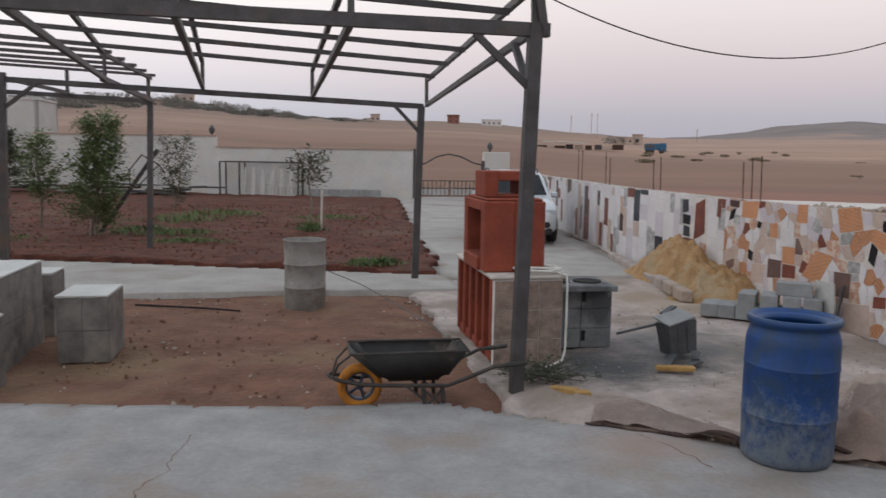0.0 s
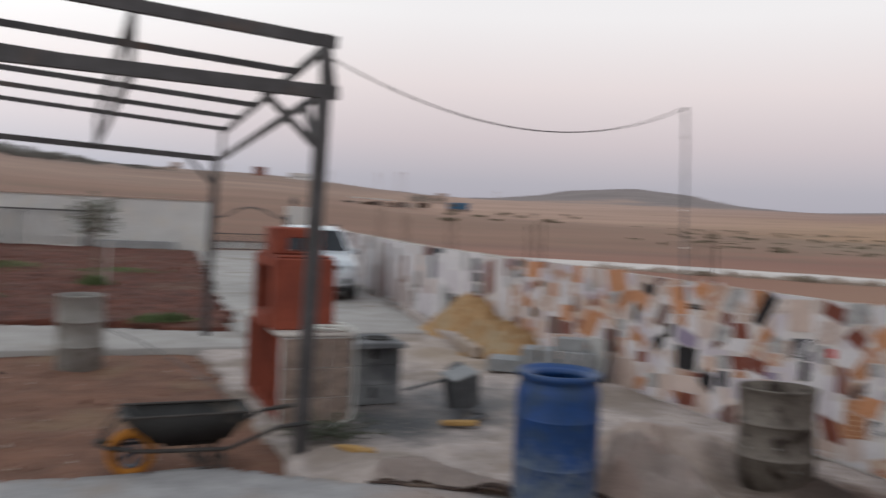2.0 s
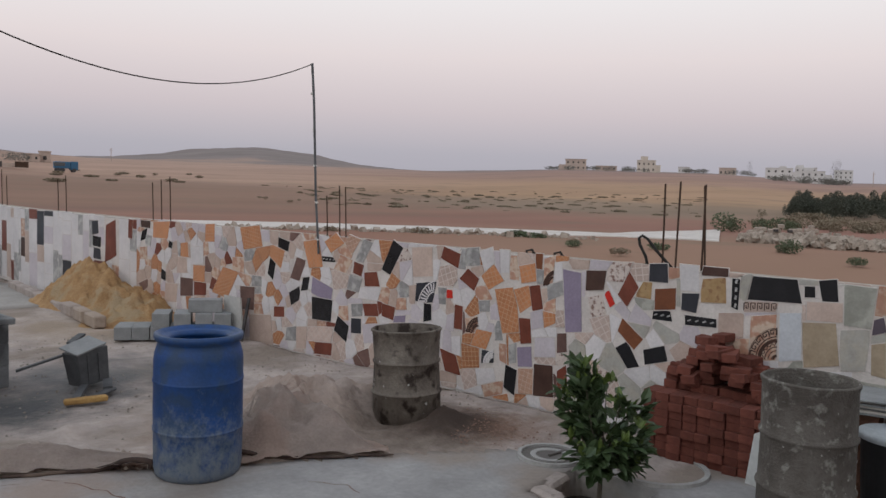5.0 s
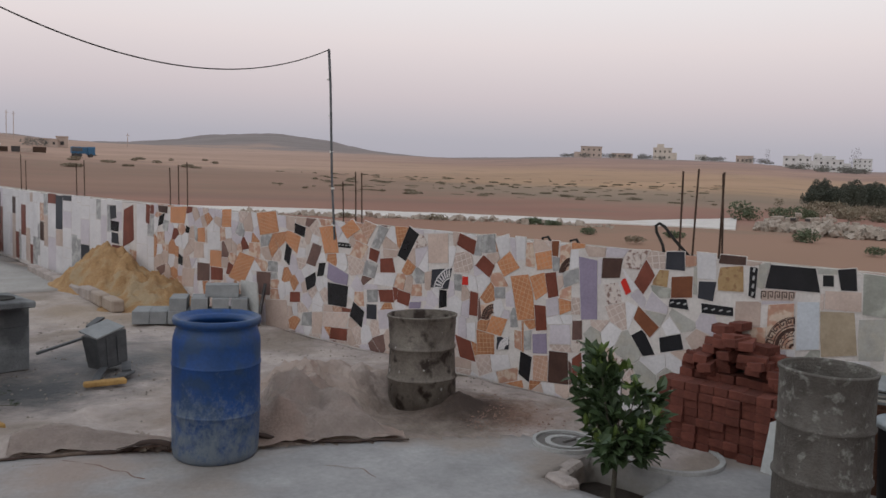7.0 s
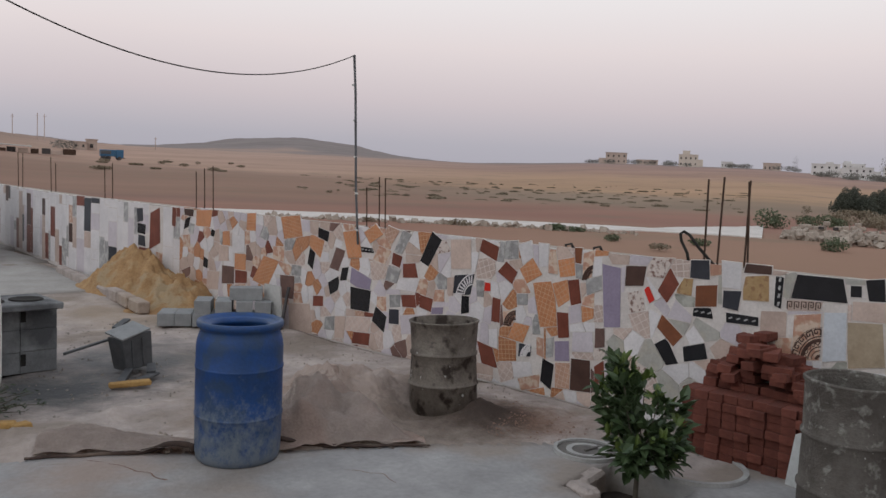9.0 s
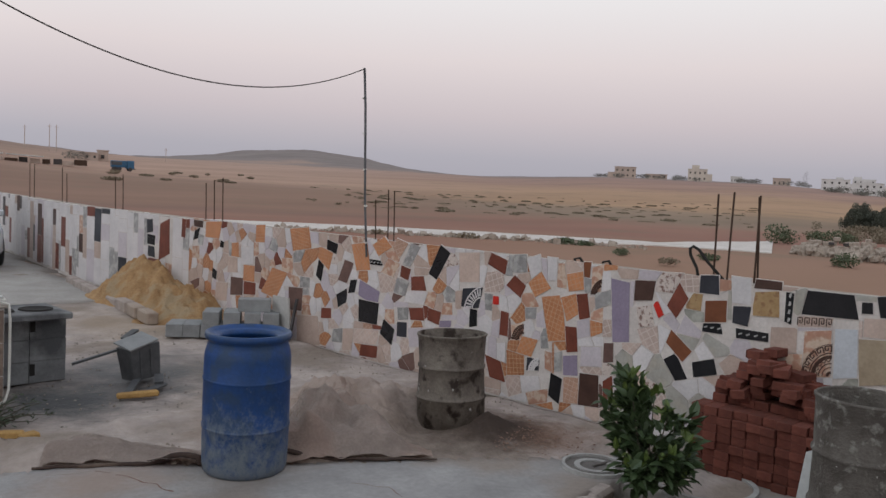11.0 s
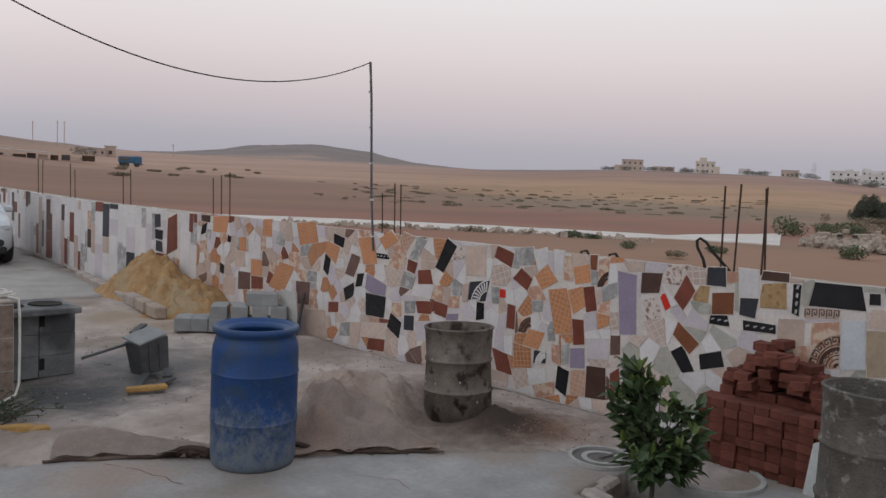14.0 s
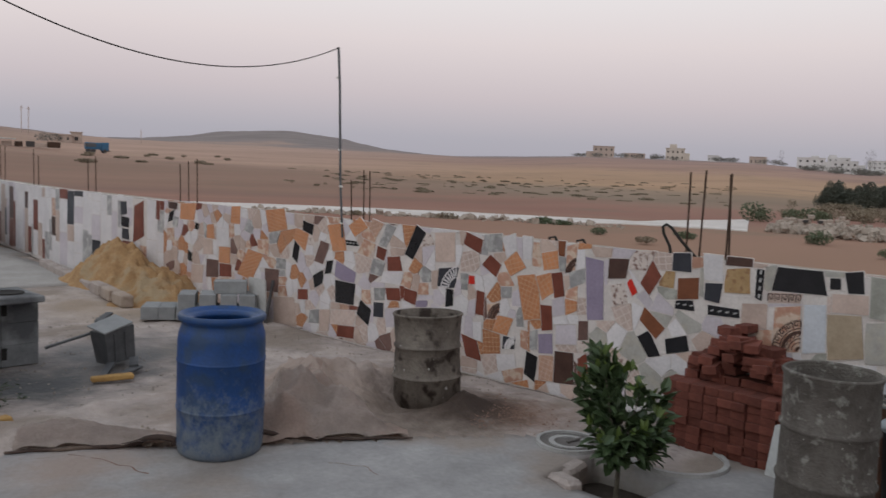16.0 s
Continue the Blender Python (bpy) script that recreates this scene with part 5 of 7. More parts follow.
def make_pole():
    t = thing("cable_pole", stand(6.36, 7.02, 1.2), "thin leaning metal pole fixed to the wall, carrying the cable", "pole")
    bm = bmesh.new()
    tube(bm, [(-0.19, -0.10, -0.05), (-0.12, 0.05, 0.6), (-0.03, 0.22, 1.7), (0.0, 0.30, 2.14)], 0.014, 6, 0.017)
    part("pole_tube", bm, grey_metal, t)
    for k in range(5):
        bm = bmesh.new()
        lathe(bm, [(0.0, 0), (0.02, 0), (0.02, 0.02), (0, 0.02)], 8)
        bmesh.ops.translate(bm, vec=(-0.17 + 0.04 * k, -0.06 + 0.085 * k, 0.1 + 0.42 * k), verts=bm.verts)
        part("wire_tie", bm, white_rubber, t)


make_pole()


def make_cable():
    t = thing("overhead_cable", stand(0, 0, 0), "thin black cable sagging from the pergola to the pole", "cable")
    bm = bmesh.new()
    p, q = Vector((1.8, 6.04, 3.15)), Vector((6.36, 7.32, 3.335))
    pts = [p.lerp(q, k / 40) - Vector((0, 0, 0.418 * 4 * (k / 40) * (1 - k / 40))) for k in range(41)]
    tube(bm, pts, 0.006, 5)
    part("cable_line", bm, soot, t)


make_cable()

# ---- parked car ----
def make_car():
    t = thing("parked_suv", stand(5.06, 18.9, 0.0, -10.0) @ Matrix.Scale(0.95, 4), "silver-white compact SUV parked beside the tiled wall", "car")
    paint = mat("silver_white_paint", (0.55, 0.57, 0.60), (0.50, 0.52, 0.55), 0.25, 2, 60, 0.02, metal=0.15, spec=0.6)
    glass = mat("tinted_glass", (0.02, 0.024, 0.03), (0.015, 0.018, 0.022), 0.06, 2, 60, 0.0, spec=0.8)
    trim_m = mat("black_trim", (0.025, 0.025, 0.027), (0.02, 0.02, 0.02), 0.6, 6, 60, 0.1)
    lamp_m = mat("headlamp_glass", (0.55, 0.58, 0.62), (0.4, 0.42, 0.45), 0.08, 6, 60, 0.0, spec=0.8)
    chrome = mat("chrome", (0.6, 0.6, 0.6), (0.5, 0.5, 0.5), 0.15, 6, 60, 0.0, metal=1.0)
    # stations from nose to tail: y, half width, sill height, top height of the body shell
    st = [(-2.22, 0.62, 0.32, 0.72), (-2.14, 0.80, 0.26, 0.86), (-1.95, 0.88, 0.24, 0.97), (-1.2, 0.91, 0.22, 1.06), (-0.6, 0.915, 0.22, 1.10), (0.6, 0.915, 0.22, 1.10), (1.6, 0.91, 0.24, 1.10), (2.05, 0.86, 0.3, 1.06), (2.2, 0.72, 0.38, 0.95)]
    bm = bmesh.new()
    rows = []
    for y, w, lo, hi in st:
        ring = [(-w * 0.86, lo), (-w, lo + 0.14), (-w, hi - 0.20), (-w * 0.93, hi - 0.04), (-w * 0.6, hi), (w * 0.6, hi), (w * 0.93, hi - 0.04), (w, hi - 0.20), (w, lo + 0.14), (w * 0.86, lo)]
        rows.append([bm.verts.new((x, y, z)) for x, z in ring])
    for u, v in zip(rows, rows[1:]):
        for k in range(10):
            bm.faces.new((u[k], u[(k + 1) % 10], v[(k + 1) % 10], v[k]))
    bm.faces.new(rows[0])
    bm.faces.new(rows[-1])
    body = part("body", bm, paint, t, "silver-white painted body", smooth=True)
    bm = bmesh.new()
    cab = [(-0.98, 0.80, 1.04, 1.08), (-0.30, 0.72, 1.0, 1.60), (0.2, 0.71, 1.0, 1.67), (1.3, 0.70, 1.0, 1.66), (1.85, 0.66, 1.0, 1.55), (2.1, 0.70, 1.0, 1.08)]
    rows = []
    for y, w, lo, hi in cab:
        wl = 0.86
        rows.append([bm.verts.new(v) for v in ((-wl, y, lo), (-w, y, hi - 0.06), (-w * 0.85, y, hi), (w * 0.85, y, hi), (w, y, hi - 0.06), (wl, y, lo))])
    for u, v in zip(rows, rows[1:]):
        for k in range(5):
            bm.faces.new((u[k], u[k + 1], v[k + 1], v[k]))
    bm.faces.new(rows[0])
    bm.faces.new(rows[-1])
    part("cabin", bm, paint, t, smooth=False)
    bm = bmesh.new()
    bm.faces.new([bm.verts.new(v) for v in ((-0.76, -0.965, 1.10), (0.76, -0.965, 1.10), (0.62, -0.36, 1.575), (-0.62, -0.36, 1.575))])
    bmesh.ops.solidify(bm, geom=list(bm.faces), thickness=0.03)
    part("windscreen", bm, glass, t, "dark windscreen")
    for s in (-1, 1):
        for y0, y1, u0, u1 in ((-0.72, 0.10, -0.28, 0.10), (0.16, 0.98, 0.16, 0.98), (1.04, 1.85, 1.04, 1.6)):
            bm = bmesh.new()
            bm.faces.new([bm.verts.new(v) for v in ((s * 0.868, y0, 1.10), (s * 0.868, y1, 1.10), (s * 0.745, u1, 1.53), (s * 0.745, u0, 1.53))])
            bmesh.ops.solidify(bm, geom=list(bm.faces), thickness=0.02)
            part("side_window", bm, glass, t)
        bm = bmesh.new()
        box(bm, s * 0.66, -2.03, 0.70, 0.32, 0.30, 0.17, bevel=0.05)
        part("headlight", bm, lamp_m, t, "clear wrap-round headlight")
        bm = bmesh.new()
        lathe(bm, [(0, 0), (0.07, 0), (0.075, 0.03), (0, 0.04)], 16)
        bmesh.ops.transform(bm, matrix=Matrix.Translation((s * 0.62, -2.19, 0.47)) @ Matrix.Rotation(radians(90), 4, "X"), verts=bm.verts)
        part("fog_lamp", bm, trim_m, t)
        bm = bmesh.new()
        box(bm, s * 0.97, -0.72, 1.03, 0.16, 0.10, 0.14, bevel=0.03)
        part("door_mirror", bm, paint, t)
        bm = bmesh.new()
        tube(bm, [(s * 0.60, -0.2, 1.63), (s * 0.62, 0.0, 1.70), (s * 0.62, 1.3, 1.70), (s * 0.60, 1.6, 1.62)], 0.018, 6)
        part("roof_rail", bm, trim_m, t)
        for y in (-1.36, 1.34):
            bm = bmesh.new()
            lathe(bm, [(0.20, -0.1), (0.32, -0.11), (0.345, -0.06), (0.345, 0.06), (0.32, 0.11), (0.20, 0.1)], 32)
            bmesh.ops.transform(bm, matrix=Matrix.Translation((s * 0.83, y, 0.345)) @ Matrix.Rotation(radians(90), 4, "Y"), verts=bm.verts)
            tyre = part("tyre", bm, trim_m, t, "black tyre", smooth=True)
            bm = bmesh.new()
            lathe(bm, [(0, 0.08 * s), (0.05, 0.085 * s), (0.19, 0.06 * s), (0.21, 0.1 * s), (0.21, -0.1 * s), (0, -0.1 * s)], 24)
            bmesh.ops.transform(bm, matrix=Matrix.Translation((s * 0.83, y, 0.345)) @ Matrix.Rotation(radians(90), 4, "Y"), verts=bm.verts)
            part("rim", bm, chrome, tyre, "alloy rim")
    for k in range(3):
        bm = bmesh.new()
        box(bm, 0, -2.21, 0.64 + 0.055 * k, 0.9 - 0.05 * k, 0.05, 0.022, bevel=0.006)
        part("grille_bar", bm, chrome, t)
    bm = bmesh.new()
    box(bm, 0, -2.19, 0.62, 0.94, 0.05, 0.20, bevel=0.02)
    part("grille", bm, trim_m, t)
    bm = bmesh.new()
    box(bm, 0, -2.16, 0.24, 1.5, 0.12, 0.15, bevel=0.03)
    part("lower_bumper", bm, trim_m, t)
    bm = bmesh.new()
    box(bm, 0, -2.245, 0.49, 0.52, 0.02, 0.11, bevel=0.004)
    part("front_plate", bm, white_plaster, t)


make_car()


# ---- gate ----
def make_gate():
    t = thing("iron_gate", stand(0, 0, 0), "black iron double gate with an arched top rail", "gate")
    b = 35.7
    for a0, a1 in ((5.05, 6.6), (6.65, 8.1)):
        bm = bmesh.new()
        for z in (0.1, 0.45, 0.78):
            bar(bm, (a0, b, z), (a1, b, z), 0.04, 0.04)
        for k in range(9):
            a = a0 + (a1 - a0) * k / 8
            bar(bm, (a, b, 0.1), (a, b, 0.78), 0.025, 0.025)
        part("gate_leaf", bm, steel, t)
        bm = bmesh.new()
        box(bm, (a0 + a1) / 2, b + 0.03, 0.14, a1 - a0 - 0.1, 0.01, 0.27)
        part("gate_panel", bm, white_plaster, t, "white sheet panel")
    bm = bmesh.new()
    tube(bm, [(5.0, b, 1.45), (5.5, b, 1.55), (6.0, b, 1.85), (6.55, b, 1.98), (7.1, b, 1.88), (7.7, b, 1.6), (8.15, b, 1.5)], 0.035, 6)
    part("arched_rail", bm, steel, t)
    for a, h in ((4.98, 2.2), (8.15, 1.7)):
        bm = bmesh.new()
        bar(bm, (a, b, -0.1), (a, b, h), 0.12, 0.12)
        part("gate_post", bm, steel, t)


make_gate()
t_pillar = thing("gate_pillar", stand(8.8, 35.9, 0), "square white gate pillar with a small lantern", "pillar")
bm = bmesh.new()
box(bm, 0, 0, -0.1, 1.2, 0.4, 2.2, bevel=0.02)
part("shaft", bm, white_plaster, t_pillar)
bm = bmesh.new()
lathe(bm, [(0, 0), (0.06, 0), (0.05, 0.1), (0.12, 0.14), (0.12, 0.3), (0.06, 0.4), (0, 0.45)], 12, z0=2.1)
bmesh.ops.translate(bm, vec=(-0.3, 0, 0), verts=bm.verts)
part("lantern", bm, steel, t_pillar, "small dark lantern")
t_lamp = thing("wall_lantern", stand(-3.95, 38.0, 2.66), "small dark lantern on the white wall", "lantern")
bm = bmesh.new()
lathe(bm, [(0, 0), (0.06, 0), (0.05, 0.1), (0.13, 0.14), (0.13, 0.32), (0.06, 0.42), (0, 0.48)], 12)
part("lantern_body", bm, steel, t_lamp)


# ---- white gatehouse with an arch, beyond the bed ----
def make_arch_house():
    t = thing("arched_outbuilding", stand(-16.0, 42.6, 0, 0), "white plastered outbuilding with an arched opening", "outbuilding")
    w, h, d = 6.8, 4.3, 3.0
    bm = bmesh.new()
    outer = [(-w / 2, -0.2), (-w / 2, h), (w / 2, h), (w / 2, -0.2)]
    cx, r, base, spring = 1.0, 1.15, 1.15, 2.2
    hole = [(cx + r, base), (cx + r, spring)] + [(cx + r * math.cos(k * math.pi / 12), spring + r * math.sin(k * math.pi / 12)) for k in range(1, 12)] + [(cx - r, spring), (cx - r, base)]
    front = [(w / 2, h), (-w / 2, h), (-w / 2, base), (cx - r, base)] + hole[::-1][1:] + [(w / 2, base)]
    for y in (0.0, 0.25):
        bm.faces.new([bm.verts.new((x, y, z)) for x, z in front])
        bm.faces.new([bm.verts.new((x, y, z)) for x, z in ((-w / 2, -0.2), (w / 2, -0.2), (w / 2, base), (-w / 2, base))])
    for p, q in zip(hole, hole[1:] + hole[:1]):
        bm.faces.new([bm.verts.new(v) for v in ((p[0], 0, p[1]), (q[0], 0, q[1]), (q[0], 0.25, q[1]), (p[0], 0.25, p[1]))])
    part("front_wall", bm, white_plaster, t)
    for x in (-w / 2 + 0.1, w / 2 - 0.1):
        bm = bmesh.new()
        box(bm, x, d / 2, -0.2, 0.2, d, h + 0.2)
        part("side_wall", bm, white_plaster, t)
    bm = bmesh.new()
    box(bm, 0, d, -0.2, w, 0.2, h + 0.2)
    part("back_wall", bm, block_c, t)
    bm = bmesh.new()
    box(bm, 0, d / 2, h, w + 0.1, d + 0.1, 0.12)
    part("roof", bm, white_plaster, t)
    bm = bmesh.new()
    tube(bm, [(cx + 0.5, -0.1, 0), (cx + 0.5, -0.1, 3.0)], 0.12, 10)
    part("column", bm, block_c, t)


make_arch_house()


# ---- clutter along the white wall ----
def make_rack():
    t = thing("steel_rack", stand(-1.8, 36.2, 0, -14), "rusty steel rack holding white door frames against the wall", "rack")
    w, d, h = 3.5, 0.8, 1.5
    for x in (-w / 2, -w / 4, w / 2):
        for y in (0, d):
            bm = bmesh.new()
            bar(bm, (x, y, 0), (x, y, h), 0.06)
            part("upright", bm, steel, t)
    for z in (h,):
        for y in (0, d):
            bm = bmesh.new()
            bar(bm, (-w / 2, y, z), (w / 2, y, z), 0.06)
            part("rail", bm, steel, t)
    for k in range(6):
        bm = bmesh.new()
        x = -0.75 + k * 0.42
        ht = 1.25 - 0.1 * (k % 3)
        for p, q in (((x, 0.3, 0.05), (x, 0.5, ht)), ((x + 0.34, 0.3, 0.05), (x + 0.34, 0.5, ht)), ((x, 0.5, ht), (x + 0.34, 0.5, ht)), ((x, 0.3, 0.1), (x + 0.34, 0.3, 0.1)), ((x, 0.4, ht / 2), (x + 0.34, 0.4, ht / 2))):
            bar(bm, p, q, 0.07, 0.04)
        part("door_frame", bm, white_plaster, t)
    for k in range(7):
        bm = bmesh.new()
        bar(bm, (0.45 + 0.17 * k, -0.05, 0.12), (0.45 + 0.17 * k, -0.05, 0.45), 0.08, 0.03)
        part("baluster", bm, white_plaster, t)
    bm = bmesh.new()
    bar(bm, (0.35, -0.05, 0.48), (1.6, -0.05, 0.48), 0.08, 0.05)
    bar(bm, (0.35, -0.05, 0.08), (1.6, -0.05, 0.08), 0.08, 0.05)
    part("balustrade_rail", bm, white_plaster, t)


make_rack()


def make_scrap():
    rng = random.Random(8)
    t = thing("scrap_heap", stand(-8.2, 37.2, 0, -16), "long heap of scrap boards, pipes and sheet beside the wall", "scrap heap")
    mats = (white_plaster, steel, rebar_m, grey_metal, steel)
    for k in range(34):
        x, z = rng.uniform(-4.2, 3.6), 0.06 + 0.5 * rng.random() ** 1.6
        l = rng.uniform(1.2, 3.6)
        ang = rng.gauss(0, 0.16)
        y = rng.uniform(-0.5, 0.5)
        bm = bmesh.new()
        bar(bm, (x - l / 2 * math.cos(ang), y - l / 2 * math.sin(ang), max(0.05, z + rng.uniform(-0.15, 0.1))), (x + l / 2 * math.cos(ang), y + l / 2 * math.sin(ang), z), rng.uniform(0.08, 0.35), rng.uniform(0.03, 0.1))
        part("scrap_piece", bm, mats[k % 5], t)
    t2 = thing("bent_frame", stand(-6.3, 35.2, 0, -10), "bent dark steel frame standing on the scrap heap", "frame")
    bm = bmesh.new()
    tube(bm, [(-0.7, 0, 0.3), (-0.75, 0, 1.1), (-0.2, 0, 1.75), (0.5, 0, 1.35), (0.75, 0, 1.0)], 0.035, 6)
    tube(bm, [(0.5, 0, 1.35), (-0.5, 0.05, 0.35)], 0.03, 6)
    part("bent_tube", bm, steel, t2)
    t3 = thing("leaning_beam", stand(-4.2, 19.4, 0), "dark steel beam propped at a slant over the soil", "beam")
    bm = bmesh.new()
    bar(bm, (-0.35, 0, 0.0), (0.95, 0.15, 1.95), 0.09, 0.09)
    part("beam_body", bm, steel, t3)


make_scrap()
t_low = thing("low_block_wall", stand(1.9, 35.6, 0, -14), "low grey concrete-block wall before the white wall", "low wall")
for k in range(7):
    bm = bmesh.new()
    box(bm, -1.35 + 0.45 * k, 0, -0.05, 0.44, 0.3, 0.42, bevel=0.01)
    part("block", bm, block_c, t_low)


# ---- young trees and weeds in the bed ----
bark_m = mat("young_bark", (0.22, 0.18, 0.14), (0.14, 0.115, 0.09), 0.9, 10, 60, 0.4)


def make_tree(name, a, b, h, spread, base_z, count, leaf_l, leaf, label, seed, trunks=1, bare=0.25):
    t = thing(name, stand(a, b, base_z), label, "tree", "young trees in the bed")
    rng = random.Random(seed)
    bm = bmesh.new()
    tips = []
    for k in range(trunks):
        lean = Vector((rng.gauss(0, 0.08), rng.gauss(0, 0.08), 0))
        top = lean * h + Vector((0.12 * (k - (trunks - 1) / 2), 0, h * 0.92))
        tube(bm, [(0.12 * (k - (trunks - 1) / 2), 0, -0.1), top * 0.35 + Vector((0.04, 0, 0)), top * 0.7 - Vector((0.05, 0, 0)), top], 0.035, 7, 0.008)
        for j in range(20):
            f = bare + (1 - bare) * j / 20
            root = top * f
            ang = j * 2.4 + k
            r = spread * (0.35 + 0.65 * math.sin(math.pi * min(1, 0.2 + (f - bare) / (1 - bare) * 0.75))) * rng.uniform(0.55, 1.05)
            tip = root + Vector((math.cos(ang) * r, math.sin(ang) * r, r * rng.uniform(0.2, 0.8)))
            tube(bm, [root, root.lerp(tip, 0.5) + Vector((0, 0, 0.05)), tip], 0.013, 5, 0.004)
            tips.append((root, tip))
    part("trunk", bm, bark_m, t)

    def spray():
        root, tip = rng.choice(tips)
        c = root.lerp(tip, rng.uniform(0.3, 1.1)) + Vector((rng.gauss(0, 0.09), rng.gauss(0, 0.09), rng.gauss(0, 0.09)))
        return c, (tip - root).normalized()

    bm = bmesh.new()
    leaf_cloud(bm, spray, count, leaf_l, leaf_l * 0.42, rng)
    tagged(part("crown", bm, leaf, t), kind="stuff")


green_leaf = leaf_mat("garden_leaf", (0.14, 0.18, 0.075), (0.09, 0.125, 0.05), 0.8)
olive_leaf = leaf_mat("olive_leaf", (0.16, 0.165, 0.125), (0.105, 0.11, 0.085), 0.7)
dark_leaf = leaf_mat("dusty_leaf", (0.105, 0.115, 0.08), (0.07, 0.078, 0.053), 0.8)
make_tree("fruit_tree", -4.5, 18.6, 2.75, 0.62, 0.05, 9000, 0.09, green_leaf, "young leafy green fruit tree in red soil", 1, 2, 0.1)
make_tree("fruit_tree", -6.2, 20.8, 2.3, 0.5, 0.05, 3200, 0.085, green_leaf, "young green fruit tree with sparse leaves", 6, 1, 0.3)
make_tree("fruit_tree", -4.1, 27.6, 2.5, 0.5, 0.05, 2400, 0.09, dark_leaf, "thin young tree with dusty leaves", 2, 2, 0.12)
make_tree("olive_tree", 0.22, 19.6, 1.95, 0.5, 0.05, 420, 0.14, olive_leaf, "staked young olive tree with grey-green leaves", 3, 1, 0.62)
make_tree("fruit_tree", -12.2, 36.8, 2.7, 0.7, 0.05, 1500, 0.2, dark_leaf, "dusty young tree before the white wall", 4, 2, 0.15)
make_tree("fruit_tree", -5.6, 15.9, 1.2, 0.4, 0.0, 260, 0.10, dark_leaf, "small dusty shrub beside the pergola post", 7, 1, 0.3)
t_stake = thing("tree_stake", stand(0.48, 19.55, 0), "pale timber stake beside the olive tree", "stake")
bm = bmesh.new()
bar(bm, (0, 0, -0.1), (0.03, 0, 1.05), 0.05)
part("stake_body", bm, slab_stone, t_stake)


def make_weeds(name, spots, label, leaf, blade=0.22, seed=4, count=220):
    rng = random.Random(seed)
    bm = bmesh.new()
    for a, b, ra, rb, h in spots:
        for _ in range(count):
            x, y = rng.gauss(0, ra), rng.gauss(0, rb)
            base = spot(a + x, b + y, 0.06)
            tall = 0.75 * h * rng.uniform(0.4, 1.0) * math.exp(-(x / ra) ** 2 * 0.3 - (y / rb) ** 2 * 0.3)
            tip = base + Vector((rng.gauss(0, 0.5) * tall, rng.gauss(0, 0.5) * tall, tall))
            s = Vector((rng.gauss(0, 1), rng.gauss(0, 1), 0)).normalized() * 0.022
            mid = base.lerp(tip, 0.55) + Vector((0, 0, tall * 0.12))
            v = [bm.verts.new(p) for p in (base - s * 0.6, base + s * 0.6, mid + s, mid - s, tip)]
            bm.faces.new((v[0], v[1], v[2], v[3]))
            bm.faces.new((v[3], v[2], v[4]))
    return tagged(part(name, bm, leaf, None), label, "weeds", kind="stuff")


make_weeds("weeds", ((-3.6, 19.3, 0.5, 0.4, 0.3), (-2.6, 18.9, 0.45, 0.35, 0.22), (-3.2, 22.5, 0.7, 0.6, 0.35), (-2.4, 24.5, 0.8, 0.7, 0.35), (-6.8, 17.6, 0.8, 0.5, 0.3), (-2.3, 17.2, 0.5, 0.2, 0.18), (0.22, 19.5, 0.18, 0.18, 0.45),
                     (1.05, 13.5, 0.22, 0.12, 0.2), (1.35, 13.6, 0.2, 0.12, 0.22), (-7.8, 19.5, 0.6, 0.5, 0.4), (0.9, 23.5, 0.7, 0.4, 0.2)), "green weeds growing in the red soil bed", green_leaf)
pipe_t = thing("black_pipe", stand(0, 0, 0), "thin black irrigation pipe lying on the dirt", "pipe")
bm = bmesh.new()
tube(bm, [(-2.1, 10.7, -0.05), (-1.2, 10.35, -0.045), (-0.75, 10.15, -0.05)], 0.014, 6)
part("pipe_run", bm, soot, pipe_t)
wire_t = thing("loose_wire", stand(0, 0, 0), "thin grey wire from the drum to the wheelbarrow", "wire")
bm = bmesh.new()
tube(bm, [(0.32, 10.4, 0.42), (0.72, 9.7, 0.34), (0.98, 8.8, 0.30), (1.12, 7.8, 0.33), (1.19, 7.0, 0.38), (1.2, 6.45, 0.40)], 0.006, 5)
part("wire_run", bm, grey_metal, wire_t)


def make_stones(name, count, a0, a1, b0, b1, z, size, material, label, seed, keep=None):
    rng = random.Random(seed)
    verts, faces = [], []
    for _ in range(count):
        a, b = rng.uniform(a0, a1), rng.uniform(b0, b1)
        if keep and not keep(a, b):
            continue
        s = size * rng.uniform(0.35, 1.0) ** 1.5
        c = spot(a, b, z)
        n0 = len(verts)
        for v in ((1, 0, 0), (-1, 0, 0), (0, 1, 0), (0, -1, 0), (0, 0, 1), (0, 0, -0.6)):
            verts.append(c + Vector(v) * s * rng.uniform(0.6, 1.2))
        for f in ((0, 2, 4), (2, 1, 4), (1, 3, 4), (3, 0, 4), (2, 0, 5), (1, 2, 5), (3, 1, 5), (0, 3, 5)):
            faces.append([n0 + k for k in f])
    me = bpy.data.meshes.new(name)
    me.from_pydata([tuple(v) for v in verts], [], faces)
    me.materials.append(material)
    return tagged(new(name, me), label, "stones", kind="stuff")


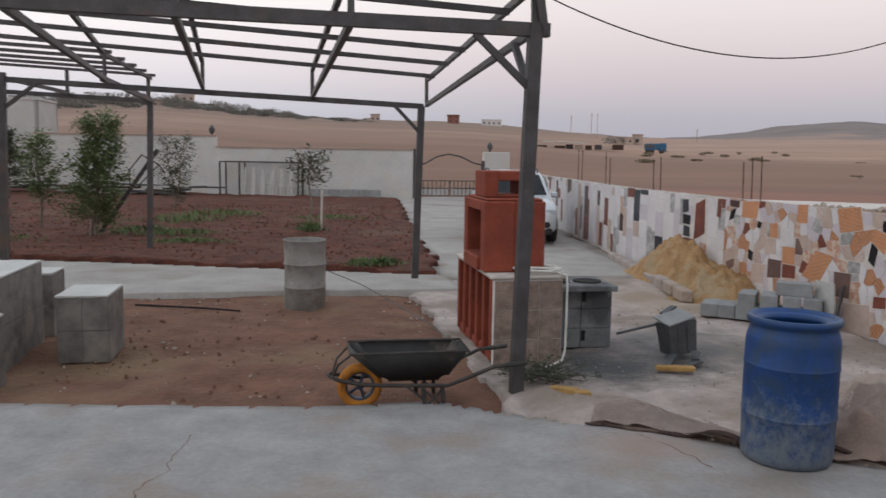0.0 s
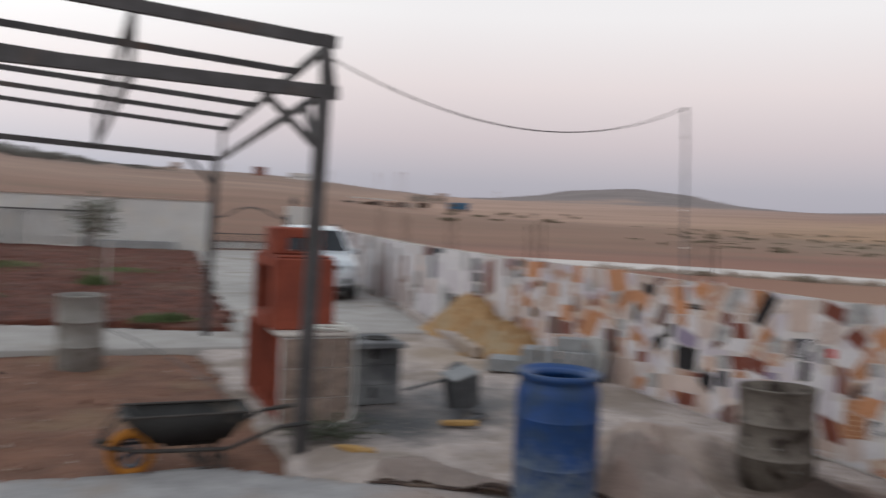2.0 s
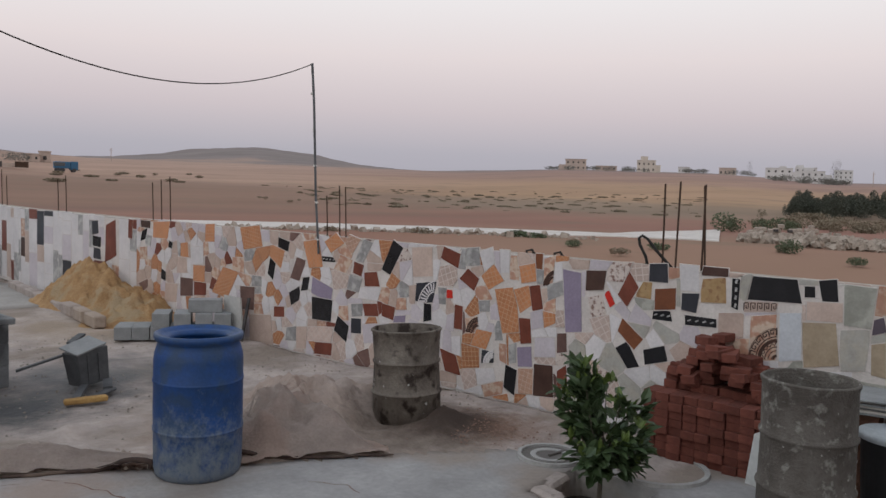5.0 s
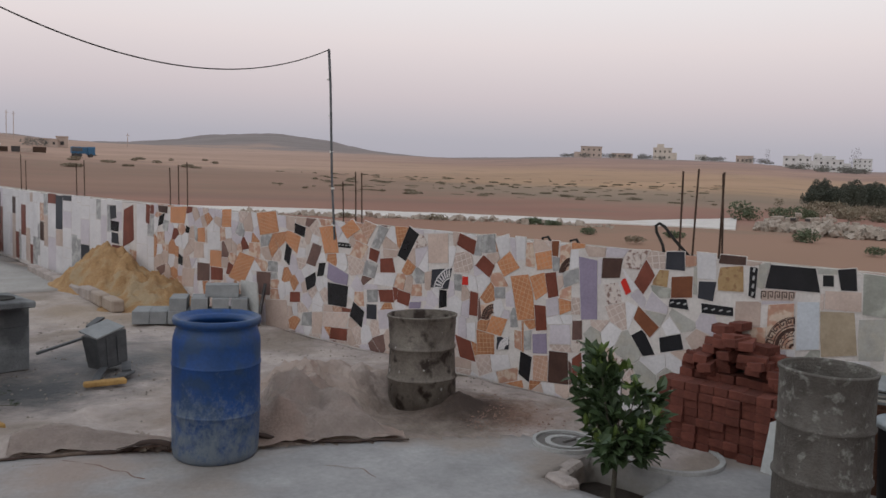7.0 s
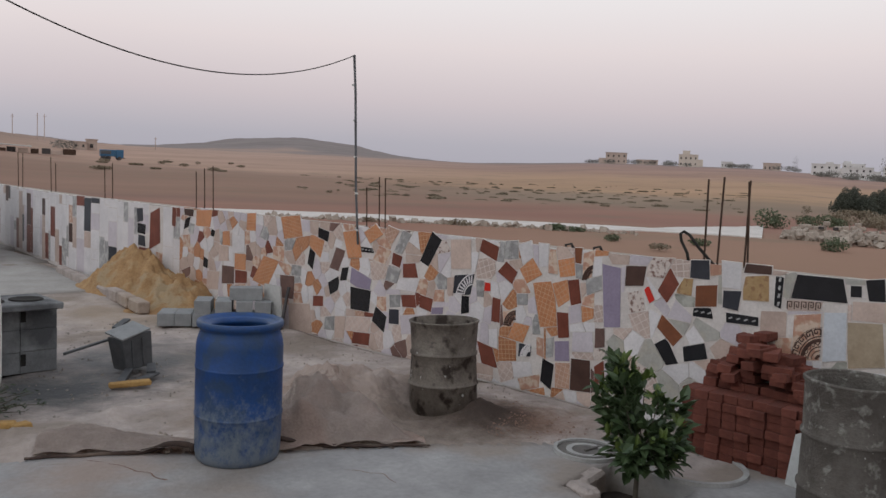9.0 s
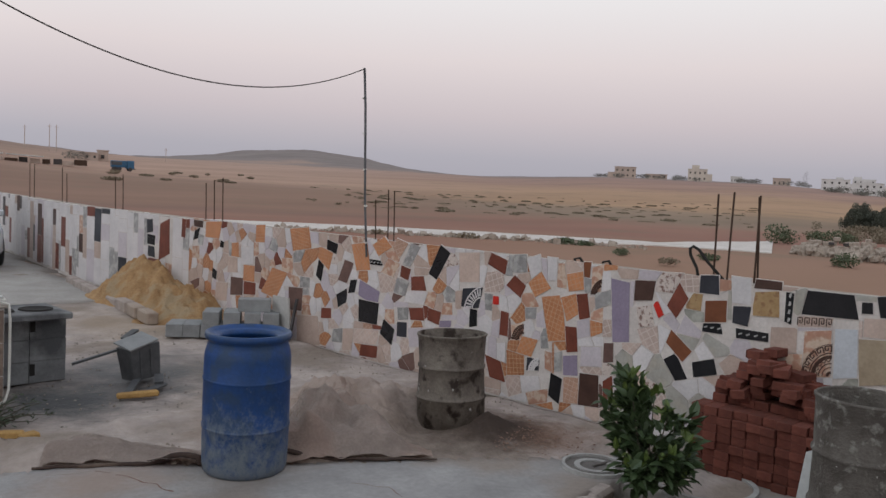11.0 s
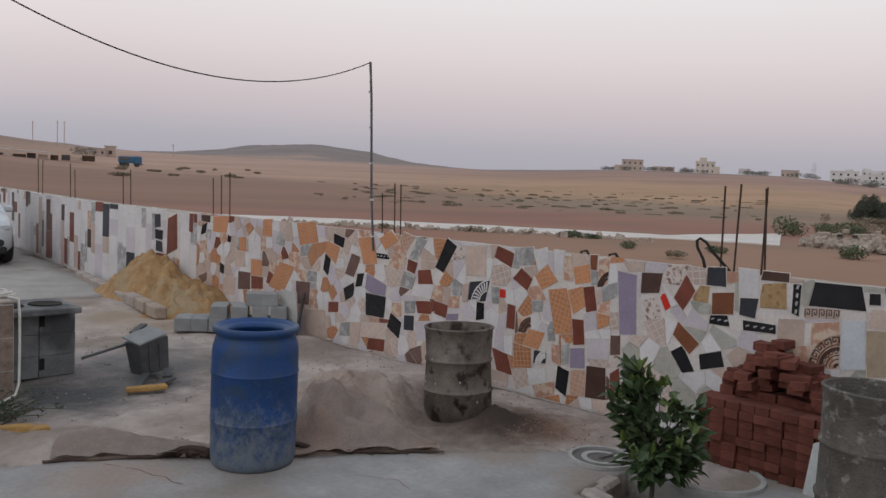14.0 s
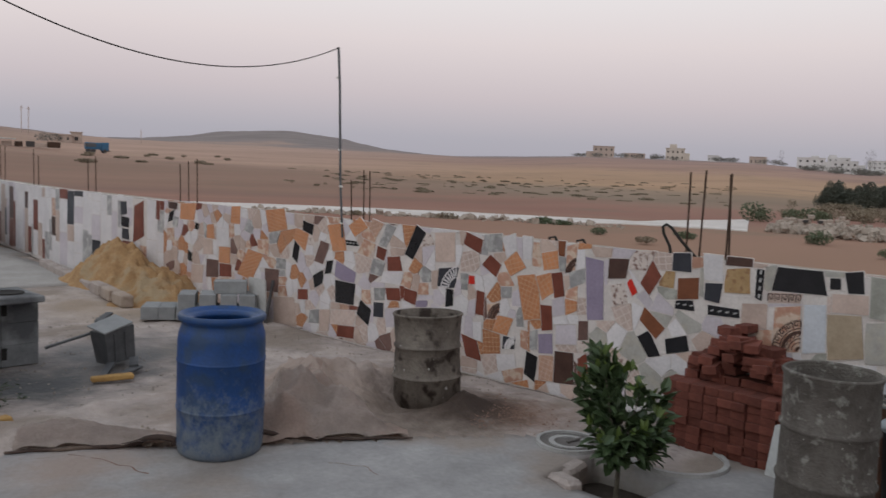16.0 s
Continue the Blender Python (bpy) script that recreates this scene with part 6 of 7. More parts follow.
pale_stone = mat("pale_stone", (0.38, 0.315, 0.265), (0.26, 0.21, 0.175), 0.9, 8, 60, 0.3)
clod = mat("red_clod", (0.155, 0.06, 0.038), (0.10, 0.04, 0.027), 0.95, 8, 40, 0.5)
make_stones("dirt_clods", 700, -5, 1.7, 6.1, 11.3, -0.085, 0.032, dirt, "crumbs of dry brown dirt", 30)
make_stones("pebbles", 180, -5, 1.7, 6.1, 11.2, -0.08, 0.035, pale_stone, "pale pebbles scattered on the dirt floor", 31)
make_stones("soil_clods", 3200, -9, 3.5, 13.2, 30, 0.06, 0.045, clod, "red clods of ploughed soil", 32, lambda a, b: b > 13.0 - 0.33 * (a - 2.2) and a < 2.2 + 0.085 * (b - 12.6))
yard_grit = mat("yard_grit", (0.30, 0.255, 0.225), (0.19, 0.16, 0.14), 0.9, 8, 60, 0.3)
make_stones("chips", 260, 1.75, 3.0, 4.9, 6.3, -0.01, 0.03, pale_stone, "pale chips of broken concrete along the slab edge", 34, lambda a, b: 0.0 < b - edge_b(a) < 0.55)
make_stones("gravel", 1300, 1.7, 6.1, 4.4, 9.8, -0.02, 0.017, yard_grit, "small gravel scattered on the yard", 33)


# ---- the country beyond the wall ----
def far(az, r, z=0.0, turn=0.0):
    x, y = r * math.sin(radians(az)), r * math.cos(radians(az))
    return pose(x, y, lift(r, az) + z, 0, 0, -az + turn)


gravel_m = mat("white_gravel_road", (0.60, 0.545, 0.515), (0.47, 0.42, 0.39), 0.95, 0.6, 6, 0.4)


def make_far_road():
    bm = bmesh.new()
    line = []
    for k in range(66):
        az = 6 + k * 0.8
        near = 37.6 + 0.5 * noise.noise((az * 0.4, 3, 0)) + 2.0 * smoothstep(az, 44, 52)
        away = 42.6 + 0.7 * noise.noise((az * 0.3, 0, 0)) + 17 * smoothstep(az, 50.5, 57) + 8 * smoothstep(az, 56, 58.5)
        if az > 58.4:
            away = near + (away - near) * (1 - smoothstep(az, 58.4, 60))
        away = max(away, near + 0.3)
        line.append([bm.verts.new((q * math.sin(radians(az)), q * math.cos(radians(az)), lift(q, az) + 0.05)) for q in (near - 0.02, *[near + (away - near) * f / 6 for f in range(7)])])
    for u, v in zip(line, line[1:]):
        for j in range(7):
            bm.faces.new((u[j], u[j + 1], v[j + 1], v[j]))
    for u in line:
        u[0].co.z -= 0.15
    tagged(part("gravel_road", bm, gravel_m), "white gravel track running past the wall", "road", kind="structure")


make_far_road()
house_ms = {"cream": mat("far_cream_stone", (0.56, 0.48, 0.42), (0.48, 0.41, 0.36), 0.9, 0.2, 3, 0.0), "white": mat("far_white_render", (0.60, 0.57, 0.56), (0.52, 0.49, 0.48), 0.9, 0.2, 3, 0.0), "sand": mat("far_sand_stone", (0.46, 0.36, 0.31), (0.38, 0.30, 0.26), 0.9, 0.2, 3, 0.0), "red": mat("far_red_block", (0.25, 0.11, 0.085), (0.19, 0.085, 0.065), 0.9, 0.2, 3, 0.0)}
dark_open = mat("dark_opening", (0.07, 0.06, 0.06), (0.05, 0.045, 0.045), 0.8, 2, 30, 0.0)


def make_house(az, r, w, h, d, tone, label, wings=(), turn=0.0, storeys=2, cols=4):
    t = thing("far_house", far(az, r, 0, turn), label, "house", "far houses")
    m = house_ms[tone]
    bm = bmesh.new()
    box(bm, 0, 0, -2, w, d, h + 2)
    part("wall", bm, m, t)
    bm = bmesh.new()
    box(bm, 0, 0, h, w + 0.5, d + 0.5, 0.35)
    part("roof", bm, m, t)
    for s in range(storeys):
        for c in range(cols):
            bm = bmesh.new()
            box(bm, -w / 2 + (c + 0.5) * w / cols, -d / 2 - 0.02, 0.9 + s * (h / storeys), w / cols * 0.3, 0.12, h / storeys * 0.36)
            part("window", bm, dark_open, t)
    for x, ww, hh in wings:
        bm = bmesh.new()
        box(bm, x, 0.5, -2, ww, d * 0.8, hh + 2)
        part("wing", bm, m, t)


make_house(48.1, 560, 14, 7, 10, "sand", "far unfinished two-storey house on the ridge", ((-9, 5, 3.5),))
make_house(52.9, 600, 13, 8, 10, "cream", "far pale stone house with a roof room", ((7, 6, 5), (-1.5, 5, 11)))
make_house(50.2, 600, 15, 3, 8, "sand", "far low farm building on the ridge", storeys=1)
make_house(55.4, 620, 8, 4, 8, "white", "far small white house on the ridge", storeys=1)
make_house(58.2, 640, 12, 5, 8, "sand", "far low house beside a cypress", storeys=1)
make_house(61.4, 520, 15, 6.5, 10, "white", "far white two-storey house", ((9, 6, 4.5), (2, 4, 8)))
make_house(63.4, 470, 12, 6, 10, "white", "far pale house with a pitched wing", ((7, 5, 4.5), (-2, 5, 8)))
make_house(63.0, 620, 14, 9, 10, "white", "far white apartment house", ((-4, 5, 11),), storeys=3)
make_house(65.2, 640, 12, 9, 10, "white", "far white block of flats", storeys=3)
make_house(-5.8, 480, 5.5, 4, 6, "sand", "far small house on the ridge", ((-3.5, 3, 2),), storeys=1, cols=2)
make_house(-0.3, 480, 7, 4.6, 7, "red", "far red-roofed house on the ridge", storeys=2, cols=2)
make_house(2.4, 500, 12, 3.4, 8, "white", "far long low house on the ridge", storeys=1)
make_house(11.8, 330, 5, 2.6, 5, "sand", "far small hut beside the track", storeys=1, cols=2)
make_house(12.5, 335, 4, 3.8, 4, "sand", "far small block hut beside the track", storeys=1, cols=1)
rng = random.Random(77)
for k in range(9):
    make_house(-30 + k * 1.4 + rng.uniform(-0.2, 0.2), rng.uniform(560, 640), rng.uniform(8, 16), rng.uniform(4, 9), 9, rng.choice(("white", "sand", "sand")), "far pale house in the hillside town", storeys=2, cols=3)


def make_tents():
    t = thing("far_sheds", far(8.6, 235), "far low sheds and animal pens with pale sheet roofs", "sheds")
    r = random.Random(6)
    for k in range(9):
        x = -11 + k * 2.7
        bm = bmesh.new()
        box(bm, x, r.uniform(-2, 2), 0, r.uniform(1.5, 3.4), 2.5, r.uniform(0.7, 1.6))
        part("shed", bm, (dark_open, house_ms["sand"], rebar_m)[k % 3], t)
    for x, w in ((-2.5, 8.5), (-9, 3)):
        bm = bmesh.new()
        box(bm, x, 0, 1.7, w, 4.0, 0.25, Matrix.Rotation(radians(2), 4, "Y"))
        part("sheet_roof", bm, house_ms["white"], t)


make_tents()


def make_truck():
    t = thing("far_truck", far(13.72, 235, 0, 10), "far blue lorry with a pale tank body, parked", "lorry")
    blue = mat("faded_blue_paint", (0.04, 0.12, 0.22), (0.03, 0.09, 0.17), 0.5, 3, 30, 0.05)
    for name, x, w, z, h, m in (("cab", 1.9, 1.9, 0.6, 2.2, blue), ("cargo_body", -1.0, 3.8, 0.9, 1.8, blue), ("tank_panel", -1.6, 2.6, 1.5, 1.0, grey_metal)):
        bm = bmesh.new()
        box(bm, x, -0.1 if name == "tank_panel" else 0, z, w, 2.3, h, bevel=0.12)
        part(name, bm, m, t)
    for x in (1.8, -0.9, -2.1):
        for y in (-1.1, 1.1):
            bm = bmesh.new()
            lathe(bm, [(0, -0.15), (0.5, -0.15), (0.5, 0.15), (0, 0.15)], 16)
            bmesh.ops.transform(bm, matrix=Matrix.Translation((x, y, 0.5)) @ Matrix.Rotation(radians(90), 4, "X"), verts=bm.verts)
            part("wheel", bm, dark_open, t)


make_truck()
for az, r, h in ((7.95, 420, 10.5), (9.35, 420, 12.5), (9.75, 420, 12.5), (16.4, 420, 6.5), (4.6, 430, 8), (66.9, 420, 7), (-2.6, 430, 6)):
    t_pole = thing("far_pole", far(az, r), "far thin utility pole on the ridge", "utility pole", "far poles")
    bm = bmesh.new()
    bar(bm, (0, 0, -1), (0, 0, h), 0.22)
    bar(bm, (-0.8, 0, h - 1), (0.8, 0, h - 1), 0.14)
    # masts take the pale sand tone to imitate haze
    part("mast", bm, house_ms["sand"], t_pole)


def clump(bm, c, w, h, count, leaf, rng, taper=0.0):
    """A cloud of small leaf faces; taper draws it to a point at the top."""
    for _ in range(count):
        v = Vector((rng.gauss(0, 1), rng.gauss(0, 1), rng.gauss(0, 1))).normalized() * rng.random() ** 0.4
        w2 = w * (1 - taper * (0.5 + 0.45 * v.z)) * (1 + 0.4 * taper)
        p = c + Vector((v.x * w2, v.y * w2, h * 0.55 + v.z * h * 0.5))
        d, e = Vector((rng.gauss(0, 1), rng.gauss(0, 1), rng.gauss(0, 1))).normalized() * leaf, Vector((rng.gauss(0, 1), rng.gauss(0, 1), rng.gauss(0, 1))).normalized() * leaf * 0.7
        bm.faces.new([bm.verts.new(p + x) for x in (-d, e, d, -e)])


def make_woods(name, items, material, label, leaf, seed, count=170, taper=0.0):
    r = random.Random(seed)
    bm = bmesh.new()
    for az, dist, w, h in items:
        x, y = dist * math.sin(radians(az)), dist * math.cos(radians(az))
        clump(bm, Vector((x, y, lift(dist, az) - 0.1)), w, h, count, leaf * w, r, taper)
    tagged(part(name, bm, material), label, "trees", kind="stuff")


# lightened grey-green: the haze before the grove is in its colour
pine_m = leaf_mat("pine_hazy_green", (0.085, 0.09, 0.07), (0.058, 0.062, 0.048), 0.9)
scrub_m = leaf_mat("scrub_green", (0.225, 0.175, 0.125), (0.165, 0.135, 0.095), 0.9)
# paled green, with the haze of the distance mixed into the colour
far_leaf = leaf_mat("far_hazy_green", (0.19, 0.18, 0.16), (0.14, 0.132, 0.118), 0.95)
r = random.Random(12)
make_woods("pine_grove", [(62.6 + 0.22 * k + r.uniform(-0.15, 0.15), r.uniform(112, 135), r.uniform(1.0, 1.7), r.uniform(2.4, 3.8)) for k in range(42)] + [(61.9, 118, 0.4, 1.7), (62.3, 121, 0.9, 1.6)], pine_m, "dark grove of pine trees beyond the rubble", 0.075, 1, 1700, 0.62)
green_scrub = leaf_mat("green_scrub", (0.105, 0.125, 0.07), (0.07, 0.085, 0.05), 0.9)
make_woods("green_shrubs", [(58.2, 62, 1.0, 1.5), (58.9, 63, 0.8, 1.1), (60.6, 70, 0.9, 1.0), (61.6, 72, 0.9, 1.2), (62.4, 74, 0.8, 0.9), (62.4, 34, 0.5, 0.6), (62.0, 34.2, 0.32, 0.42), (66.4, 30, 0.36, 0.3), (44.3, 36.4, 0.6, 0.36), (45.6, 36.2, 0.55, 0.3), (54.1, 32.5, 0.45, 0.3), (48.3, 32, 0.35, 0.3)], green_scrub, "dull green shrubs beside the gravel track", 0.10, 8, 420)
make_woods("roadside_shrubs", [(37.5, 36.6, 0.6, 0.35), (31, 36.2, 0.5, 0.3), (51.5, 29, 0.4, 0.25)]
           + [(r.uniform(26, 57), r.uniform(98, 190), r.uniform(0.25, 1.1) ** 1.8, r.uniform(0.12, 0.4)) for _ in range(240)] + [(r.uniform(60, 68), r.uniform(75, 110), r.uniform(0.6, 1.4), r.uniform(0.6, 1.2)) for _ in range(24)]
           + [(r.uniform(12, 22), r.uniform(150, 260), r.uniform(0.8, 2.2), r.uniform(0.5, 0.9)) for _ in range(14)], scrub_m, "grey-green scrub scattered over the fields", 0.11, 2, 260)
make_woods("hillside_trees", [(az, r.uniform(440, 640), r.uniform(2.0, 7.5), (1.5 + 7.0 * r.random() ** 1.5) * (1 - smoothstep(az, -19, -7) * 0.85)) for az in [-31 + 25 * r.random() ** 1.2 for _ in range(230)]] + [(r.uniform(46, 60), r.uniform(540, 600), r.uniform(2, 5), r.uniform(2, 4)) for _ in range(22)] + [(r.uniform(60.5, 66), r.uniform(440, 465), r.uniform(2, 5), r.uniform(1.5, 4)) for _ in range(12)] + [(59.6, 600, 2.0, 11), (64.8, 460, 3, 13), (10.6, 320, 3, 3), (11.2, 325, 3, 3)],
           far_leaf, "dark far trees among the hillside houses", 0.085, 3, 260)


def make_rubble():
    t = thing("ruined_stone_wall", far(62.0, 47, 0, 4), "low ruined stone wall of pale rough blocks", "ruin")
    rr = random.Random(9)
    for k in range(4):
        for j in range(10):
            if k == 3 and rr.random() < 0.75 or k == 2 and rr.random() < 0.2:
                continue
            bm = bmesh.new()
            box(bm, -1.75 + j * 0.36 + rr.uniform(-0.06, 0.06) + 0.16 * (k % 2), rr.uniform(-0.08, 0.08), -0.15 + k * 0.24, rr.uniform(0.30, 0.40), 0.5, rr.uniform(0.22, 0.28), Matrix.Rotation(rr.uniform(-0.04, 0.04), 4, "Y"), bevel=0.05)
            part("stone", bm, pale_stone, t)
    # solid dark boxes on the stones, coloured as the shade of two gaps
    for x in (-0.45, 0.25):
        bm = bmesh.new()
        box(bm, x, -0.28, 0.40, 0.26, 0.1, 0.13)
        part("gap", bm, dark_open, t)
    verts_bm = bmesh.new()

    def stone(az, dist, s, up):
        c = Vector((dist * math.sin(radians(az)), dist * math.cos(radians(az)), lift(dist, az) + up))
        turn = Euler((rr.uniform(0, 6), rr.uniform(0, 6), rr.uniform(0, 6))).to_matrix()
        v = [verts_bm.verts.new(c + turn @ Vector((x * s * rr.uniform(0.6, 1.1), y * s * rr.uniform(0.5, 1.0), z * s * rr.uniform(0.4, 0.8)))) for x in (-1, 1) for y in (-1, 1) for z in (-1, 1)]
        for f in ((0, 1, 3, 2), (4, 6, 7, 5), (0, 4, 5, 1), (2, 3, 7, 6), (0, 2, 6, 4), (1, 5, 7, 3)):
            verts_bm.faces.new([v[i] for i in f])

    for k in range(700):
        az = rr.uniform(59.2, 69)
        pile = 0.25 + 0.75 * math.exp(-((az - 64.5) / 2.2) ** 2) + 0.5 * math.exp(-((az - 60.1) / 0.6) ** 2)
        s = 0.06 + 0.17 * rr.random() ** 2
        stone(az, rr.uniform(40, 46.5) - 2.5 * (az > 62), s, s * 0.3 + 0.42 * pile * rr.random() ** 1.6)
    for k in range(260):
        az = rr.uniform(24, 50)
        s = 0.04 + 0.15 * rr.random() ** 3
        stone(az, 36.9 + rr.gauss(0, 0.5), s, s * 0.3)
    tagged(part("rubble", verts_bm, pale_stone), "heap of pale broken stone rubble", "rubble", kind="stuff")


make_rubble()


# ---- broken-tile cladding of the east wall ----
TILE_MATS = {
    "white": mat("tile_white", (0.68, 0.635, 0.64), (0.585, 0.545, 0.555), 0.35, 3, 50, 0.05, vary=0.07),
    "pale": mat("tile_pale_lilac", (0.56, 0.50, 0.535), (0.49, 0.43, 0.465), 0.35, 3, 50, 0.05, vary=0.07),
    "cream": mat("tile_cream", (0.55, 0.42, 0.365), (0.46, 0.345, 0.295), 0.4, 6, 50, 0.05, vary=0.10),
    "peach": mat("tile_peach", (0.49, 0.275, 0.20), (0.42, 0.22, 0.155), 0.4, 9, 50, 0.05, third=(0.58, 0.44, 0.35), third_at=0.52, coarse=14, vary=0.12),
    "grey": mat("tile_grey", (0.34, 0.325, 0.325), (0.25, 0.235, 0.235), 0.4, 8, 50, 0.05, third=(0.45, 0.43, 0.42), third_at=0.55, coarse=12, vary=0.15),
    "brown": mat("tile_red_brown", (0.20, 0.06, 0.04), (0.145, 0.042, 0.028), 0.35, 6, 50, 0.05, vary=0.15),
    "umber": mat("tile_umber", (0.085, 0.045, 0.036), (0.06, 0.032, 0.026), 0.35, 6, 50, 0.05, vary=0.1),
    "terracotta": mat("tile_terracotta", (0.21, 0.075, 0.035), (0.16, 0.055, 0.027), 0.4, 6, 50, 0.05, vary=0.1),
    "black": mat("tile_black", (0.018, 0.017, 0.02), (0.012, 0.012, 0.014), 0.25, 6, 50, 0.03, spec=0.4),
    "charcoal": mat("tile_charcoal", (0.045, 0.045, 0.055), (0.032, 0.032, 0.04), 0.3, 6, 50, 0.03),
    "lilac": mat("tile_lilac", (0.29, 0.235, 0.32), (0.245, 0.20, 0.275), 0.35, 4, 50, 0.05, vary=0.06),
    "red": mat("tile_red", (0.62, 0.035, 0.025), (0.5, 0.03, 0.02), 0.3, 4, 50, 0.03),
    "ochre": mat("tile_ochre", (0.43, 0.285, 0.15), (0.34, 0.21, 0.10), 0.4, 10, 50, 0.05, third=(0.27, 0.15, 0.075), third_at=0.58, coarse=20),
    "travertine": mat("tile_travertine", (0.41, 0.32, 0.23), (0.31, 0.235, 0.165), 0.5, 6, 50, 0.1),
    "speckled": mat("tile_speckled", (0.62, 0.53, 0.49), (0.55, 0.46, 0.42), 0.4, 6, 50, 0.05, third=(0.22, 0.13, 0.11), third_at=0.58, coarse=34),
}


def add_grid(name, colour, line, cell, vary):
    """A printed tile of small squares with pale lines, turned differently on each piece."""
    m = mat(name, colour, tuple(c * 0.8 for c in colour), 0.4, 9, 50, 0.05, vary=vary)
    n, l = m.node_tree.nodes, m.node_tree.links
    bsdf = n["Principled BSDF"]
    was = bsdf.inputs["Base Color"].links[0].from_socket
    tc = n.new("ShaderNodeTexCoord")
    sep = n.new("ShaderNodeSeparateXYZ")
    l.new(tc.outputs["Object"], sep.inputs[0])
    flat = n.new("ShaderNodeCombineXYZ")
    l.new(sep.outputs["Y"], flat.inputs["X"])
    l.new(sep.outputs["Z"], flat.inputs["Y"])
    oi, geo = n.new("ShaderNodeObjectInfo"), n.new("ShaderNodeNewGeometry")
    add = n.new("ShaderNodeMath")
    l.new(oi.outputs["Random"], add.inputs[0])
    l.new(geo.outputs["Random Per Island"], add.inputs[1])
    mul = n.new("ShaderNodeMath")
    mul.operation = "MULTIPLY"
    mul.inputs[1].default_value = 9.0
    l.new(add.outputs[0], mul.inputs[0])
    rot = n.new("ShaderNodeVectorRotate")
    rot.rotation_type = "Z_AXIS"
    l.new(flat.outputs[0], rot.inputs["Vector"])
    l.new(mul.outputs[0], rot.inputs["Angle"])
    br = n.new("ShaderNodeTexBrick")
    br.offset = 0.0
    br.inputs["Color1"].default_value, br.inputs["Color2"].default_value, br.inputs["Mortar"].default_value = (0.16, 0.16, 0.16, 1), (0, 0, 0, 1), (1, 1, 1, 1)
    br.inputs["Scale"].default_value, br.inputs["Mortar Size"].default_value = 1.0, cell * 0.07
    br.inputs["Brick Width"].default_value, br.inputs["Row Height"].default_value = cell, cell
    l.new(rot.outputs[0], br.inputs["Vector"])
    mx = n.new("ShaderNodeMix")
    mx.data_type = "RGBA"
    l.new(br.outputs["Color"], mx.inputs["Factor"])
    l.new(was, mx.inputs["A"])
    mx.inputs["B"].default_value = (*line, 1)
    l.new(mx.outputs["Result"], bsdf.inputs["Base Color"])
    return m


TILE_MATS.update({
    "orange": add_grid("tile_orange_print", (0.50, 0.205, 0.095), (0.53, 0.30, 0.185), 0.044, 0.22),
    "gridpale": add_grid("tile_cream_print", (0.54, 0.41, 0.36), (0.60, 0.50, 0.46), 0.06, 0.10),
    "gridpeach": add_grid("tile_peach_print", (0.50, 0.29, 0.21), (0.56, 0.40, 0.32), 0.045, 0.14),
    "mauve": mat("tile_mauve_brown", (0.17, 0.098, 0.085), (0.12, 0.068, 0.058), 0.4, 6, 50, 0.05, vary=0.2),
    "marble": mat("tile_grey_green_marble", (0.32, 0.31, 0.275), (0.25, 0.24, 0.21), 0.35, 5, 50, 0.05, third=(0.42, 0.40, 0.36), third_at=0.55, coarse=6),
    "marblepale": mat("tile_pale_marble", (0.44, 0.415, 0.385), (0.34, 0.315, 0.285), 0.35, 5, 50, 0.05, third=(0.42, 0.38, 0.33), third_at=0.58, coarse=9),
    "bluewhite": mat("tile_blue_white", (0.55, 0.56, 0.60), (0.50, 0.51, 0.55), 0.3, 3, 50, 0.03),
    "purple": mat("tile_dull_purple", (0.125, 0.095, 0.12), (0.09, 0.07, 0.088), 0.4, 5, 50, 0.05),
})
grout = mat("pale_grout", (0.66, 0.60, 0.575), (0.54, 0.48, 0.455), 0.9, 4.0, 50, 0.5)
wall_rng = random.Random(42)
MARKED = []
LOOSE = {}


def wall_point(s, z, out):
    """s metres along the wall, height z, standing out from its face."""
    return Vector((wall_a(s) - out, s, z))


def tile_mesh(poly, out):
    """A thin plate of the given outline (along, up)."""
    bm = bmesh.new()
    front = [bm.verts.new(wall_point(s, z, out)) for s, z in poly]
    back = [bm.verts.new(wall_point(s, z, -0.004)) for s, z in poly]
    bm.faces.new(front)
    for k in range(len(poly)):
        bm.faces.new((front[k], front[(k + 1) % len(poly)], back[(k + 1) % len(poly)], back[k]))
    return bm


def hang(poly, kind, out, name="tile"):
    part(name, tile_mesh(poly, out), TILE_MATS[kind], tiled_wall)


def add_loose(poly, kind, out):
    verts, faces = LOOSE.setdefault(kind, ([], []))
    n0, n = len(verts), len(poly)
    verts.extend(tuple(wall_point(s, z, out)) for s, z in poly)
    verts.extend(tuple(wall_point(s, z, -0.004)) for s, z in poly)
    faces.append([n0 + k for k in range(n)])
    for k in range(n):
        faces.append([n0 + k, n0 + (k + 1) % n, n0 + n + (k + 1) % n, n0 + n + k])


def clip(poly, px, pz, nx, nz):
    """Keeps the side of the line through (px, pz) that the normal points away from."""
    out = []
    for k in range(len(poly)):
        p, q = poly[k], poly[(k + 1) % len(poly)]
        dp, dq = (p[0] - px) * nx + (p[1] - pz) * nz, (q[0] - px) * nx + (q[1] - pz) * nz
        if dp <= 0:
            out.append(p)
        if (dp < 0 < dq) or (dq < 0 < dp):
            f = dp / (dp - dq)
            out.append((p[0] + (q[0] - p[0]) * f, p[1] + (q[1] - p[1]) * f))
    return out


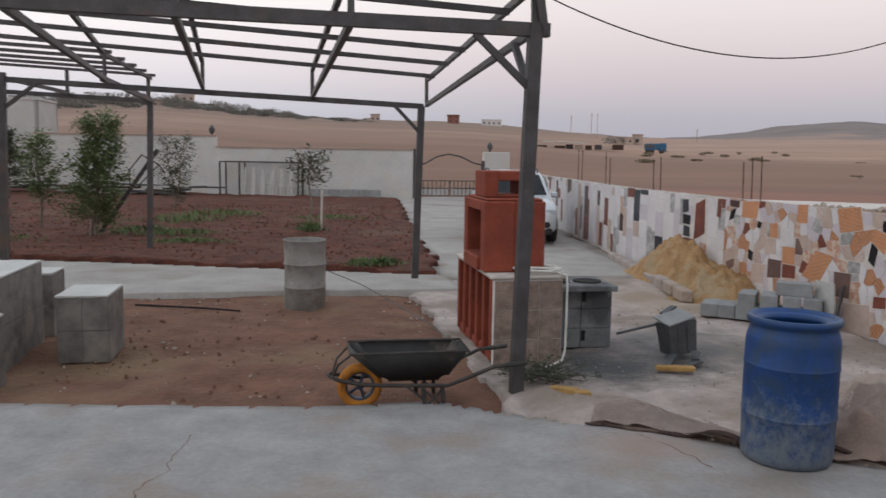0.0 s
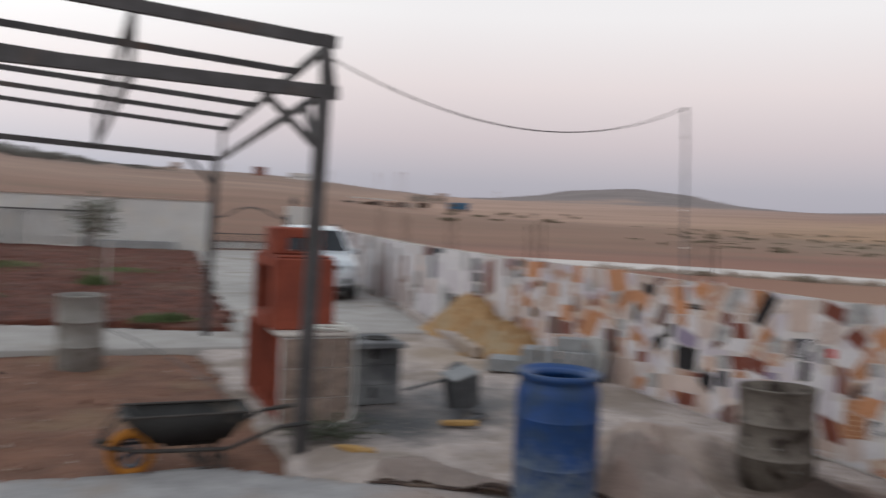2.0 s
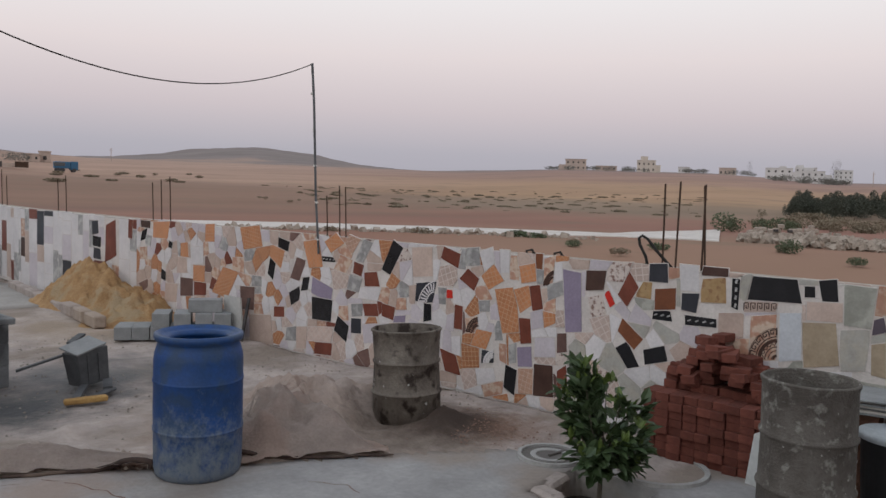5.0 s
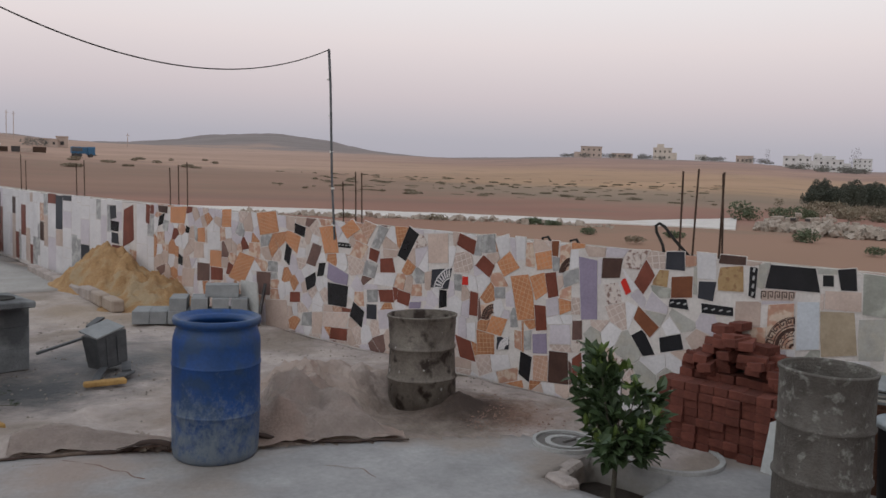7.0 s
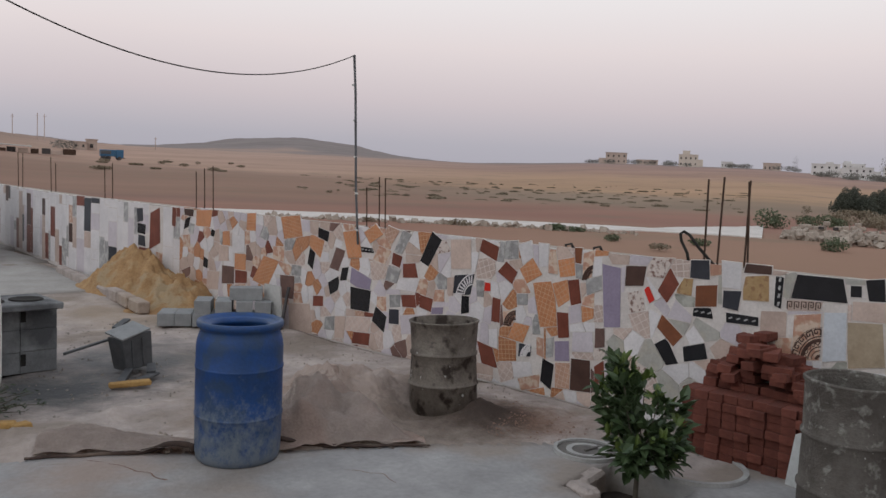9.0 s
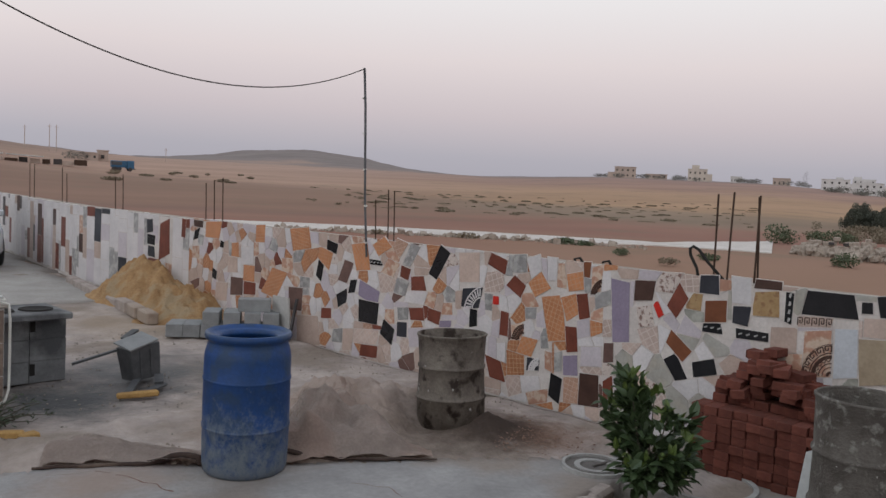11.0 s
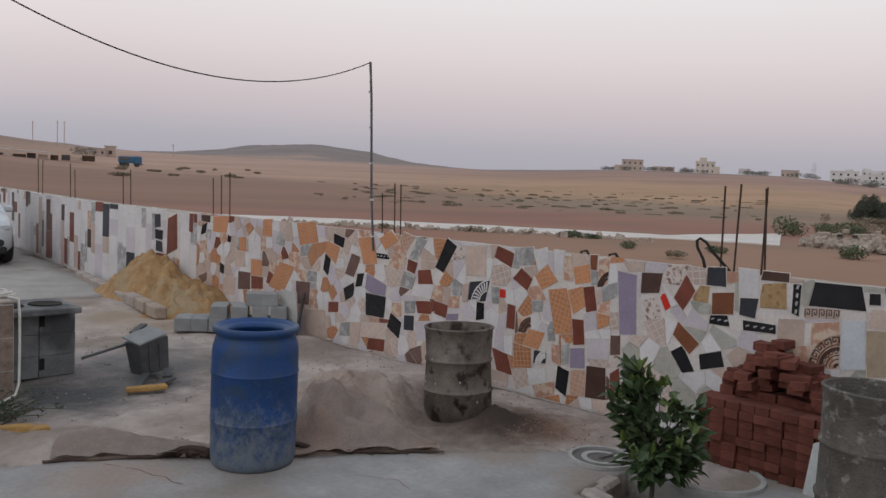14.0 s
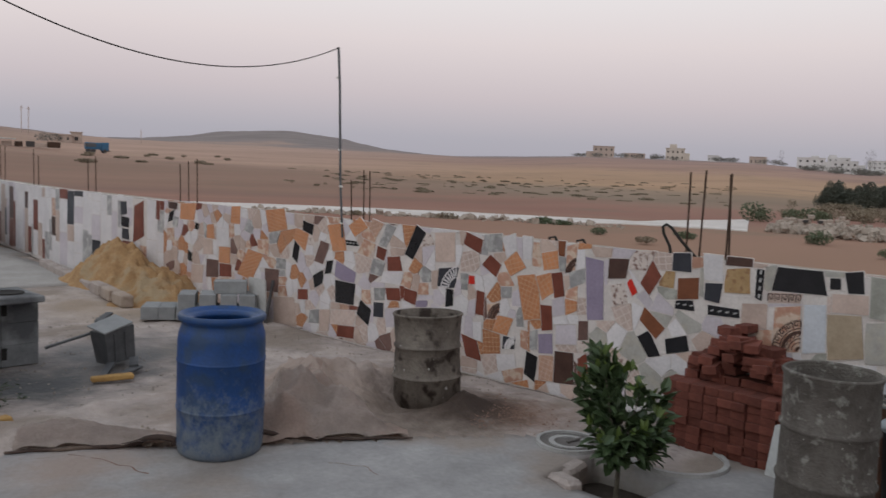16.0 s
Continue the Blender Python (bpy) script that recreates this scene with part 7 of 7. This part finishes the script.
def trim(poly, s, z, gap):
    """Cuts a piece back along the side of each earlier tile that faces its middle; empty where the middle is taken."""
    for b, kz, w, h, other in MARKED:
        if abs(s - b) > 0.9 or abs(z - kz) > 0.8:
            continue
        area = sum(p[0] * q[1] - q[0] * p[1] for p, q in zip(other, other[1:] + other[:1]))
        best = None
        for p, q in zip(other, other[1:] + other[:1]):
            nx, nz = q[1] - p[1], p[0] - q[0]
            length = math.hypot(nx, nz)
            if length < 1e-4:
                continue
            if area < 0:
                nx, nz = -nx, -nz
            d = ((s - p[0]) * nx + (z - p[1]) * nz) / length
            if best is None or d > best[0]:
                best = (d, p[0] + nx / length * gap, p[1] + nz / length * gap, -nx, -nz)
        if best[0] < gap:
            return []
        poly = clip(poly, *best[1:])
        if len(poly) < 3:
            return []
    return poly


def key_tile(b, z, w, h, rot, skew, kind):
    """A tile that stands out by its colour: place, size, turn and slant in degrees."""
    ca, sa = math.cos(radians(rot)), math.sin(radians(rot))
    cb, sb = -math.sin(radians(rot + skew)), math.cos(radians(rot + skew))
    poly = []
    for u, v in ((-0.5, -0.5), (0.5, -0.5), (0.5, 0.5), (-0.5, 0.5)):
        u, v = u * w * wall_rng.uniform(0.80, 1.08), v * h * wall_rng.uniform(0.84, 1.06)
        poly.append((b - (u * ca + v * cb), z + u * sa + v * sb))
    poly = trim(poly, b, z, 0.009)
    if len(poly) < 3:
        return
    MARKED.append((b, z, w, h, poly))
    big = [(b + (s - b) * (1 + 0.011 / w), z + (y - z) * (1 + 0.011 / h)) for s, y in poly]
    add_loose(big, "grout", 0.0062)
    shown = {"arch": "charcoal", "plaque": "black", "meander": "cream", "ornament": "peach", "medallion": "peach"}.get(kind, kind)
    ob = part("tile", tile_mesh(poly, 0.0095), TILE_MATS[shown], tiled_wall)

    def mark(u0, v0, u1, v1, thick, tone):
        p = [(b - (u * ca + v * cb), z + u * sa + v * sb) for u, v in ((u0, v0), (u1, v1))]
        d = Vector((p[1][0] - p[0][0], p[1][1] - p[0][1]))
        if d.length < 1e-5:
            return
        n = Vector((-d.y, d.x)).normalized() * thick / 2
        add_loose([(p[0][0] + n.x, p[0][1] + n.y), (p[0][0] - n.x, p[0][1] - n.y), (p[1][0] - n.x, p[1][1] - n.y), (p[1][0] + n.x, p[1][1] + n.y)], tone, 0.012)

    if kind == "meander":
        count = max(3, round(w / 0.05))
        for k in range(count):
            u, s = -w / 2 + (k + 0.1) * w / count, w / count * 0.8
            for x0, y0, x1, y1 in ((0, -0.35, 0, 0.35), (0, 0.35, 0.8, 0.35), (0.8, 0.35, 0.8, -0.15), (0.8, -0.15, 0.4, -0.15), (0.4, -0.15, 0.4, 0.12)):
                mark(u + x0 * s, y0 * h, u + x1 * s, y1 * h, 0.007, "umber")
    if kind in ("ornament", "arch"):
        # quarter-round bands about the lower corner
        R = min(w, h) * 0.98
        ink, steps = ("umber", 9) if kind == "ornament" else ("white", 8)
        cu, cv = w / 2 * 0.95, -h / 2 * 0.95
        for f in ((0.95, 0.72, 0.42) if kind == "ornament" else (0.45, 0.95)):
            for k in range(steps):
                t0, t1 = math.pi / 2 + k * math.pi / 2 / steps, math.pi / 2 + (k + 1) * math.pi / 2 / steps
                mark(cu + R * f * math.cos(t0), cv + R * f * math.sin(t0), cu + R * f * math.cos(t1), cv + R * f * math.sin(t1), 0.013, ink)
        for k in range(steps):
            t0 = math.pi / 2 + (k + 0.5) * math.pi / 2 / steps
            lo, hi = (0.76, 0.90) if kind == "ornament" else (0.52, 0.88)
            mark(cu + R * lo * math.cos(t0), cv + R * lo * math.sin(t0), cu + R * hi * math.cos(t0), cv + R * hi * math.sin(t0), 0.016, ink)
            if kind == "ornament":
                t0 += 0.05
                mark(cu + R * 0.47 * math.cos(t0), cv + R * 0.47 * math.sin(t0), cu + R * 0.66 * math.cos(t0 + 0.1), cv + R * 0.66 * math.sin(t0 + 0.1), 0.010, ink)
    if kind == "medallion":
        # quarter of a round rosette with a key border
        R, cu, cv = w * 0.92, w * 0.47, -h * 0.46

        def at(f, t):
            return cu + R * f * math.cos(t), cv + R * f * math.sin(t) * 1.15

        for f, thick in ((0.99, 0.004), (0.72, 0.008), (0.60, 0.026), (0.40, 0.008), (0.28, 0.006), (0.12, 0.02)):
            for k in range(10):
                mark(*at(f, math.pi / 2 + k * math.pi / 20), *at(f, math.pi / 2 + (k + 1) * math.pi / 20), thick, "umber")
        for k in range(5):
            t0, d = math.pi / 2 + k * math.pi / 10 + 0.03, math.pi / 10
            for f0, x0, f1, x1 in ((0.76, 0, 0.95, 0), (0.95, 0, 0.95, 0.75), (0.95, 0.75, 0.82, 0.75), (0.82, 0.75, 0.82, 0.38), (0.82, 0.38, 0.89, 0.38)):
                mark(*at(f0, t0 + x0 * d), *at(f1, t0 + x1 * d), 0.009, "umber")
            for f0, x0, f1, x1 in ((0.55, 0, 0.45, 0.5), (0.45, 0.5, 0.55, 1)):
                mark(*at(f0, t0 + x0 * d), *at(f1, t0 + x1 * d), 0.006, "umber")
    if kind == "plaque":
        n_marks = max(2, round(max(w, h) / 0.06))
        for k in range(n_marks):
            if w > h:
                u = -w / 2 + (k + 0.5) * w / n_marks
                mark(u - 0.014, -0.006, u + 0.014, 0.006, 0.012, "grey")
            else:
                v = -h / 2 + (k + 0.5) * h / n_marks
                mark(0, v - 0.016, 0.006, v + 0.016, 0.016, "grey")


key_tile(7.57, 1.21, 0.205, 0.135, -13, 8, "black")
key_tile(7.79, 0.90, 0.134, 0.226, -27, 14, "black")
key_tile(7.17, 0.78, 0.120, 0.175, 5, -18, "black")
key_tile(7.34, 0.62, 0.201, 0.158, 27, -8, "black")
key_tile(6.87, 0.52, 0.340, 0.255, -1, 1, "black")
key_tile(6.53, 0.34, 0.244, 0.209, -26, 14, "black")
key_tile(6.30, 0.40, 0.165, 0.170, 3, -2, "charcoal")
key_tile(5.79, 1.19, 0.157, 0.362, -27, -1, "black")
key_tile(5.27, 0.68, 0.111, 0.185, 8, -5, "black")
key_tile(6.84, 0.07, 0.291, 0.150, 4, -4, "brown")
key_tile(6.08, 0.61, 0.217, 0.142, 8, 2, "brown")
key_tile(5.83, 0.62, 0.206, 0.150, -6, 4, "brown")
key_tile(6.08, 0.94, 0.211, 0.156, 7, 1, "brown")
key_tile(6.29, 1.03, 0.155, 0.133, -15, 2, "brown")
key_tile(4.99, 1.27, 0.237, 0.142, -18, 0, "brown")
key_tile(4.74, 1.07, 0.206, 0.144, -29, -5, "brown")
key_tile(4.87, 0.68, 0.108, 0.245, -13, 15, "brown")
key_tile(4.96, 0.22, 0.222, 0.221, -8, 26, "brown")
key_tile(6.87, 0.73, 0.372, 0.192, -15, -0, "lilac")
key_tile(5.68, 0.56, 0.247, 0.075, 8, -4, "lilac")
key_tile(5.32, 0.88, 0.286, 0.221, 12, -17, "arch")
key_tile(4.23, 0.18, 0.139, 0.242, -21, 14, "black")
key_tile(4.48, 1.11, 0.179, 0.209, -54, -3, "orange")
key_tile(6.69, 1.29, 0.251, 0.177, 29, 14, "orange")
key_tile(6.77, 1.10, 0.230, 0.056, 1, -12, "plaque")
key_tile(4.99, 0.90, 0.075, 0.090, 0, 3, "red")
key_tile(3.59, 0.99, 0.181, 0.526, 5, -1, "lilac")
key_tile(3.38, 1.19, 0.191, 0.175, 5, -5, "umber")
key_tile(3.24, 1.05, 0.067, 0.130, 42, -14, "red")
key_tile(3.07, 1.14, 0.146, 0.228, -52, 26, "brown")
key_tile(2.81, 1.31, 0.175, 0.150, 3, -1, "charcoal")
key_tile(2.54, 1.29, 0.160, 0.210, 4, -1, "white")
key_tile(2.54, 1.10, 0.145, 0.150, 0, -2, "charcoal")
key_tile(2.74, 1.11, 0.178, 0.180, 10, -8, "terracotta")
key_tile(2.34, 1.36, 0.230, 0.070, 0, -0, "umber")
key_tile(2.35, 1.21, 0.201, 0.205, 4, -1, "ochre")
key_tile(2.18, 1.21, 0.060, 0.245, -5, 5, "plaque")
key_tile(3.04, 0.77, 0.235, 0.127, -38, 13, "terracotta")
key_tile(3.05, 0.59, 0.123, 0.221, 27, 6, "black")
key_tile(2.81, 0.63, 0.218, 0.127, 20, -9, "black")
key_tile(2.76, 0.97, 0.165, 0.080, 0, 4, "plaque")
key_tile(2.44, 0.96, 0.245, 0.075, 1, 3, "plaque")
key_tile(3.98, 0.98, 0.127, 0.241, 11, 2, "brown")
key_tile(4.08, 0.66, 0.120, 0.241, 5, 0, "brown")
key_tile(3.87, 0.23, 0.206, 0.321, 6, -1, "umber")
key_tile(3.67, 0.29, 0.128, 0.181, 39, -32, "brown")
key_tile(4.08, 1.19, 0.188, 0.167, 11, -2, "orange")
key_tile(3.96, 1.31, 0.080, 0.145, 4, -4, "terracotta")
key_tile(3.85, 1.23, 0.112, 0.250, 21, -22, "ornament")
key_tile(3.77, 1.07, 0.195, 0.145, 23, -19, "grey")
key_tile(4.08, 0.42, 0.170, 0.192, 14, -6, "lilac")
key_tile(3.16, 1.29, 0.250, 0.215, 3, -34, "speckled")
key_tile(3.36, 0.97, 0.155, 0.184, 15, -2, "speckled")
key_tile(2.93, 1.16, 0.135, 0.160, -4, 2, "ochre")
key_tile(12.20, 1.16, 0.215, 0.211, 3, 1, "charcoal")
key_tile(12.15, 0.95, 0.260, 0.155, -3, -0, "black")
key_tile(12.14, 0.76, 0.230, 0.175, -1, 5, "charcoal")
key_tile(11.71, 0.99, 0.361, 0.610, 19, -19, "brown")
key_tile(11.13, 1.20, 0.120, 0.305, 2, -4, "brown")
key_tile(10.70, 1.29, 0.260, 0.100, 0, -0, "umber")
key_tile(10.75, 1.13, 0.160, 0.160, 20, -35, "black")
key_tile(10.04, 1.04, 0.101, 0.097, -9, -3, "black")
key_tile(10.22, 0.60, 0.124, 0.150, -14, 10, "black")
key_tile(5.36, 1.19, 0.326, 0.315, 5, -2, "cream")
key_tile(4.28, 0.83, 0.243, 0.445, 17, 1, "orange")
key_tile(5.02, 1.08, 0.240, 0.212, 8, -1, "gridpale")
key_tile(5.06, 0.87, 0.154, 0.175, 6, -4, "grey")
key_tile(4.59, 0.51, 0.196, 0.193, -8, -13, "orange")
key_tile(4.71, 0.33, 0.217, 0.254, 9, -7, "orange")
key_tile(4.70, 0.63, 0.160, 0.148, 8, -5, "ornament")
key_tile(4.50, 0.35, 0.156, 0.125, 9, -7, "arch")
key_tile(4.52, 0.17, 0.228, 0.155, 18, -2, "white")
key_tile(4.41, 0.06, 0.273, 0.127, 20, -2, "peach")
key_tile(4.05, 0.20, 0.164, 0.261, 10, -7, "gridpeach")
key_tile(3.71, 0.82, 0.117, 0.151, 7, -4, "gridpale")
key_tile(4.38, 0.62, 0.099, 0.187, 8, -5, "grey")
key_tile(4.56, 0.83, 0.136, 0.114, 7, -4, "grey")
key_tile(6.51, 0.52, 0.166, 0.183, 7, -5, "peach")
key_tile(6.29, 0.58, 0.178, 0.143, 7, -5, "grey")
key_tile(6.34, 0.87, 0.217, 0.204, -5, -14, "grey")
key_tile(6.53, 1.06, 0.193, 0.204, -13, -18, "peach")
key_tile(6.41, 1.29, 0.178, 0.220, -14, -17, "gridpeach")
key_tile(6.21, 1.23, 0.140, 0.305, -14, -17, "grey")
key_tile(6.90, 0.22, 0.451, 0.183, 8, -6, "gridpale")
key_tile(7.41, 0.16, 0.189, 0.169, 8, -6, "grey")
key_tile(5.66, 0.72, 0.227, 0.136, 7, -4, "peach")
key_tile(4.89, 0.39, 0.108, 0.201, 9, -6, "white")
key_tile(4.21, 0.43, 0.084, 0.185, 9, -6, "grey")
key_tile(4.32, 0.39, 0.085, 0.240, 9, -6, "peach")
key_tile(4.71, 1.29, 0.172, 0.190, 5, -2, "grey")
key_tile(4.54, 1.28, 0.151, 0.193, 13, 3, "white")
key_tile(4.34, 1.28, 0.110, 0.221, 5, -2, "white")
key_tile(4.22, 1.22, 0.126, 0.236, 1, -4, "peach")
key_tile(3.69, 0.62, 0.105, 0.201, 8, -6, "mauve")
key_tile(3.87, 0.54, 0.227, 0.184, 9, -6, "pale")
key_tile(6.57, 0.89, 0.277, 0.221, 12, 4, "gridpale")
key_tile(5.99, 0.37, 0.450, 0.213, 8, -6, "pale")
key_tile(6.14, 0.79, 0.364, 0.158, -1, -11, "white")
key_tile(8.21, 1.26, 0.393, 0.287, 7, 3, "orange")
key_tile(9.09, 1.26, 0.220, 0.224, 3, -2, "orange")
key_tile(6.96, 1.16, 0.446, 0.343, 11, 6, "orange")
key_tile(8.74, 0.64, 0.361, 0.461, -10, -25, "orange")
key_tile(9.34, 0.70, 0.263, 0.229, 5, -4, "orange")
key_tile(7.71, 1.03, 0.280, 0.335, -2, -12, "orange")
key_tile(9.63, 0.49, 0.328, 0.254, 6, -5, "mauve")
key_tile(9.32, 0.53, 0.298, 0.230, 6, -5, "brown")
key_tile(8.98, 0.54, 0.218, 0.226, 12, 7, "grey")
key_tile(10.03, 0.37, 0.344, 0.261, 6, -5, "cream")
key_tile(9.39, 0.94, 0.334, 0.239, 4, -3, "white")
key_tile(9.70, 0.99, 0.201, 0.203, 4, -3, "orange")
key_tile(10.30, 1.23, 0.449, 0.241, 3, -3, "orange")
key_tile(10.76, 0.87, 0.227, 0.184, 4, -4, "peach")
key_tile(8.27, 0.49, 0.277, 0.309, 6, -5, "mauve")
key_tile(7.99, 0.13, 0.494, 0.370, 8, -6, "cream")
key_tile(7.15, 0.15, 0.535, 0.262, 8, -6, "cream")
key_tile(7.64, 0.40, 0.199, 0.126, 7, -5, "brown")
key_tile(8.08, 0.70, 0.210, 0.185, 6, -4, "grey")
key_tile(8.47, 0.87, 0.236, 0.236, 5, -4, "peach")
key_tile(7.31, 0.93, 0.167, 0.290, -8, -18, "mauve")
key_tile(9.74, 0.79, 0.257, 0.224, 5, -4, "cream")
key_tile(1.90, 1.27, 0.386, 0.177, 3, -2, "black")
key_tile(1.99, 1.13, 0.253, 0.079, 5, -3, "meander")
key_tile(1.96, 0.90, 0.223, 0.341, 6, -5, "medallion")
key_tile(1.77, 0.96, 0.154, 0.413, 8, -5, "bluewhite")
key_tile(1.56, 0.90, 0.237, 0.336, 9, -5, "travertine")
key_tile(1.55, 1.15, 0.269, 0.140, 3, -3, "cream")
key_tile(1.65, 1.28, 0.071, 0.086, 6, -2, "black")
key_tile(1.52, 1.30, 0.126, 0.169, 11, -3, "black")
key_tile(1.33, 1.22, 0.247, 0.300, -2, -1, "marble")
key_tile(1.22, 1.08, 0.167, 0.106, 24, -7, "purple")
key_tile(1.34, 0.90, 0.198, 0.301, 9, -5, "marblepale")
key_tile(1.18, 0.86, 0.088, 0.246, 9, -6, "travertine")
key_tile(2.21, 0.97, 0.203, 0.220, 8, -4, "cream")
key_tile(0.98, 1.12, 0.26, 0.36, -6, 4, "marblepale")
key_tile(0.92, 0.72, 0.30, 0.34, 3, 0, "marble")
key_tile(0.66, 1.12, 0.28, 0.32, 8, 0, "travertine")
key_tile(1.22, 0.58, 0.26, 0.24, 3, 0, "marble")
TILE_MATS["grout"] = grout


def inside_key(s, z):
    return not trim([(s - 0.01, z - 0.01), (s + 0.01, z - 0.01), (s, z + 0.01)], s, z, 0.004)


def fill_kind(r, s, z):
    """Mostly pale pieces, warmer in patches."""
    warm = 0.5 + 0.5 * noise.noise((s * 0.9, z * 1.2, 3.0))
    hot = max(math.exp(-((s - 4.3) / 0.5) ** 2), 0.6 * math.exp(-((s - 6.4) / 0.6) ** 2), 0.55 * smoothstep(s, 6.8, 7.6) * (warm > 0.36))
    if r.random() < 0.55 * hot:
        return r.choice(("orange", "orange", "gridpeach", "peach", "gridpale", "cream"))
    # fewer whites at this end: its dimmer light is put into the tile colours
    if s < 3.7:
        return r.choices(("white", "pale", "cream", "marblepale", "gridpale", "peach", "marble", "speckled"), (16, 26, 16, 20, 8, 5, 6, 3))[0]
    return r.choices(("white", "pale", "cream", "gridpale", "peach", "grey", "speckled", "mauve", "brown"), (31, 21, 17, 9, 5, 7, 3, 3, 4))[0]


def crazy_paving(s0, s1, z0, z1):
    """Irregular broken pieces fitted between the larger ones."""
    r = random.Random(7)
    seeds = []
    s = s0
    while s < s1:
        z = z0 - 0.04
        size = 0.19 if s < 6.5 else 0.17
        while z < z1 + 0.1:
            for _ in range(3):
                p = (s + r.uniform(-0.09, 0.09), z + r.uniform(-0.09, 0.09))
                if not inside_key(*p) and all((p[0] - q[0]) ** 2 + (p[1] - q[1]) ** 2 > 0.10 ** 2 for q in seeds):
                    seeds.append(p)
                    break
            z += size * r.uniform(0.7, 1.1)
        s += size * 0.8
    made = 0
    for i, (s, z) in enumerate(seeds):
        poly = [(s - 0.3, z - 0.3), (s + 0.3, z - 0.3), (s + 0.3, z + 0.3), (s - 0.3, z + 0.3)]
        for j, (qs, qz) in enumerate(seeds):
            if i == j or abs(qs - s) > 0.6 or abs(qz - z) > 0.6:
                continue
            nx, nz = qs - s, qz - z
            gap = 0.004 / math.hypot(nx, nz)
            poly = clip(poly, s + nx * (0.5 - gap), z + nz * (0.5 - gap), nx, nz)
            if len(poly) < 3:
                break
        jag = z1 + 0.022 * noise.noise((s * 5, 1, 0))
        for line in ((0, z0, 0, -1), (0, jag, 0, 1), (s0, 0, -1, 0), (s1, 0, 1, 0)):
            if len(poly) >= 3:
                poly = clip(poly, *line)
        if len(poly) >= 3:
            poly = trim(poly, s, z, 0.007)
        if len(poly) < 3:
            continue
        kind = fill_kind(r, s, z)
        out = 0.0075 + r.uniform(-0.0015, 0.002)
        if made < 165 and s < 7.0:
            hang(poly, kind, out)
            made += 1
        else:
            add_loose(poly, kind, out)


def strip_cladding(s0, s1):
    """Upright offcuts of tile, staggered, mostly white."""
    r = random.Random(13)
    s = s0
    while s < s1:
        w = r.uniform(0.14, 0.36)
        z = -0.02 + r.uniform(0, 0.05)
        while z < 1.34:
            h = r.uniform(0.16, 0.75)
            h = min(h, 1.365 + r.uniform(-0.02, 0.01) - z)
            if h > 0.05:
                x = r.random()
                x = x if s > 15 else 0.12 + 0.88 * x
                kind = "white" if x < 0.62 else "pale" if x < 0.72 else "cream" if x < 0.79 else "grey" if x < 0.87 else "brown" if x < 0.90 else "charcoal" if x < 0.945 else "umber" if x < 0.975 else "peach"
                lean = r.uniform(-0.012, 0.012)
                poly = [(s + 0.005 + lean, z), (s + w - 0.005 + lean, z), (s + w - 0.005, z + h - 0.01), (s + 0.005, z + h - 0.01)]
                if not inside_key(s + w / 2, z + h / 2):
                    add_loose(poly, kind, 0.004 + r.uniform(-0.001, 0.002))
            z += h
        s += w


# bed of pale mortar that the tiles are pressed into
for s0, s1 in ((-7.9, 14.6), (14.6, 35.2)):
    bm = bmesh.new()
    steps = 40
    rows = []
    for k in range(steps + 1):
        s = s0 + (s1 - s0) * k / steps
        rows.append([bm.verts.new(wall_point(s, z, out)) for z, out in ((-0.05, 0.003), (1.340 + 0.012 * noise.noise((s * 2, 0, 0)), 0.003), (1.349, -0.03))])
    for u, v in zip(rows, rows[1:]):
        for k in (0, 1):
            bm.faces.new((u[k], u[k + 1], v[k + 1], v[k]))
    part("mortar_bed", bm, grout, tiled_wall)
crazy_paving(0.4, 10.95, -0.03, 1.365)
strip_cladding(10.95, 35.2)
for kind in sorted(LOOSE):
    me = bpy.data.meshes.new("tile_pieces")
    me.from_pydata(LOOSE[kind][0], [], LOOSE[kind][1])
    me.materials.append(TILE_MATS[kind])
    ob = new("tile_pieces", me)
    ob.parent = tiled_wall
    ob["kind"] = "stuff"
